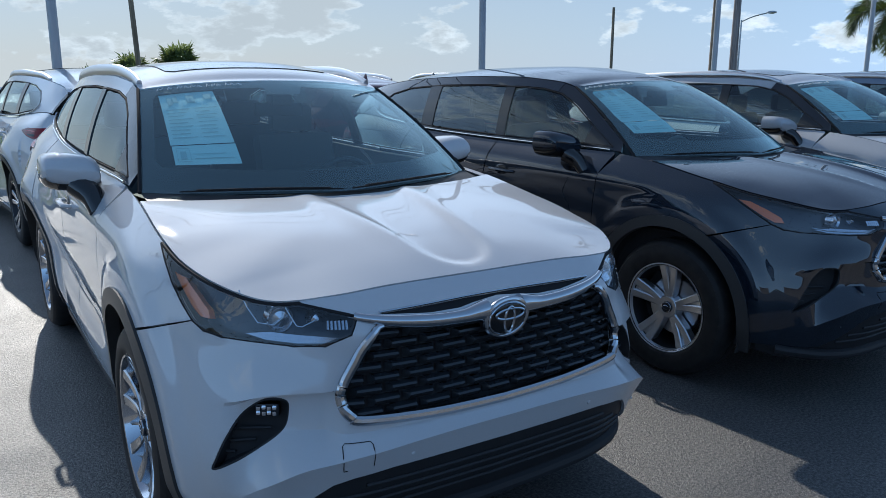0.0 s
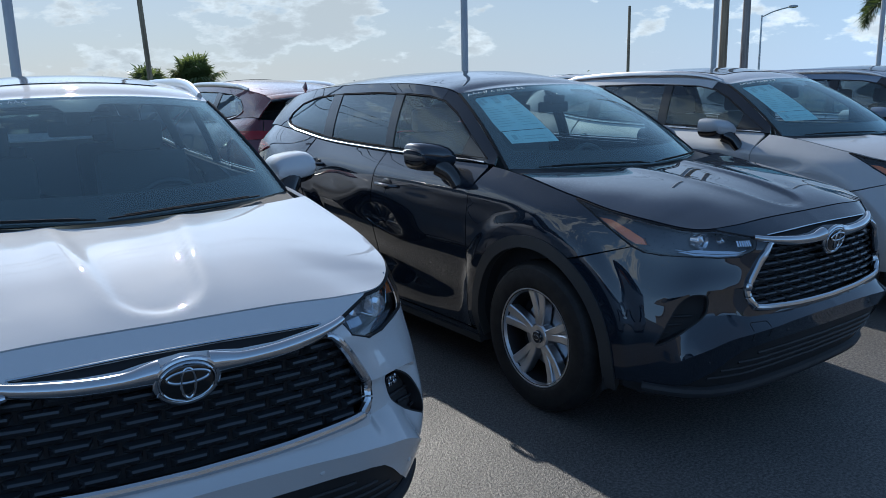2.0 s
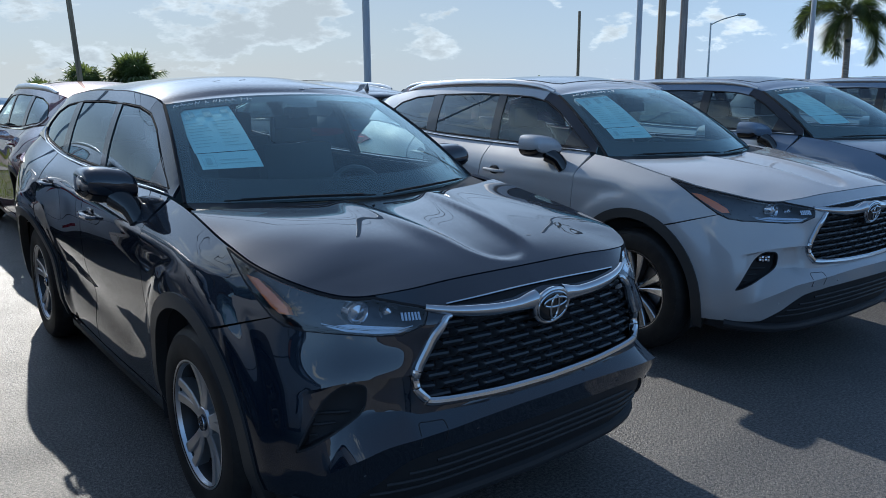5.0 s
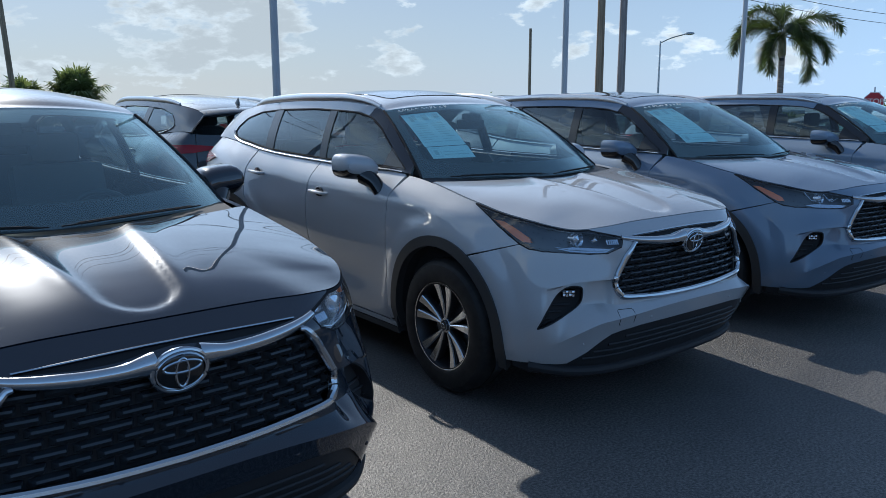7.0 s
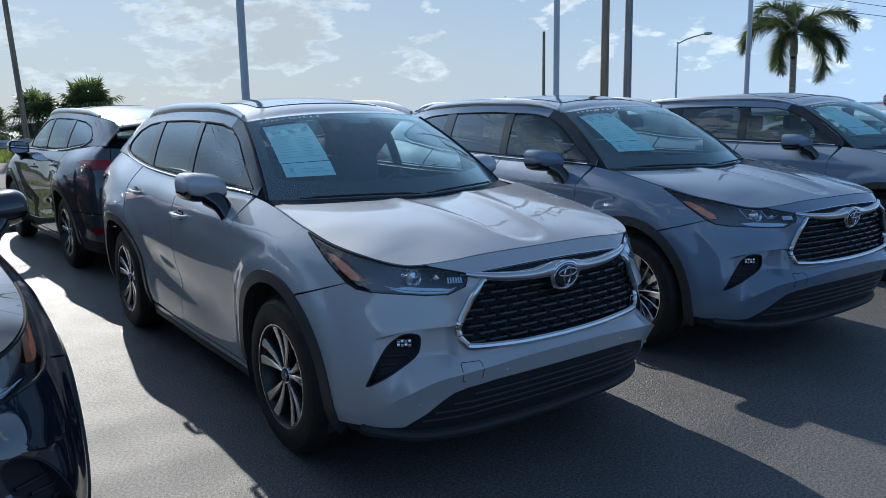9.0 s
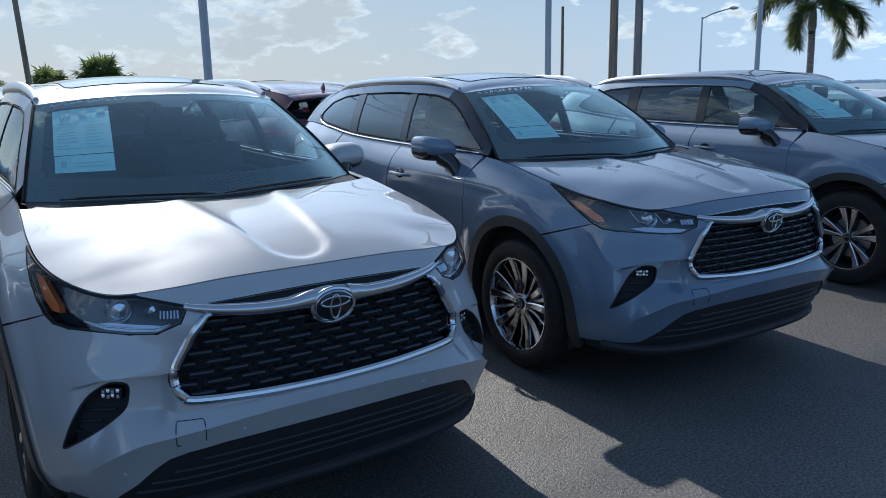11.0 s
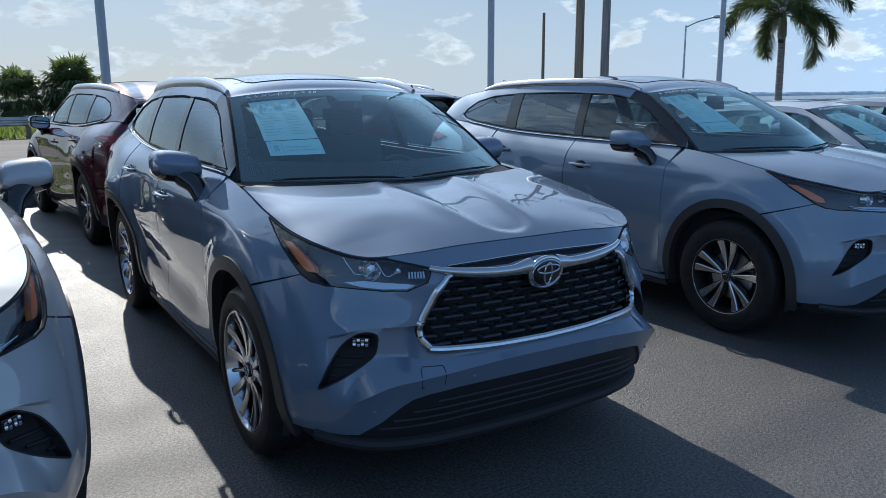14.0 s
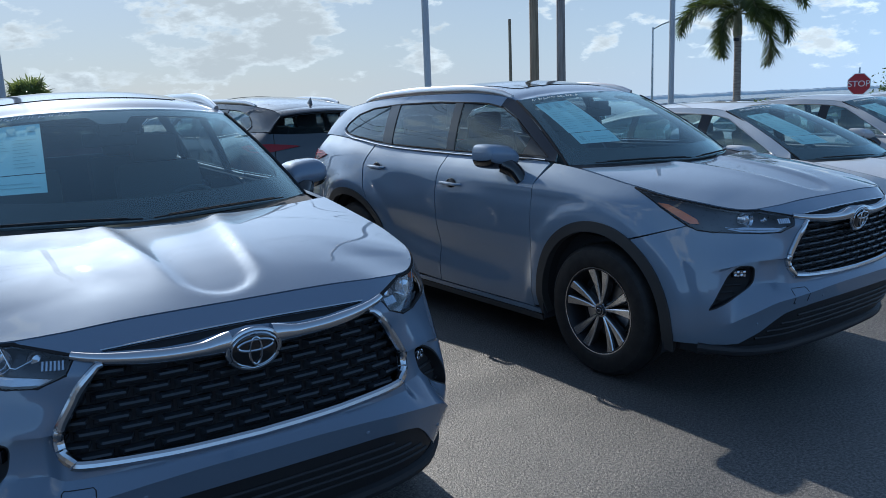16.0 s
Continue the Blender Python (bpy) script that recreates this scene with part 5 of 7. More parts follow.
def add_mirrors(B, car, paint_m, y=0.80, z=1.222, base=0.855):
    for sg in (1, -1):
        bm = bmesh.new()
        # head: a rounded wedge, deep in front and flat behind
        n = 20
        rings = []
        for j, (dy, k) in enumerate(((-0.10, 0.30), (-0.085, 0.62), (-0.055, 0.86), (-0.015, 0.98), (0.035, 1.0), (0.085, 0.97))):
            ring = []
            for i in range(n):
                a = 2 * math.pi * i / n
                c, s = math.cos(a), math.sin(a)
                px = 0.115 * (abs(c) ** 0.6) * (1 if c > 0 else -1) * (0.82 + 0.18 * k)
                pz = 0.078 * (abs(s) ** 0.6) * (1 if s > 0 else -1) * k
                ring.append(bm.verts.new((sg * (0.952 + px), y + 0.06 + dy + 0.10 * (px + 0.1), z + 0.012 + pz + 0.012 * (px / 0.11))))
            rings.append(ring)
        for u, w in zip(rings, rings[1:]):
            for i in range(n):
                bm.faces.new((u[i], u[(i + 1) % n], w[(i + 1) % n], w[i]))
        bm.faces.new(rings[0])
        bm.faces.new(rings[-1][::-1])
        head = part("door_mirror", bm, paint_m, car)
        # black underside and foot
        bm = bmesh.new()
        rings = []
        for dy, k in ((-0.09, 0.45), (-0.06, 0.84), (-0.015, 0.99), (0.035, 1.01), (0.075, 0.985)):
            ring = []
            for i in range(11):
                a = math.pi * (1.035 + 0.93 * i / 10)
                c, s = math.cos(a), math.sin(a)
                px = 0.117 * (abs(c) ** 0.6) * (1 if c > 0 else -1) * (0.82 + 0.18 * k)
                pz = 0.080 * (abs(s) ** 0.6) * (1 if s > 0 else -1) * k
                ring.append(bm.verts.new((sg * (0.952 + px), y + 0.06 + dy + 0.10 * (px + 0.1), z + 0.012 + pz * 0.86 - 0.014 + 0.012 * (px / 0.11))))
            rings.append(ring)
        for u, w in zip(rings, rings[1:]):
            for i in range(10):
                bm.faces.new((u[i], u[i + 1], w[i + 1], w[i]))
        part("mirror_underside", bm, GLOSS_BLACK, head, "gloss black mirror underside")
        bm = bmesh.new()
        tube(bm, spline([(sg * (base + 0.006), y - 0.105, z - 0.190), (sg * (base + 0.014), y - 0.088, z - 0.145), (sg * (base + 0.030), y - 0.045, z - 0.085), (sg * (base + 0.070), y + 0.020, z - 0.040)], 3), [0.030, 0.036, 0.042, 0.046, 0.048, 0.050, 0.052, 0.056, 0.060, 0.062], 14, 0.9)
        part("mirror_foot", bm, GLOSS_BLACK, head, "gloss black mirror foot")
        bm = bmesh.new()
        ring = []
        for i in range(n):
            a = 2 * math.pi * i / n
            c, s = math.cos(a), math.sin(a)
            px, pz = 0.098 * (abs(c) ** 0.6) * (1 if c > 0 else -1), 0.068 * (abs(s) ** 0.6) * (1 if s > 0 else -1)
            ring.append(bm.verts.new((sg * (0.952 + px), y + 0.06 + 0.088 + 0.10 * (px + 0.1), z + 0.012 + pz)))
        bm.faces.new(ring)
        part("mirror_glass", bm, MIRROR, head)


def add_tail(B, car, paint_m):
    zs = lambda s: float(B.ztop(np.array([s]))[0])
    sg_ = B.sr(0.695)
    half = [(s, zs(s)) for s in np.linspace(B.end, sg_, 10)]
    # the tail is laid out from its middle: a = end - s
    surf = lambda a, z: B.side(np.where(np.asarray(a) < 0, -1, 1) * (B.end - np.abs(np.asarray(a))), z)
    h = [(B.end - s, z) for s, z in half] + [(B.end - sg_, 0.66), (0, 0.66)]
    v = sheet(surf, both(h), step=0.05)
    gate = part_mesh("tailgate", mesh_of("tailgate", *v, paint_m), car)
    hb = [(0, 0.655), (B.end - B.sr(0.70), 0.655), (B.end - B.sy(3.365), 0.655), (B.end - B.sy(3.34), 0.55), (B.end - B.sy(3.34), 0.40), (B.end - B.sr(0.7), 0.36), (0, 0.36)]
    v = sheet(surf, both(hb), step=0.05)
    part_mesh("rear_bumper", mesh_of("rear_bumper", *v, paint_m), car)
    hb = [(0, 0.365), (B.end - B.sr(0.70), 0.365), (B.end - B.sy(3.35), 0.40), (B.end - B.sy(3.35), 0.27), (B.end - B.sr(0.7), 0.23), (0, 0.22)]
    v = sheet(surf, both(hb), step=0.06, off=-0.004)
    part_mesh("rear_skirt", mesh_of("rear_skirt", *v, BLACK_PLASTIC), car, "black plastic rear skirt")
    # lamps: narrow, wrapped round the corner
    lamp = [(B.end - B.sy(3.36), 1.150), (B.end - B.sy(3.52), 1.178), (B.end - B.sr(0.76), 1.184), (B.end - B.sr(0.55), 1.166), (B.end - B.sr(0.36), 1.142), (B.end - B.sr(0.52), 1.122),
            (B.end - B.sr(0.74), 1.094), (B.end - B.sy(3.66), 1.086), (B.end - B.sy(3.54), 1.104)]
    v = sheet(surf, lamp, step=0.03, off=0.012, thick=0.03)
    lamps = pair("tail_lamp", v, RED, car, "red wraparound tail lamp")
    bars = (([(3.43, 1.152), (3.60, 1.158), (3.74, 1.152), (3.74, 1.144), (3.60, 1.149)], RED_BRIGHT, "bright_band"), ([(3.54, 1.124), (3.64, 1.128), (3.74, 1.124), (3.74, 1.108), (3.62, 1.106)], LAMP_DARK, "clear_band"))
    for pts, m, nm in bars:
        v = sheet(surf, [(B.end - B.sy(y), z) for y, z in pts], step=0.03, off=0.0145, gap=0.0, thick=0.004)
        for o, q in zip(lamps, (v, mirrored(v))):
            part_mesh(nm, mesh_of(nm, *q, m), o)
    rf = [(B.end - B.sy(3.735), 0.53), (B.end - B.sr(0.72), 0.515), (B.end - B.sr(0.72), 0.455), (B.end - B.sy(3.70), 0.47)]
    v = sheet(surf, rf, step=0.04, off=0.006)
    pair("rear_reflector", v, RED, car, "red rear reflector")
    # rear window and spoiler
    zg = B.roof_z[6] - 0.06
    def glass(a, b):
        a, b = np.asarray(a, float), np.asarray(b, float)
        q = a / 0.66
        yb, zb = B.by[-1] - 0.185, B.ztop(np.array([B.end]))[0] + 0.0
        y = yb + (3.56 - yb) * b - 0.13 * q * q
        x = 0.64 * q * (1 - b) + 0.515 * q * b
        z = zb + (zg - zb) * b + 0.03 * (1 - q * q) * b
        return np.stack([x, y, z], -1)
    gl = lambda a, b: glass(a, b / 0.33)
    v = sheet(gl, [(-0.66, 0), (0.66, 0), (0.66, 0.33), (-0.66, 0.33)], step=0.06, thick=0.01)
    w = part_mesh("rear_window", mesh_of("rear_window", *v, PRIVACY), gate, "dark rear window")
    for sg in (1, -1):
        bm = bmesh.new()
        P = glass(np.full(8, sg * 0.665), np.linspace(-0.02, 1.08, 8))
        Q = B.green(np.full(8, 3.70), np.linspace(1.30, 1.52, 8))
        a = [bm.verts.new(tuple(p)) for p in P]
        b = [bm.verts.new((sg * abs(q[0]) * 0.995, q[1] + 0.02, q[2])) for q in Q]
        for i in range(7):
            bm.faces.new((a[i], a[i + 1], b[i + 1], b[i]))
        part("rear_pillar", bm, GLOSS_BLACK, gate)
    bm = bmesh.new()
    rows = []
    for k in range(13):
        x = -0.53 + 1.06 * k / 12
        q = abs(x) / 0.53
        z = float(B.roof(np.array([x * 0.97]), np.array([3.62]))[0][2])
        yb = 3.85 - 0.12 * q * q
        rows.append([bm.verts.new(p) for p in ((x, 3.60, z + 0.004), (x, yb - 0.03, z - 0.018), (x, yb, z - 0.032), (x, yb - 0.012, z - 0.066), (x, 3.62, z - 0.090))])
    for u, w in zip(rows, rows[1:]):
        for i in range(4):
            bm.faces.new((u[i], u[i + 1], w[i + 1], w[i]))
    bm.faces.new(rows[0]); bm.faces.new(rows[-1][::-1])
    spoiler = part("rear_spoiler", bm, paint_m, gate)
    # black bar added along the rear edge for the shade on that face
    bm = bmesh.new()
    edge = [(-0.53 + 1.06 * k / 12, 3.85 - 0.12 * (abs(k - 6) / 6) ** 2 + 0.002) for k in range(13)]
    tube(bm, [(x, y, float(B.roof(np.array([x * 0.97]), np.array([3.62]))[0][2]) - 0.052) for x, y in edge], 0.020, 8, 0.9)
    part("spoiler_edge_shade", bm, GLOSS_BLACK, spoiler, "black bar added for the shade on the spoiler's rear face")
    bm = bmesh.new()
    box(bm, -0.18, 0.18, B.by[-1] - 0.02, B.by[-1] + 0.006, 0.78, 0.96, 0.006)
    part("plate_recess", bm, BLACK_PLASTIC, gate)


def add_inside(B, car, low=0.0):
    """Floor shell, dashboard, wheel, seats and the mirror housing, seen dimly through the glass."""
    bm = bmesh.new()
    box(bm, -0.80, 0.80, -0.62, 3.62, 0.24, 0.80 - low, 0.05)
    box(bm, -0.62, 0.62, -0.72, 0.2, 0.50, 0.93 - low, 0.05)
    part("inner_shell", bm, VOID, car)
    bm = bmesh.new()
    P = []
    for k in range(13):
        a = -1 + 2 * k / 12
        P.append([bm.verts.new(q) for q in ((a * 0.74, B.cowl[1] - B.bow[0] * (1 - a * a) + 0.05, B.cowl[2] - 0.03), (a * 0.76, 0.62, B.cowl[2] - 0.03 + 0.02 * (1 - a * a)), (a * 0.77, 0.82, B.cowl[2] - 0.09), (a * 0.77, 0.84, B.cowl[2] - 0.40))])
    for u, w in zip(P, P[1:]):
        for i in range(3):
            bm.faces.new((u[i], u[i + 1], w[i + 1], w[i]))
    part("dashboard", bm, DASH, car, "black dashboard")
    bm = bmesh.new()
    tube(bm, [(0.38 + 0.18 * math.cos(t), 0.92 + 0.06 * math.sin(t), 1.04 - low + 0.17 * math.sin(t)) for t in np.linspace(0, 2 * math.pi, 25)], 0.016, 8, cap=False)
    box(bm, 0.31, 0.45, 0.84, 0.92, 0.98 - low, 1.09 - low, 0.02)
    part("steering_wheel", bm, DASH, car)
    for sx, y in ((-0.38, 1.50), (0.38, 1.50), (-0.38, 2.40), (0.38, 2.40)):
        bm = bmesh.new()
        box(bm, sx - 0.25, sx + 0.25, y - 0.45, y + 0.05, 0.62 - low * 0.5, 0.80 - low * 0.6, 0.06)
        box(bm, sx - 0.24, sx + 0.24, -0.07, 0.07, 0.0, 0.58, 0.05, Matrix.Translation((0, y + 0.05, 0.74 - low * 0.7)) @ Matrix.Rotation(radians(-14), 4, "X"))
        box(bm, sx - 0.13, sx + 0.13, y + 0.17, y + 0.26, 1.31 - low, 1.47 - low, 0.035)
        part("seat", bm, SEAT, car, "dark grey seat with headrest")
    bm = bmesh.new()
    p = B.screen(np.array([0.0]), np.array([0.86]))[0]
    box(bm, -0.12, 0.12, p[1] + 0.09, p[1] + 0.115, p[2] - 0.125, p[2] - 0.060, 0.012)
    box(bm, -0.05, 0.05, p[1] + 0.05, p[1] + 0.14, p[2] - 0.075, p[2] - 0.02, 0.01)
    part("rear_view_mirror", bm, SEAL, car)
    v = sheet(lambda a, b: B.roof(a, b) - np.array([0, 0, 0.05]), [(-0.53, B.head[1] + 0.02), (0.53, B.head[1] + 0.02), (0.5, 3.3), (-0.5, 3.3)], step=0.2, thick=0)
    part_mesh("headliner", mesh_of("headliner", *v, LINER), car, "pale grey headliner")


def add_price_sheet(B, car, corner, seed):
    """The printed sheet behind the windscreen, low corner nearest the middle, and a row of pen strokes above."""
    rng = random.Random(seed)
    (tl, tr, bt), (bl, br, bb) = corner
    x0 = tl
    R = B.SCR
    def on(u, v, d=0.0):
        x = (bl + (br - bl) * u) * (1 - v) + (tl + (tr - tl) * u) * v
        b = bb + (bt - bb) * v
        wide = B.cowl[0] * (1 - b) + B.head[0] * b
        p = B.screen(np.array([x / wide * R]), np.array([b]))[0]
        return Vector(p) + Vector((0, 0.014 - d, -0.010 + d * 0.8))
    def patch(bm, u0, u1, v0, v1, d, n=6):
        g = [[bm.verts.new(on(u0 + (u1 - u0) * i / n, v0 + (v1 - v0) * j / n, d)) for j in range(n + 1)] for i in range(n + 1)]
        for i in range(n):
            for j in range(n):
                bm.faces.new((g[i][j], g[i + 1][j], g[i + 1][j + 1], g[i][j + 1]))
    bm = bmesh.new()
    patch(bm, 0, 1, 0.24, 1, 0.0)
    patch(bm, 0.01, 1.0, 0.0, 0.225, 0.002)
    sheet_ob = part("price_sheet", bm, PAPER, car, "printed price sheet behind the windshield")
    bm = bmesh.new()
    for u0, u1, v0, v1 in ((0.12, 0.20, 0.80, 0.93), (0.22, 0.30, 0.84, 0.95), (0.46, 0.60, 0.82, 0.95), (0.78, 0.92, 0.86, 0.95)):
        patch(bm, u0, u1, v0, v1, 0.003, 2)
    for k in range(9):
        v = 0.32 + k * 0.05
        patch(bm, 0.06, 0.06 + rng.uniform(0.2, 0.42), v, v + 0.010, 0.003, 2)
        patch(bm, 0.54, 0.54 + rng.uniform(0.2, 0.40), v, v + 0.010, 0.003, 2)
    for u0, u1, v0, v1 in ((0.06, 0.26, 0.03, 0.035), (0.06, 0.26, 0.185, 0.19), (0.06, 0.066, 0.03, 0.19), (0.254, 0.26, 0.03, 0.19), (0.11, 0.20, 0.06, 0.15), (0.32, 0.9, 0.06, 0.07), (0.32, 0.8, 0.11, 0.12)):
        patch(bm, u0, u1, v0, v1, 0.005, 2)
    part("print", bm, INK, sheet_ob, "dark printing")
    x = x0 - 0.03
    while x < x0 + 0.34:
        w, h = rng.uniform(0.016, 0.026), rng.uniform(0.030, 0.042)
        bm = bmesh.new()
        pts = []
        for (u, v) in ((0, rng.random() * 0.4), (0.3, 1), (0.6, 0.3), (1, rng.random())):
            xx = x + w * u
            p = B.screen(np.array([xx / B.cowl[0] * R * 1.17]), np.array([0.930 + h * v]))[0]
            pts.append(Vector(p) + Vector((0, -0.003, 0.004)))
        tube(bm, pts, 0.0019, 4)
        part("pen_stroke", bm, CHALK, sheet_ob, "white pen stroke on the glass")
        x += w + rng.choice((0.006, 0.008, 0.022))


PAINTED = {"sill", "front_fender", "front_door", "rear_door", "rear_quarter_panel", "side_frame", "door_handle", "front_bumper", "tow_cover", "parking_sensor", "hood", "roof", "antenna_fin", "door_mirror",
           "tail_panel", "tailgate", "rear_bumper", "rear_spoiler"}


def build_suv(name, x, y, yaw, paint_m, label, wheels, premium, fog, sheet_at, seed, rails=True):
    """One large SUV with all its parts."""
    car = new(name)
    tagged(car, label, "car", "parked SUVs")
    add_flank(SUV, car, paint_m)
    add_front(SUV, car, paint_m, premium, fog)
    add_top(SUV, car, paint_m, rails)
    add_mirrors(SUV, car, paint_m)
    add_tail(SUV, car, paint_m)
    add_inside(SUV, car)
    for wx, wy in ((-0.93, 0.03), (0.93, 0.03), (-0.93, 2.85), (0.93, 2.85)):
        add_wheel(car, wx, wy, wheels)
    if sheet_at:
        add_price_sheet(SUV, car, sheet_at, seed)
    car.matrix_basis = pose(x, y, 0, 0, 0, yaw)
    return car


# ---- ground materials ----
ASPHALT = Mat("asphalt", (0.06, 0.06, 0.06), 0.5, IOR=1.62, Specular_IOR_Level=0.74)
ASPHALT.mottle(ASPHALT.noise(0.6, 6), (0.062, 0.062, 0.062), (0.110, 0.107, 0.104), 0.3, 0.7)
ASPHALT.mottle(ASPHALT.noise(70, 3, 0.7), (0.22, 0.22, 0.235), (1.80, 1.75, 1.66), 0.40, 0.62, True)
ASPHALT.mottle(ASPHALT.noise(210, 2, 0.6), (0.6, 0.6, 0.6), (1.4, 1.38, 1.34), 0.4, 0.6, True)
ASPHALT.roughen(ASPHALT.noise(3.5, 4), 0.48, 0.58)
ASPHALT.bump(ASPHALT.noise(3, 4), 0.25, 0.02)
ASPHALT.bump(ASPHALT.noise(80, 4, 0.7), 0.8, 0.010)
ASPHALT = ASPHALT.m
ROAD = Mat("old_road_asphalt", (0.16, 0.15, 0.14), 0.85, Specular_IOR_Level=0.2)
ROAD.mottle(ROAD.noise(0.5, 6, 0.6, (0.3, 1, 1)), (0.13, 0.115, 0.10), (0.19, 0.168, 0.148)).bump(ROAD.noise(90, 3), 0.3, 0.004)
ROAD = ROAD.m
CONCRETE = Mat("concrete", (0.34, 0.33, 0.31), 0.85)
CONCRETE.mottle(CONCRETE.noise(2.5, 6), (0.15, 0.145, 0.135), (0.28, 0.27, 0.25)).bump(CONCRETE.noise(60, 4), 0.3, 0.004)
CONCRETE = CONCRETE.m
# dark grey for the added wall that only shows in reflections
UNSEEN_WALL = Mat("unseen_wall_grey", (0.10, 0.10, 0.105), 0.85)
UNSEEN_WALL.mottle(UNSEEN_WALL.noise(0.8, 5), (0.095, 0.098, 0.105), (0.15, 0.152, 0.156)).bump(UNSEEN_WALL.noise(50, 4), 0.3, 0.004)
UNSEEN_WALL = UNSEEN_WALL.m
TURF = Mat("turf", (0.07, 0.10, 0.03), 0.9)
TURF.mottle(TURF.noise(0.9, 6), (0.045, 0.075, 0.018), (0.13, 0.14, 0.05)).bump(TURF.noise(40, 4), 0.7, 0.03)
TURF = TURF.m
WATER = Mat("sea_water", (0.20, 0.24, 0.26), 0.25, 0.0, IOR=1.33)
WATER.bump(WATER.noise(0.9, 5, 0.6, (0.35, 1, 1)), 0.9, 0.25)
WATER = WATER.m
GALV = Mat("galvanised_steel", (0.42, 0.43, 0.44), 0.45, 0.85)
GALV.mottle(GALV.noise(4, 5), (0.32, 0.33, 0.34), (0.5, 0.51, 0.52))
GALV = GALV.m
POLE_PAINT = Mat("grey_pole_paint", (0.50, 0.54, 0.62), 0.45)
POLE_PAINT.mottle(POLE_PAINT.noise(3, 5, 0.6, (1, 1, 0.15)), (0.34, 0.355, 0.385), (0.46, 0.475, 0.50))
POLE_PAINT = POLE_PAINT.m
WOOD = Mat("pole_wood", (0.16, 0.11, 0.07), 0.85)
WOOD.mottle(WOOD.noise(14, 5, 0.6, (1, 1, 0.05)), (0.14, 0.105, 0.07), (0.30, 0.235, 0.165)).bump(WOOD.noise(30, 4, 0.6, (1, 1, 0.06)), 0.5, 0.01)
WOOD = WOOD.m
GREY_WOOD = Mat("grey_pole_wood", (0.2, 0.18, 0.17), 0.85)
GREY_WOOD.mottle(GREY_WOOD.noise(14, 5, 0.6, (1, 1, 0.05)), (0.15, 0.135, 0.13), (0.32, 0.29, 0.28)).bump(GREY_WOOD.noise(30, 4, 0.6, (1, 1, 0.06)), 0.5, 0.01)
GREY_WOOD = GREY_WOOD.m
BARK = Mat("palm_bark", (0.15, 0.12, 0.10), 0.9)
BARK.mottle(BARK.noise(3, 4, 0.6, (1, 1, 6)), (0.16, 0.13, 0.11), (0.34, 0.29, 0.25)).bump(BARK.noise(5, 4, 0.6, (1, 1, 5)), 0.6, 0.03)
BARK = BARK.m


def leaf(name, a, b):
    m = Mat(name, a, 0.5, 0.0, Transmission_Weight=0.0)
    m.mottle(m.noise(1.7, 3), a, b)
    t = m.t
    tl = t.nodes.new("ShaderNodeBsdfTranslucent")
    tl.inputs[0].default_value = (b[0] * 1.6, b[1] * 1.7, b[2], 1)
    mx = t.nodes.new("ShaderNodeMixShader")
    mx.inputs[0].default_value = 0.42
    out = t.nodes["Material Output"]
    t.links.new(m.b.outputs[0], mx.inputs[1])
    t.links.new(tl.outputs[0], mx.inputs[2])
    t.links.new(mx.outputs[0], out.inputs[0])
    return m.m


GRASS = leaf("grass_blades", (0.06, 0.10, 0.02), (0.15, 0.18, 0.05))
SHAFT = Mat("crown_shaft_skin", (0.20, 0.19, 0.10), 0.6)
SHAFT.mottle(SHAFT.noise(6, 4, 0.6, (1, 1, 0.3)), (0.13, 0.13, 0.06), (0.26, 0.23, 0.13))
SHAFT = SHAFT.m
PALM_LEAF = leaf("palm_leaf", (0.028, 0.042, 0.018), (0.065, 0.085, 0.03))
FAN_LEAF = leaf("fan_palm_leaf", (0.05, 0.07, 0.03), (0.115, 0.14, 0.06))
BUSH_LEAF = leaf("shrub_leaf", (0.04, 0.065, 0.02), (0.09, 0.12, 0.035))
# distance haze is painted into the trees' pale grey base colour
SHORE = Mat("far_shore_haze", (0.10, 0.12, 0.13), 1.0)
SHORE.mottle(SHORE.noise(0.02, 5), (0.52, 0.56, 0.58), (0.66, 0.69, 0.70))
SHORE = SHORE.m
CABLE = Mat("black_cable", (0.015, 0.015, 0.016), 0.6).m
SIGN_RED = Mat("sign_red", (0.42, 0.02, 0.03), 0.4).m
SIGN_WHITE = Mat("sign_white", (0.8, 0.8, 0.78), 0.4).m
LINE = Mat("road_line_paint", (0.55, 0.54, 0.50), 0.7).m
LAMP_CASE = Mat("lamp_case", (0.4, 0.42, 0.44), 0.4, 0.5).m


def flat_sheet(name, x0, x1, y0, y1, z, material, nx=8, ny=8, rise=lambda x, y: 0.0, kind="structure", label="", category=""):
    v = [(x0 + (x1 - x0) * i / nx, y0 + (y1 - y0) * j / ny) for j in range(ny + 1) for i in range(nx + 1)]
    v = [(x, y, z + rise(x, y)) for x, y in v]
    f = [(j * (nx + 1) + i, j * (nx + 1) + i + 1, (j + 1) * (nx + 1) + i + 1, (j + 1) * (nx + 1) + i) for j in range(ny) for i in range(nx)]
    return tagged(part_mesh(name, mesh_of(name, v, f, material)), label, category, kind=kind)


def land(x, y):
    """The land lies level to the verge and falls away to the sea bed."""
    return 0.0 if y < 36 else -0.02 * (y - 36) - 2.2 * min(1.0, max(0.0, (y - 44) / 14))


SEA = lambda x, y: 0.48 - 0.0192 * y


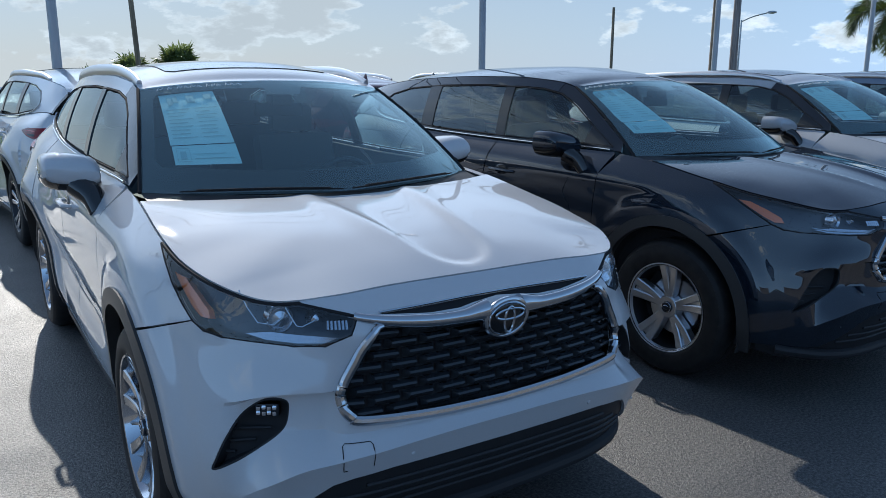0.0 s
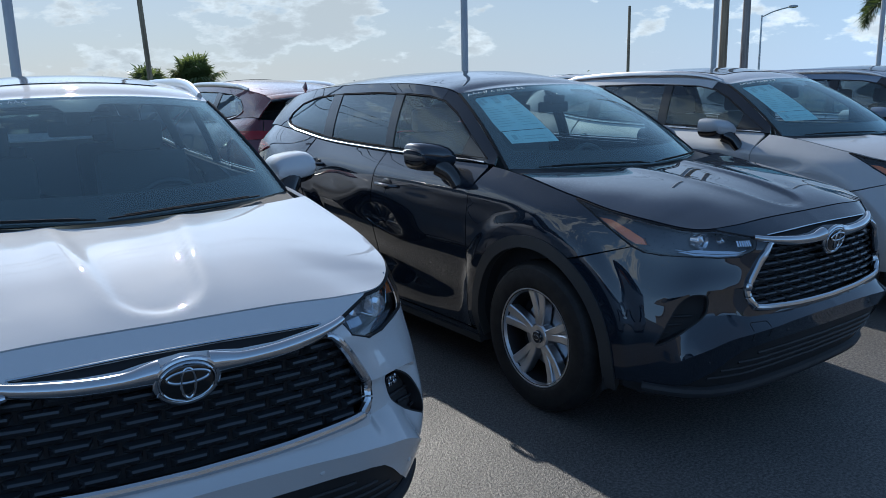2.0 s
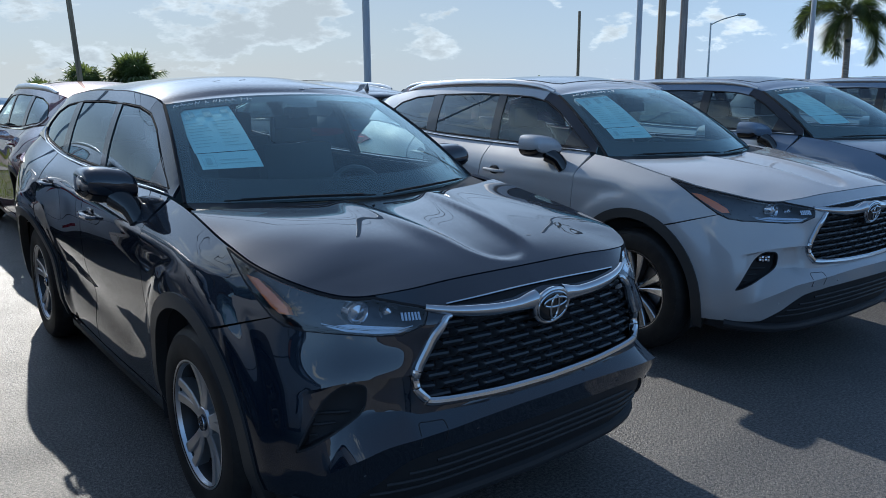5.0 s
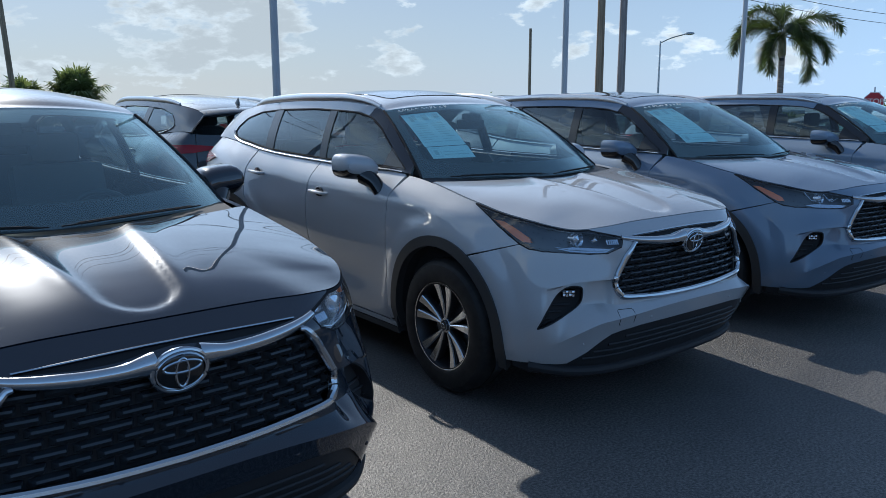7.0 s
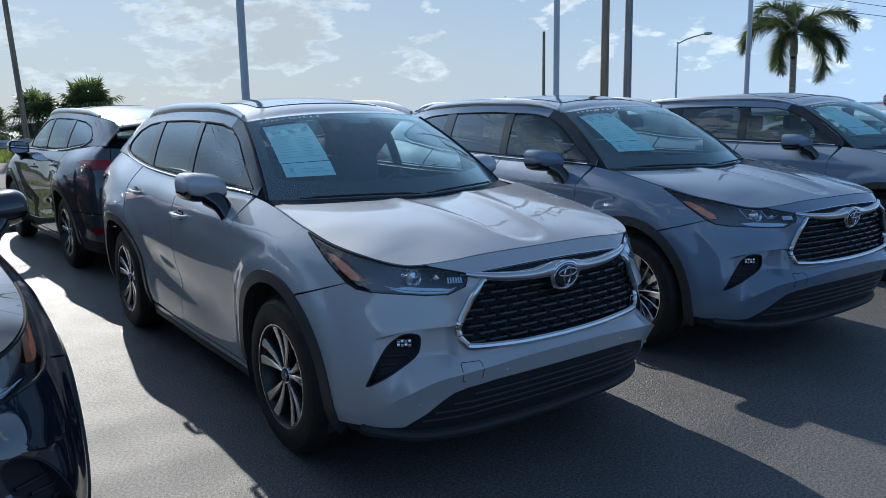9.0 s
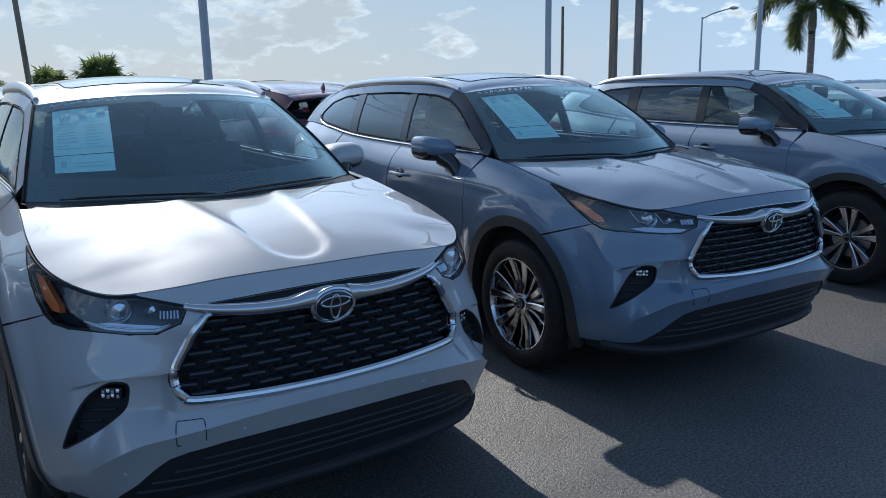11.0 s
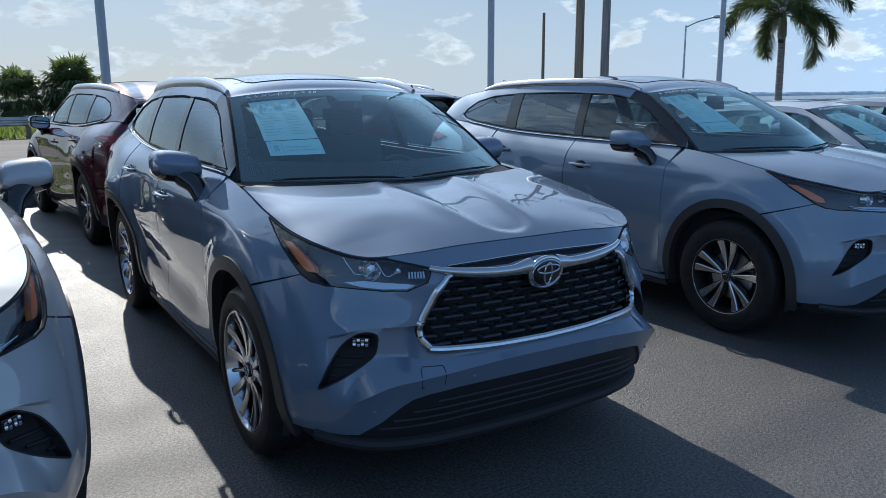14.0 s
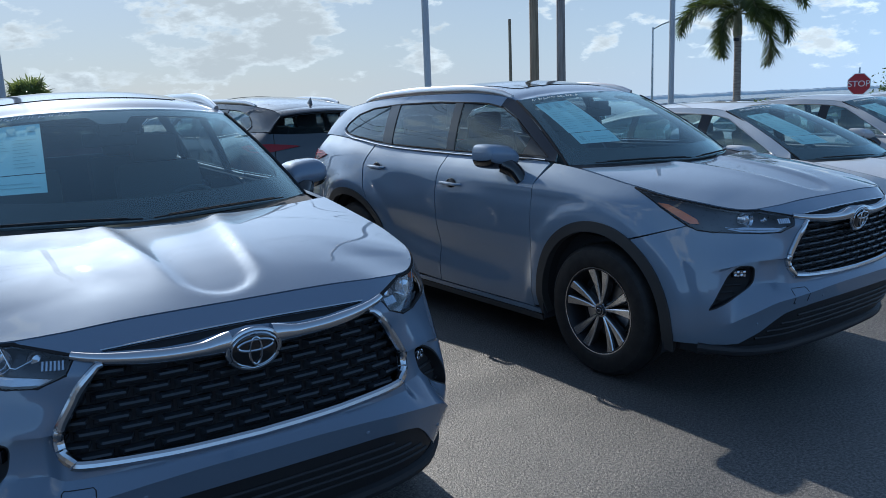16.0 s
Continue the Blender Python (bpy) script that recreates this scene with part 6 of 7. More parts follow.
def add_ground():
    ys = list(np.linspace(-1200, 30, 6)) + list(np.linspace(34, 64, 16)) + [120, 400, 1200, 4000]
    xs = [-4000, -800, -200, -60, -20, 20, 60, 120, 300, 900, 4000]
    v = [(x, y, -0.04 + land(x, y)) for y in ys for x in xs]
    n = len(xs)
    f = [(j * n + i, j * n + i + 1, (j + 1) * n + i + 1, (j + 1) * n + i) for j in range(len(ys) - 1) for i in range(n - 1)]
    tagged(part_mesh("ground", mesh_of("ground", v, f, TURF)), "grassy ground falling to the sea", "ground", kind="structure")
    flat_sheet("parking_lot", -70, 90, -60, 9.45, 0.0, ASPHALT, 4, 4, label="dark grey asphalt parking lot", category="parking lot")
    flat_sheet("sidewalk", -70, 90, 12.3, 13.6, 0.10, CONCRETE, 4, 1, label="pale concrete path on the verge", category="pavement")
    flat_sheet("verge", -70, 90, 9.65, 16.0, 0.075, TURF, 40, 10, lambda x, y: 0.02 * math.sin(x * 1.3) * math.cos(y * 2.1), label="green grass verge", category="lawn")
    flat_sheet("road", -300, 300, 15.6, 27.0, 0.02, ROAD, 4, 4, label="sun-bleached asphalt road", category="road")
    for y in (19.4, 23.2):
        bm = bmesh.new()
        for k in range(-14, 30):
            box(bm, k * 9.0, k * 9.0 + 3.0, y - 0.06, y + 0.06, 0.021, 0.026)
        tagged(part("lane_line", bm, LINE, smooth=False), "white dashed lane line", "road marking", kind="structure")
    flat_sheet("sea", -4000, 4000, 44, 1500, 0.0, WATER, 8, 8, SEA, label="glittering grey sea", category="water")
    # kerb of long precast pieces
    kerb = new("kerb")
    tagged(kerb, "weathered concrete kerb along the lot", "kerb", kind="structure")
    bm = bmesh.new()
    box(bm, -0.996, 0.996, 0, 0.2, -0.05, 0.15, 0.02)
    me = mesh_from(bm, "kerb_piece", CONCRETE)
    for k in range(-12, 26):
        part_mesh("kerb_piece", me, kerb, at=pose(k * 2.0, 9.45, 0))


def add_grass(name, x0, x1, y0, y1, z, n, h, seed):
    rng = np.random.default_rng(seed)
    v, f = [], []
    for _ in range(n):
        x, y = rng.uniform(x0, x1), rng.uniform(y0, y1)
        zz = z(x, y) if callable(z) else z
        a = rng.uniform(0, 6.28)
        hh = h * rng.uniform(0.5, 1.3)
        w = hh * 0.16
        dx, dy = math.cos(a) * w, math.sin(a) * w
        lx, ly = rng.normal(0, hh * 0.35, 2)
        k = len(v)
        v += [(x - dx, y - dy, zz), (x + dx, y + dy, zz), (x + lx, y + ly, zz + hh)]
        f.append((k, k + 1, k + 2))
    tagged(part_mesh(name, mesh_of(name, v, f, GRASS)), "green and straw-coloured grass blades", "grass", kind="stuff")


def add_pole(name, x, y, r, h, material, label, lean=(0, 0), taper=0.85, z0=-0.1, category="pole", base=True):
    ob = new(name)
    ob.matrix_basis = pose(x, y, 0)
    tagged(ob, label, category)
    bm = bmesh.new()
    tube(bm, [(lean[0] * t, lean[1] * t, z0 + (h - z0) * t) for t in np.linspace(0, 1, 9)], [r * (1 - (1 - taper) * t) for t in np.linspace(0, 1, 9)], 16)
    part("shaft", bm, material, ob)
    if base:
        bm = lathe(bmesh.new(), [(0.0, 0.32), (r * 1.5, 0.32), (r * 2.2, 0.28), (r * 2.4, 0.10)], 20)
        bmesh.ops.rotate(bm, matrix=Matrix.Rotation(radians(-90), 3, "Y"), verts=bm.verts)
        part("footing", bm, CONCRETE, ob)
    return ob


def add_utility_pole(x, y, h, label, arms=True, wood=WOOD):
    ob = add_pole("utility_pole", x, y, 0.17, h, wood, label, base=False, taper=0.7)
    if arms:
        for z in (h - 0.5, h - 1.7):
            bm = bmesh.new()
            box(bm, -0.06, 0.06, -1.2, 1.2, z - 0.06, z + 0.06, 0.01)
            part("cross_arm", bm, WOOD, ob)
            for yy in (-1.05, -0.4, 0.4, 1.05):
                bm = lathe(bmesh.new(), [(0.0, 0.24), (0.04, 0.23), (0.065, 0.17), (0.04, 0.15), (0.065, 0.10), (0.03, 0.06), (0.03, 0.0)], 12)
                bmesh.ops.rotate(bm, matrix=Matrix.Rotation(radians(-90), 3, "Y"), verts=bm.verts)
                bmesh.ops.translate(bm, vec=(0, yy, z + 0.06), verts=bm.verts)
                part("insulator", bm, GALV, ob)
        bm = lathe(bmesh.new(), [(0.0, 0.85), (0.20, 0.85), (0.22, 0.8), (0.22, 0.05), (0.20, 0.0), (0.0, 0.0)], 20)
        bmesh.ops.rotate(bm, matrix=Matrix.Rotation(radians(-90), 3, "Y"), verts=bm.verts)
        bmesh.ops.translate(bm, vec=(0.0, -0.42, h - 3.4), verts=bm.verts)
        part("transformer", bm, GALV, ob)
    return ob


def add_wire(a, b, sag, r=0.016):
    bm = bmesh.new()
    a, b = Vector(a), Vector(b)
    tube(bm, [a + (b - a) * t - Vector((0, 0, sag * 4 * t * (1 - t))) for t in np.linspace(0, 1, 25)], r, 5)
    tagged(part("power_line", bm, CABLE), "black overhead cable between poles", "cable", "overhead cables")


def add_street_lamp(x, y, h):
    ob = add_pole("street_lamp", x, y, 0.11, h, GALV, "grey street lamp with a curved arm", base=True, taper=0.6, category="street lamp", z0=-0.6)
    bm = bmesh.new()
    tube(bm, spline([(0, 0, h - 0.15), (0.5, -0.75, h + 0.25), (1.15, -1.7, h + 0.55)], 6), 0.05, 8)
    part("arm", bm, GALV, ob)
    bm = bmesh.new()
    bmesh.ops.create_uvsphere(bm, u_segments=14, v_segments=8, radius=1, matrix=Matrix.Translation((1.32, -1.95, h + 0.58)) @ Matrix.Rotation(radians(-56), 4, "Z") @ Matrix.Diagonal((0.40, 0.16, 0.13, 1)))
    part("lamp_head", bm, LAMP_CASE, ob)


def add_palm(x, y, h, seed, n=11, length=2.3, z0=-0.2):
    """A foxtail palm: ringed trunk, smooth crown shaft, a few arching plumes with leaflets all round the stalk."""
    rng = random.Random(seed)
    ob = new("palm_tree")
    ob.matrix_basis = pose(x, y, 0)
    tagged(ob, "tall foxtail palm with arching bushy fronds", "palm tree")
    bm = bmesh.new()
    zz = np.linspace(z0, h - 0.55, 60)
    lean = lambda z: (0.10 * math.sin(z * 0.35), 0.03 * z)
    tube(bm, [(*lean(z), z) for z in zz], [0.105 + 0.05 * math.exp(-(z - z0) * 1.2) + 0.010 * (k % 2) for k, z in enumerate(zz)], 14)
    part("trunk", bm, BARK, ob)
    top = Vector((*lean(h), h))
    bm = bmesh.new()
    tube(bm, [top + Vector((0, 0, -0.62)), top + Vector((0, 0, -0.5)), top + Vector((0, 0, -0.1)), top + Vector((0, 0, 0.30))], [0.11, 0.145, 0.13, 0.06], 12)
    part("crown_shaft", bm, SHAFT, ob, "smooth tan crown shaft")
    bm = bmesh.new()
    box(bm, -0.32, -0.12, -0.10, 0.0, h - 0.74, h - 0.63, 0.02)
    part("flood_light", bm, BLACK_PLASTIC, ob, "small dark flood light on the trunk")
    for k in range(n):
        az = k * 2.39996 + 0.6 + rng.uniform(-0.15, 0.15)
        up = 1.30 - 1.45 * (k / n) + rng.uniform(-0.1, 0.1)
        ln = length * rng.uniform(0.9, 1.1)
        m = 30
        spine, el, p = [], up, top + Vector((0, 0, 0.15))
        for i in range(m + 1):
            spine.append(p.copy())
            p = p + Vector((math.cos(az) * math.cos(el), math.sin(az) * math.cos(el), math.sin(el))) * (ln / m)
            el -= 0.036 + 0.078 * (i / m)
        side = Vector((-math.sin(az), math.cos(az), 0))
        v, f = [], []
        for i in range(3, m):
            t = i / m
            d = (spine[i + 1] - spine[i]).normalized()
            nrm = side.cross(d).normalized()
            ll = 0.62 * min(1.0, 0.45 + 2.2 * t) * min(1.0, 0.42 + 1.9 * (1 - t))
            for rep in range(17):
                a = rep * 2.39996 + rng.uniform(0, 1.2)
                radial = side * math.cos(a) + nrm * math.sin(a) * 0.8
                q = spine[i] + d * rng.uniform(0, ln / m)
                L = ll * rng.uniform(0.75, 1.1)
                tip = q + radial * L * 0.74 + d * L * rng.uniform(0.5, 0.75) - Vector((0, 0, L * rng.uniform(0.05, 0.40)))
                mid = (q + tip) / 2 + Vector((0, 0, 0.04 * L))
                w = d.cross(radial).normalized() * 0.010 + d * 0.010
                j = len(v)
                v += [q - w * 0.6, q + w * 0.6, mid + w, mid - w, tip]
                f += [(j, j + 1, j + 2, j + 3), (j + 3, j + 2, j + 4)]
        frond = part_mesh("frond", mesh_of("frond", v, f, PALM_LEAF, smooth=False), ob)
        bm = bmesh.new()
        tube(bm, spine, [0.028 * (1 - 0.8 * i / m) for i in range(m + 1)], 6)
        part("stalk", bm, SHAFT, frond)


def add_fan_palm(x, y, z0, h, r, seed, leaves=90):
    """A cabbage palm: short trunk and a round head of fan leaves."""
    rng = random.Random(seed)
    ob = new("cabbage_palm")
    ob.matrix_basis = pose(x, y, 0)
    tagged(ob, "bushy cabbage palm on the shore", "palm tree")
    bm = bmesh.new()
    tube(bm, [(0.05 * math.sin(k), 0, z0 + (h - z0) * k / 9) for k in range(10)], [0.22 - 0.005 * k + 0.02 * (k % 2) for k in range(10)], 12)
    part("trunk", bm, BARK, ob)
    v, f = [], []
    for k in range(leaves):
        az = k * 2.39996
        el = 1.45 - 2.5 * (k / leaves) + rng.uniform(-0.3, 0.3)
        d = Vector((math.cos(az) * math.cos(el), math.sin(az) * math.cos(el), math.sin(el)))
        stem = r * rng.uniform(0.25, 0.62)
        c = Vector((0, 0, h)) + d * stem
        side = Vector((-math.sin(az), math.cos(az), 0))
        up = side.cross(d).normalized()
        j = len(v)
        v += [Vector((0, 0, h)) - side * 0.02, Vector((0, 0, h)) + side * 0.02, c + side * 0.02, c - side * 0.02]
        f.append((j, j + 1, j + 2, j + 3))
        fan = r * rng.uniform(0.40, 0.55)
        for i in range(17):
            a = -1.9 + 3.8 * i / 16
            b = (d * math.cos(a) + side * math.sin(a)).normalized()
            ln = fan * (0.75 + 0.25 * math.cos(a)) * rng.uniform(0.85, 1.1)
            perp = b.cross(up).normalized() * ln * 0.055
            mid = c + b * ln * 0.6
            tip = c + b * ln + Vector((0, 0, -ln * rng.uniform(0.12, 0.5)))
            j = len(v)
            v += [c, mid - perp, tip, mid + perp]
            f.append((j, j + 1, j + 2, j + 3))
    part_mesh("crown", mesh_of("crown", v, f, FAN_LEAF, smooth=False), ob, "dense fan-shaped fronds")


def add_shrub(name, x, y, z0, rx, rz, n, seed, label):
    rng = random.Random(seed)
    ob = new(name)
    ob.matrix_basis = pose(x, y, 0)
    tagged(ob, label, "shrub")
    bm = bmesh.new()
    for k in range(6):
        a = k * 1.05
        tube(bm, [(0, 0, z0), (math.cos(a) * rx * 0.25, math.sin(a) * rx * 0.25, z0 + rz * 0.5), (math.cos(a) * rx * 0.6, math.sin(a) * rx * 0.6, z0 + rz * 1.2)], [0.07, 0.05, 0.02], 6)
    part("stems", bm, BARK, ob)
    v, f = [], []
    blobs = [(rng.gauss(0, rx * 0.42), rng.gauss(0, rx * 0.42), rng.uniform(0.4, 1.75)) for _ in range(14)]
    for _ in range(n):
        b = rng.choice(blobs)
        s = rx * 0.30
        p = Vector((b[0] + rng.gauss(0, s), b[1] + rng.gauss(0, s), z0 + rz * b[2] + rng.gauss(0, s * 0.8)))
        if p.z < z0:
            continue
        a = Vector((rng.gauss(0, 1), rng.gauss(0, 1), rng.gauss(0, 1))).normalized()
        c = a.cross(Vector((rng.gauss(0, 1), rng.gauss(0, 1), rng.gauss(0, 1)))).normalized()
        L = rng.uniform(0.07, 0.15) * max(1.0, rx / 2.0)
        j = len(v)
        v += [p - a * L, p + c * L * 0.4, p + a * L, p - c * L * 0.4]
        f.append((j, j + 1, j + 2, j + 3))
    part_mesh("leaves", mesh_of("leaves", v, f, BUSH_LEAF, smooth=False), ob)


def add_guard_rail(y, x0, x1):
    ob = new("guard_rail")
    tagged(ob, "galvanised steel guard rail on posts beside the road", "guard rail")
    prof = [(0.0, 0.42), (-0.05, 0.47), (-0.05, 0.52), (0.0, 0.56), (-0.0, 0.60), (-0.05, 0.64), (-0.05, 0.69), (0.0, 0.74)]
    n = int((x1 - x0) / 4)
    for k in range(n):
        v = [(x0 + 4 * k + 4.06 * e, y + a - 0.004 * (k % 2), z) for e in (0, 1) for a, z in prof]
        m = len(prof)
        f = [(i, i + 1, m + i + 1, m + i) for i in range(m - 1)]
        part_mesh("rail", mesh_of("rail", v, f, GALV, smooth=False), ob)
    bm = bmesh.new()
    box(bm, -0.08, 0.08, 0.0, 0.16, -0.2, 0.76, 0.01)
    me = mesh_from(bm, "post", WOOD)
    for k in range(2 * n):
        part_mesh("post", me, ob, at=pose(x0 + 2 * k, y, 0))


def add_stop_sign(x, y, zc):
    ob = new("stop_sign")
    ob.matrix_basis = pose(x, y, 0, 0, 0, -58)
    tagged(ob, "red octagonal stop sign on a steel post", "road sign")
    bm = bmesh.new()
    box(bm, -0.03, 0.03, 0.0, 0.05, -0.3, zc + 0.62, 0.006)
    part("post", bm, GALV, ob)
    def octagon(r, y0, y1):
        bm = bmesh.new()
        a = [bm.verts.new((r * math.cos(radians(22.5 + 45 * k)), y0, zc + r * math.sin(radians(22.5 + 45 * k)))) for k in range(8)]
        b = [bm.verts.new((v.co.x, y1, v.co.z)) for v in a]
        bm.faces.new(a); bm.faces.new(b[::-1])
        for k in range(8):
            bm.faces.new((a[k], a[(k + 1) % 8], b[(k + 1) % 8], b[k]))
        return bm
    part("border", octagon(0.43, -0.012, -0.004), SIGN_WHITE, ob, smooth=False)
    part("face", octagon(0.405, -0.018, -0.010), SIGN_RED, ob, smooth=False)
    cu = bpy.data.curves.new("word", "FONT")
    cu.body, cu.size, cu.align_x, cu.align_y, cu.extrude = "STOP", 0.32, "CENTER", "CENTER", 0.003
    tmp = bpy.data.objects.new("word", cu)
    scene.collection.objects.link(tmp)
    me = bpy.data.meshes.new_from_object(tmp.evaluated_get(bpy.context.evaluated_depsgraph_get()))
    bpy.data.objects.remove(tmp)
    me.materials.clear()
    me.materials.append(SIGN_WHITE)
    part_mesh("word", me, ob, at=pose(0, -0.022, zc, 90, 0, 0))


def add_far_shore():
    rng = np.random.default_rng(5)
    xs = np.arange(-1600, 3600, 12.0)
    hgt = 7 + 5 * np.convolve(rng.random(len(xs) + 8), np.ones(9) / 9, "valid")[: len(xs)] + 3.0 * rng.random(len(xs))
    y = 1380
    v, f = [], []
    for x, h in zip(xs, hgt):
        z = SEA(x, y)
        v += [(x, y, z - 2), (x, y + 3, z + h * 0.6), (x, y + 12, z + h), (x, y + 60, z - 2)]
    for i in range(len(xs) - 1):
        for k in range(3):
            f.append((4 * i + k, 4 * i + 4 + k, 4 * i + 5 + k, 4 * i + 1 + k))
    tagged(part_mesh("far_shore", mesh_of("far_shore", v, f, SHORE)), "wooded far shore across the water, haze painted into its colour", "shore", kind="structure")


def add_marker_post(x, y, h):
    ob = new("wooden_post")
    ob.matrix_basis = pose(x, y, 0)
    tagged(ob, "weathered wooden post on the verge", "post")
    bm = bmesh.new()
    box(bm, -0.06, 0.06, -0.06, 0.06, -0.1, h, 0.012)
    part("timber", bm, WOOD, ob)


def add_reflection_wall():
    """A plain long wall behind the camera, unseen, added to darken reflections in the cars."""
    bm = bmesh.new()
    box(bm, -70, 90, -27.0, -26.6, -0.1, 5.2)
    box(bm, -70.2, 90.2, -27.1, -26.2, 5.2, 5.6)
    tagged(part("wall_south", bm, UNSEEN_WALL, smooth=False), "unseen grey wall added behind the lot for reflections", "wall", kind="structure")


add_ground()
add_reflection_wall()
add_far_shore()
add_guard_rail(27.6, -24, 64)
for px, py in ((-1.75, 10.9), (6.6, 10.7), (14.4, 10.3), (22.1, 9.9)):
    add_pole("light_pole", px, py, 0.075, 9.0, POLE_PAINT, "slim grey painted steel light pole", taper=0.9)
add_pole("wooden_pole", 8.9, 43.2, 0.15, 13.0, WOOD, "tall weathered wooden pole by the water", lean=(-0.6, 0), taper=0.8, base=False, z0=-0.8)
add_pole("wooden_pole", 45.1, 40.8, 0.13, 7.1, WOOD, "short weathered wooden pole by the water", taper=0.8, base=False, z0=-0.8)
add_utility_pole(24.1, 17.0, 11.0, "brown wooden utility pole with cross arms")
add_utility_pole(25.22, 16.8, 10.0, "grey wooden utility pole beside its twin", arms=False, wood=GREY_WOOD)
add_utility_pole(-18.0, 17.0, 11.0, "brown wooden utility pole with cross arms")
add_utility_pole(66.0, 17.6, 11.0, "brown wooden utility pole with cross arms")
for yy, zz in ((16.0, 10.6), (17.4, 10.6), (18.05, 10.6), (16.8, 6.7), (17.1, 7.3)):
    add_wire((-18, yy, zz), (24.1, yy, zz), 0.6)
    add_wire((24.1, yy, zz), (66, yy + 0.6, zz), 0.6)
add_street_lamp(57.5, 37.4, 6.5)
add_palm(27.65, 11.4, 3.75, 3)
for px, py, hh, rr, sd, nl in ((15.3, 56.0, 1.55, 2.8, 1, 200), (12.0, 56.0, 1.1, 2.4, 2, 130), (9.2, 56.6, 0.5, 2.0, 3, 90)):
    add_fan_palm(px, py, land(px, py) - 0.2, hh, rr, sd, nl)
for px, py, rx, rz, n, sd in ((11.6, 54.6, 1.5, 0.8, 3200, 1), (9.0, 53.6, 1.9, 0.8, 3400, 3), (18.0, 56.0, 0.55, 1.55, 500, 8), (42.5, 11.8, 1.8, 1.05, 2600, 4), (45.5, 12.0, 1.6, 0.9, 2000, 5), (33.0, 13.6, 0.45, 0.5, 500, 6), (45.0, 45.0, 1.6, 0.8, 1200, 7)):
    add_shrub("shrub", px, py, land(px, py), rx, rz, n, sd, "leafy green coastal shrub")
add_stop_sign(35.8, 11.3, 1.53)
add_marker_post(2.0, 10.2, 0.95)
add_grass("verge_grass", -12, 40, 9.7, 12.25, 0.075, 26000, 0.06, 1)
add_grass("verge_grass", -12, 40, 13.65, 15.6, 0.075, 14000, 0.06, 2)
add_grass("roadside_grass", -20, 60, 27.0, 44, lambda x, y: land(x, y) - 0.03, 30000, 0.35, 3)

# ---- the cars ----
white_suv = build_suv("suv", -2.799, 0.101, -4.32, PAINT["white"], "pearl white SUV with chrome wheels, parked nose out", "ten", True, True, None, 1)
black_suv = build_suv("suv", 0.0, 0.0, 0.04, PAINT["black"], "glossy black SUV with silver wheels, parked nose out", "five", False, False, None, 2, rails=False)
silver_suv = build_suv("suv", 2.880, 0.206, -2.54, PAINT["silver"], "silver SUV with two-tone wheels, parked nose out", "pairs", False, True, None, 3)


def repaint(car, m):
    for o in car.children_recursive:
        if o.name.split(".")[0] in PAINTED:
            o.material_slots[0].link = "OBJECT"
            o.material_slots[0].material = m


def another(src, x, y, yaw, m, label):
    c = copy_thing(src, pose(x, y, 0, 0, 0, yaw))
    repaint(c, m)
    return tagged(c, label)


blue_suv = another(white_suv, 5.443, 0.130, -4.89, PAINT["blue"], "slate blue SUV with chrome wheels, parked nose out")
slate_suv = another(silver_suv, 8.694, -0.087, -2.66, PAINT["slate"], "blue-grey SUV with two-tone wheels, parked nose out")
for k, (rx, m, lab) in enumerate(((-2.30, "plain_white", "white SUV parked tail to tail with the front row"), (0.42, "maroon", "dark red SUV with black mirrors, seen from behind"),
                                  (3.23, "gunmetal", "dark blue-grey SUV with black mirrors, seen from behind"), (6.04, "maroon", "dark red SUV on two-tone wheels, seen from behind"),
                                  (8.95, "gunmetal", "dark grey SUV with a shade-darkened spoiler edge, seen from behind"))):
    c = another(silver_suv, rx, 8.8, 180, PAINT[m], lab)
    for o in c.children_recursive:
        if o.name.split(".")[0] == "door_mirror":
            o.material_slots[0].material = PAINT["black"]
    for o in list(c.children_recursive):
        if o.name.split(".")[0] == "grille_tile":
            bpy.data.objects.remove(o)
# each sheet by its upper and its lower edge: from x to x, and how far up the windscreen
for k, (c, upper, lower) in enumerate(((white_suv, (-0.545, -0.320, 0.91), (-0.612, -0.378, 0.22)), (black_suv, (-0.590, -0.355, 0.91), (-0.640, -0.415, 0.28)),
                                       (silver_suv, (-0.545, -0.305, 0.90), (-0.625, -0.398, 0.24)), (blue_suv, (-0.530, -0.290, 0.90), (-0.588, -0.348, 0.25)),
                                       (slate_suv, (-0.540, -0.315, 0.90), (-0.590, -0.365, 0.26)))):
    add_price_sheet(SUV, c, (upper, lower), k)


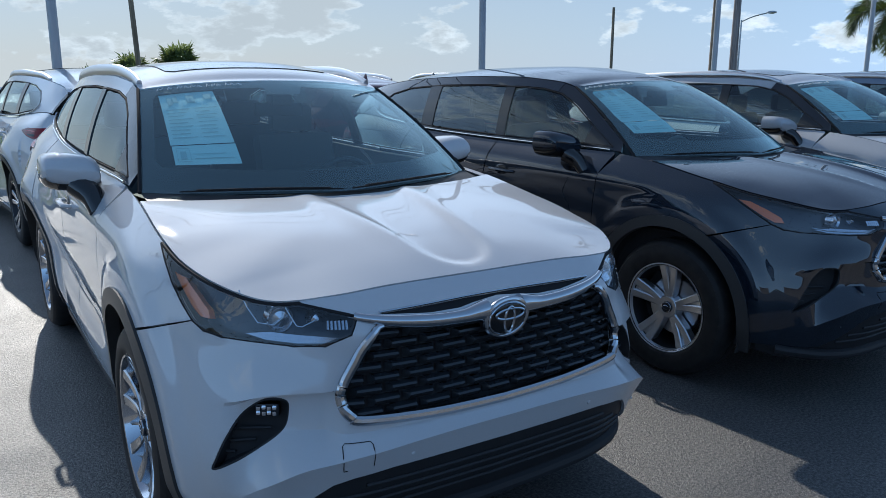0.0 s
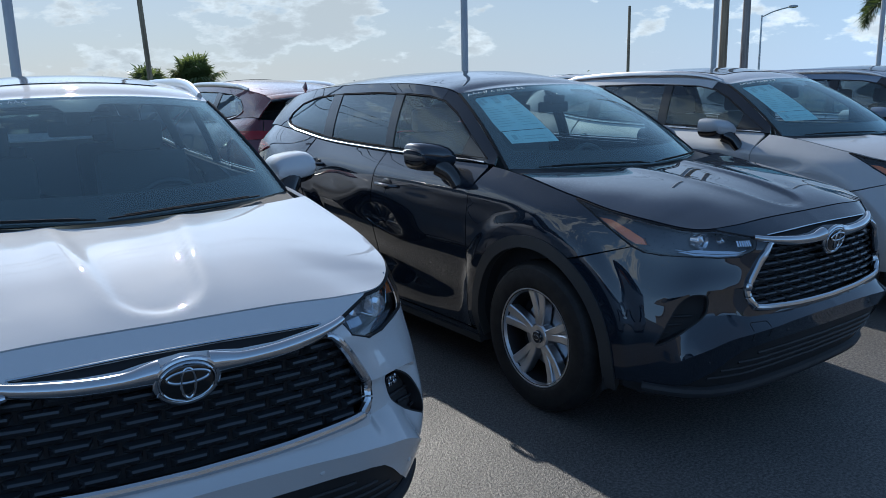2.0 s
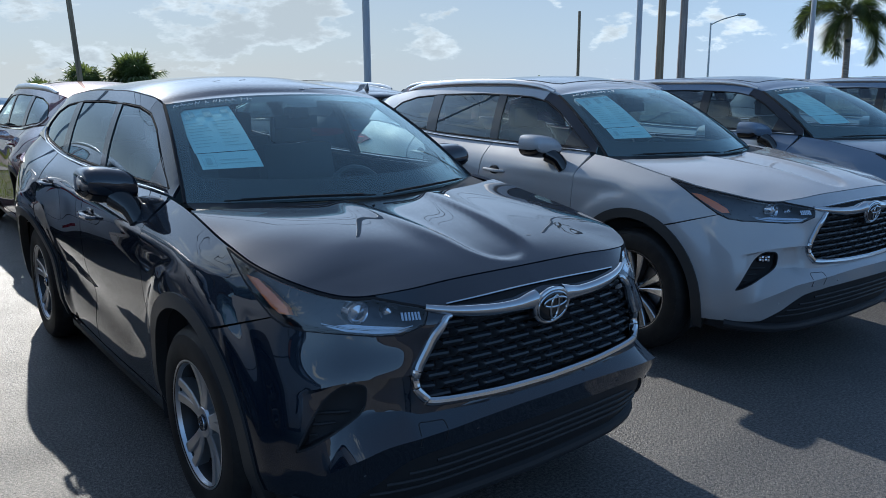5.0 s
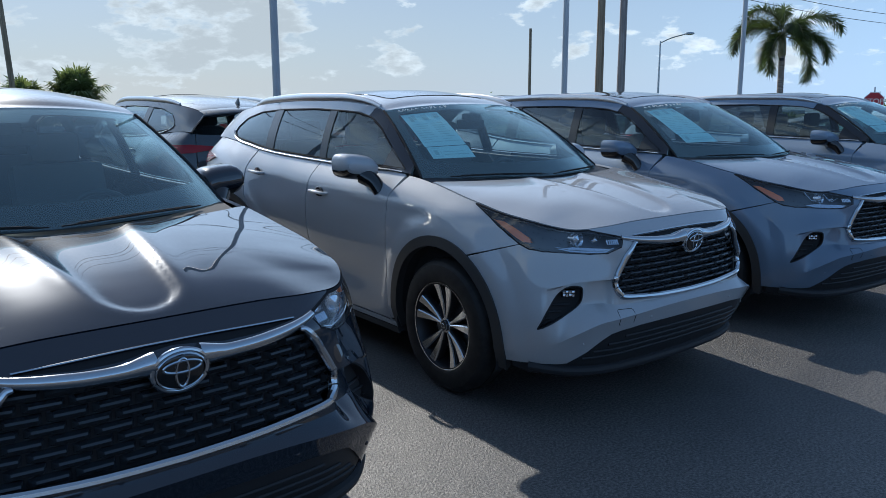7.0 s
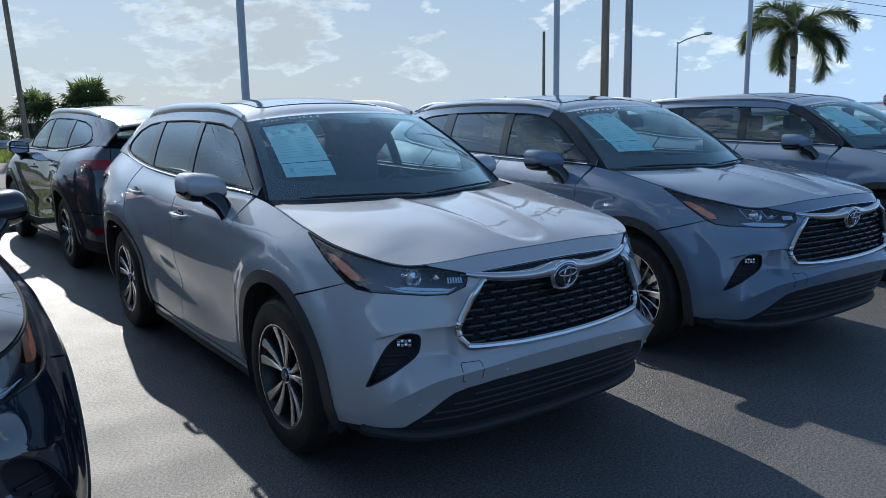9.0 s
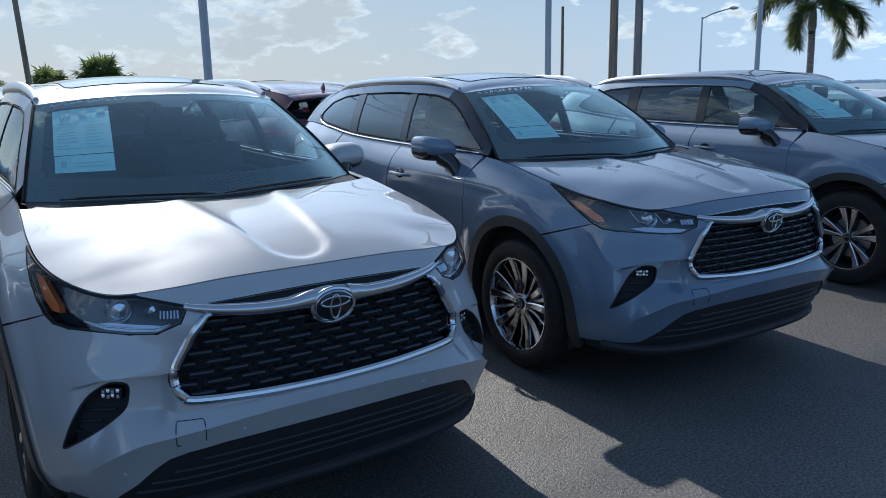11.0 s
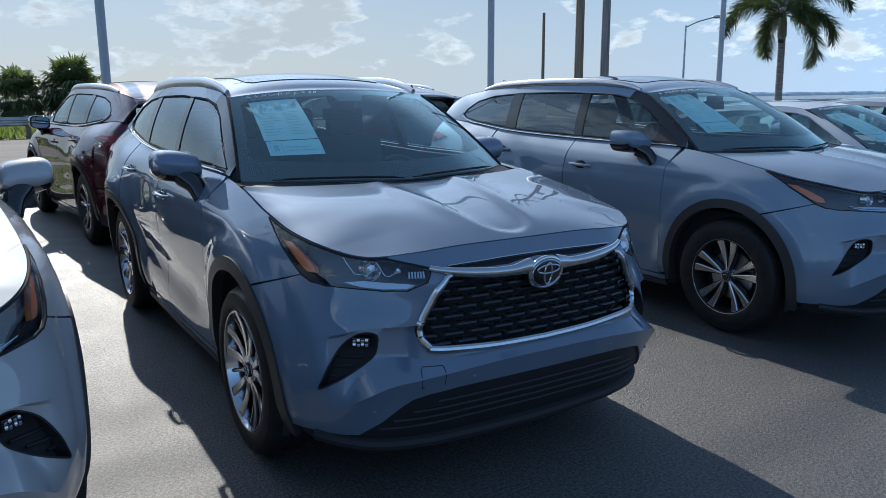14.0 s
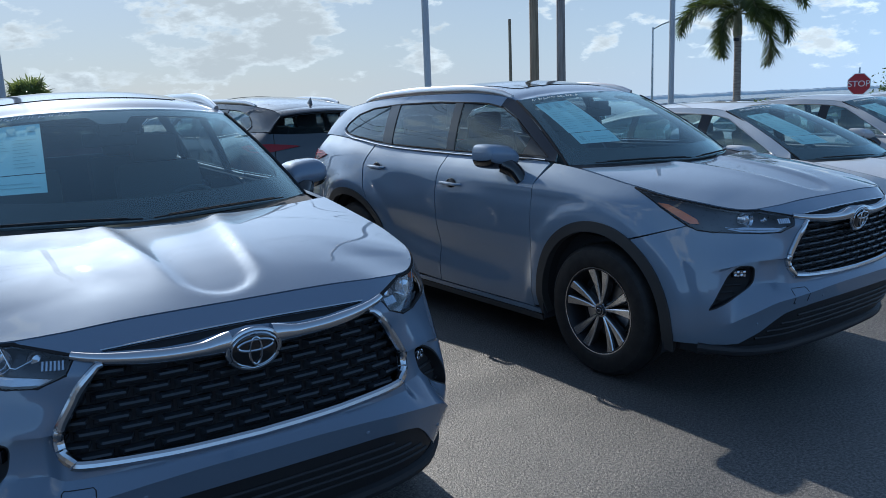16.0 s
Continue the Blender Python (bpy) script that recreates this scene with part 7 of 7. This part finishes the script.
# ---- the saloons further along ----
SALOON = Body(
    plan=[(0, -0.93), (0.30, -0.92), (0.53, -0.87), (0.72, -0.77), (0.83, -0.60), (0.875, -0.38), (0.895, -0.10), (0.905, 0.50),
          (0.91, 1.40), (0.91, 2.40), (0.905, 3.00), (0.87, 3.50), (0.78, 3.78), (0.50, 3.88), (0, 3.91)],
    top=[0.76, 0.76, 0.755, 0.765, 0.79, 0.82, 0.87, 0.95, 0.965, 0.985, 1.01, 1.03, 1.04, 1.05, 1.05],
    inset=SUV_INSET,
    roof_y=(0.42, 0.85, 1.32, 1.7, 2.2, 2.7, 3.2, 3.55, 3.9), roof_z=(0.945, 1.185, 1.375, 1.410, 1.405, 1.350, 1.220, 1.100, 1.055),
    roof_x=(0.735, 0.655, 0.555, 0.570, 0.575, 0.565, 0.56, 0.57, 0.56), crown=((0.9, 1.3, 2.2, 3.7), (0.035, 0.045, 0.048, 0.02)),
    cowl=(0.735, 0.42, 0.94), head=(0.555, 1.32, 1.375), bow=(0.36, 0.15),
    hood_mid=((-0.86, -0.72, -0.5, -0.2, 0.1, 0.35), (0.765, 0.815, 0.865, 0.905, 0.935, 0.95)), scoop=0.004, sculpted=False)


def build_saloon(x, y, yaw, paint_m, label):
    B = SALOON
    car = new("saloon_car")
    tagged(car, label, "car", "parked saloons")
    zt = lambda yy: float(B.ztop(np.array([B.sy(yy)]))[0])
    top = lambda y0, y1, n=12: [(yy, zt(yy)) for yy in np.linspace(y0, y1, n)]
    A = 0.40
    cz = 0.34
    fender = yz(B, [(-0.42, 0.62)] + top(-0.40, 0.50) + [(0.58, 0.6), (0.60, 0.30), (0.41, 0.30)] + arch(0, -5, 138, A, cz=cz))
    pair("front_fender", sheet(B.side, fender), paint_m, car)
    fd = pair("front_door", sheet(B.side, yz(B, [(0.605, 0.30), (0.585, 0.6)] + top(0.505, 1.52) + [(1.56, 0.6), (1.56, 0.30)])), paint_m, car)
    rd = pair("rear_door", sheet(B.side, yz(B, [(1.565, 0.30), (1.565, 0.6)] + top(1.525, 2.50) + [(2.55, 0.85)] + arch(2.82, 130, 188, A, cz=cz))), paint_m, car)
    se = B.sr(0.6)
    zs = lambda s: float(B.ztop(np.array([s]))[0])
    q = [(s, zs(s)) for s in np.linspace(B.sy(2.51), se, 14)] + [(se, 0.35), (B.sy(3.24), 0.35)] + yz(B, arch(2.82, 0, 128, A, cz=cz))
    pair("rear_quarter_panel", sheet(B.side, q), paint_m, car)
    surf = lambda a, z: B.side(np.where(np.asarray(a) < 0, -1, 1) * (B.end - np.abs(np.asarray(a))), z)
    v = sheet(surf, both([(0, zs(B.end)), (B.end - se, zs(se)), (B.end - se, 0.35), (0, 0.35)]), step=0.06)
    part_mesh("tail_panel", mesh_of("tail_panel", *v, paint_m), car)
    v = sheet(surf, [(B.end - B.sy(3.5), 0.92), (B.end - B.sr(0.45), 0.93), (B.end - B.sr(0.45), 0.82), (B.end - B.sy(3.55), 0.80)], step=0.05, off=0.008)
    pair("tail_lamp", v, RED, car, "red tail lamp")
    nose = both([(s, zs(s) - 0.004) for s in np.linspace(0, B.sx(0.50), 8)] + [(B.sx(0.50), 0.66), (B.sy(-0.43), 0.66), (B.sy(-0.43), 0.62)] + yz(B, arch(0, 140, 178, A, cz=cz)) + [(B.sy(-0.42), 0.24), (0, 0.24)])
    gr = both(xz(B, [(0, 0.52), (0.5, 0.50), (0.62, 0.36), (0.5, 0.28), (0, 0.28)]))
    v = sheet(B.side, nose, [gr], step=0.04)
    part_mesh("front_bumper", mesh_of("front_bumper", *v, paint_m), car)
    v = sheet(B.side, gr, step=0.06, off=-0.03, gap=-0.01, thick=0)
    g = part_mesh("grille", mesh_of("grille", *v, BLACK_PLASTIC), car, "black lower grille")
    for z in (0.32, 0.36, 0.40, 0.44, 0.48):
        part("grille_slat", rim_bar(B, [(s, z) for s in np.linspace(-B.sx(0.5), B.sx(0.5), 17)], 0.007, 6, -0.012), GRILLE_BLACK, g)
    v = sheet(B.side, [(B.sx(0.505), 0.67), (B.sy(-0.44), 0.67), (B.sy(-0.44), zs(B.sy(-0.44)) - 0.008), (B.sx(0.72), zs(B.sx(0.72)) - 0.008), (B.sx(0.505), zs(B.sx(0.505)) - 0.008)], step=0.04)
    pair("headlamp", v, REFLECTOR, car, "clear headlamp")
    sill = yz(B, [(0.40, 0.22), (2.43, 0.22), (2.42, 0.295), (0.41, 0.295)])
    pair("sill_trim", sheet(B.side, sill, step=0.08), TRIM, car, "black sill trim")
    zr = lambda yy: float(table(B.roof_y, B.roof_z, yy))
    dl = [(yy, zt(yy) + 0.02) for yy in np.linspace(0.66, 3.0, 14)] + [(3.12, 1.075)] + [(yy, zr(yy) - 0.055) for yy in np.linspace(2.95, 1.25, 12)] + [(1.0, 1.17)]
    fr = [(yy, zt(yy) + 0.002) for yy in np.linspace(0.50, 3.5, 20)] + [(yy, zr(yy) - 0.002) for yy in np.linspace(3.5, 0.52, 26)]
    pair("side_frame", sheet(B.green, fr, [dl], step=0.05), paint_m, car)
    for y0, y1, ow in ((0.4, 1.47, fd), (1.56, 2.40, rd), (2.46, 3.3, (car, car))):
        cut = clip_poly(clip_poly(shrink(dl, 0.008), lambda p: p[0] - y0), lambda p: y1 - p[0])
        gl = sheet(B.green, cut, step=0.08, off=-0.004, thick=0.003, gap=0)
        for o, m in ((ow[0], gl), (ow[1], mirrored(gl))):
            w = part_mesh("window_pane", mesh_of("window_pane", *m, GLASS), o, "green-tinted side window")
    for y0, y1 in ((1.46, 1.57), (2.39, 2.47)):
        cut = clip_poly(clip_poly(dl, lambda p: p[0] - y0), lambda p: y1 - p[0])
        pair("pillar_cover", sheet(B.green, cut, step=0.08, off=0.001, thick=0.02, gap=0), GLOSS_BLACK, car, "gloss black pillar cover")
    P = B.green(np.array(dl)[:, 0], np.array(dl)[:, 1])
    for sg in (1, -1):
        bm = bmesh.new()
        ring = [(sg * p[0], p[1], p[2]) for p in P]
        tube(bm, ring + [ring[0]], 0.010, 6, cap=False)
        part("window_seal", bm, SATIN, car, "bright window strip")
    add_top(B, car, paint_m, rails=False)
    add_mirrors(B, car, paint_m, z=0.985, base=0.80)
    add_inside(B, car, 0.22)
    for wx in (-0.90, 0.90):
        for wy in (0, 2.82):
            w = add_wheel(car, wx, wy, "five")
            w.scale = (0.9, 0.9, 0.9)
            w.location.z = 0.3465
    car.matrix_basis = pose(x, y, 0, 0, 0, yaw)
    return car


white_saloon = build_saloon(12.05, 0.25, -2.5, PAINT["plain_white"], "white saloon car parked nose out")
add_price_sheet(SALOON, white_saloon, ((-0.49, -0.28, 0.85), (-0.53, -0.30, 0.25)), 9)
for sx, sy_, yw, m, lab in ((15.0, 0.5, -2.0, "silver", "silver saloon car parked nose out"), (17.9, 0.4, -2.0, "white", "pearl white saloon car parked nose out"),
                            (12.3, 8.7, 180, "gunmetal", "dark grey saloon car seen from behind"), (15.2, 8.7, 180, "silver", "silver saloon car seen from behind")):
    c = copy_thing(white_saloon, pose(sx, sy_, 0, 0, 0, yw))
    repaint(c, PAINT[m])
    tagged(c, lab)
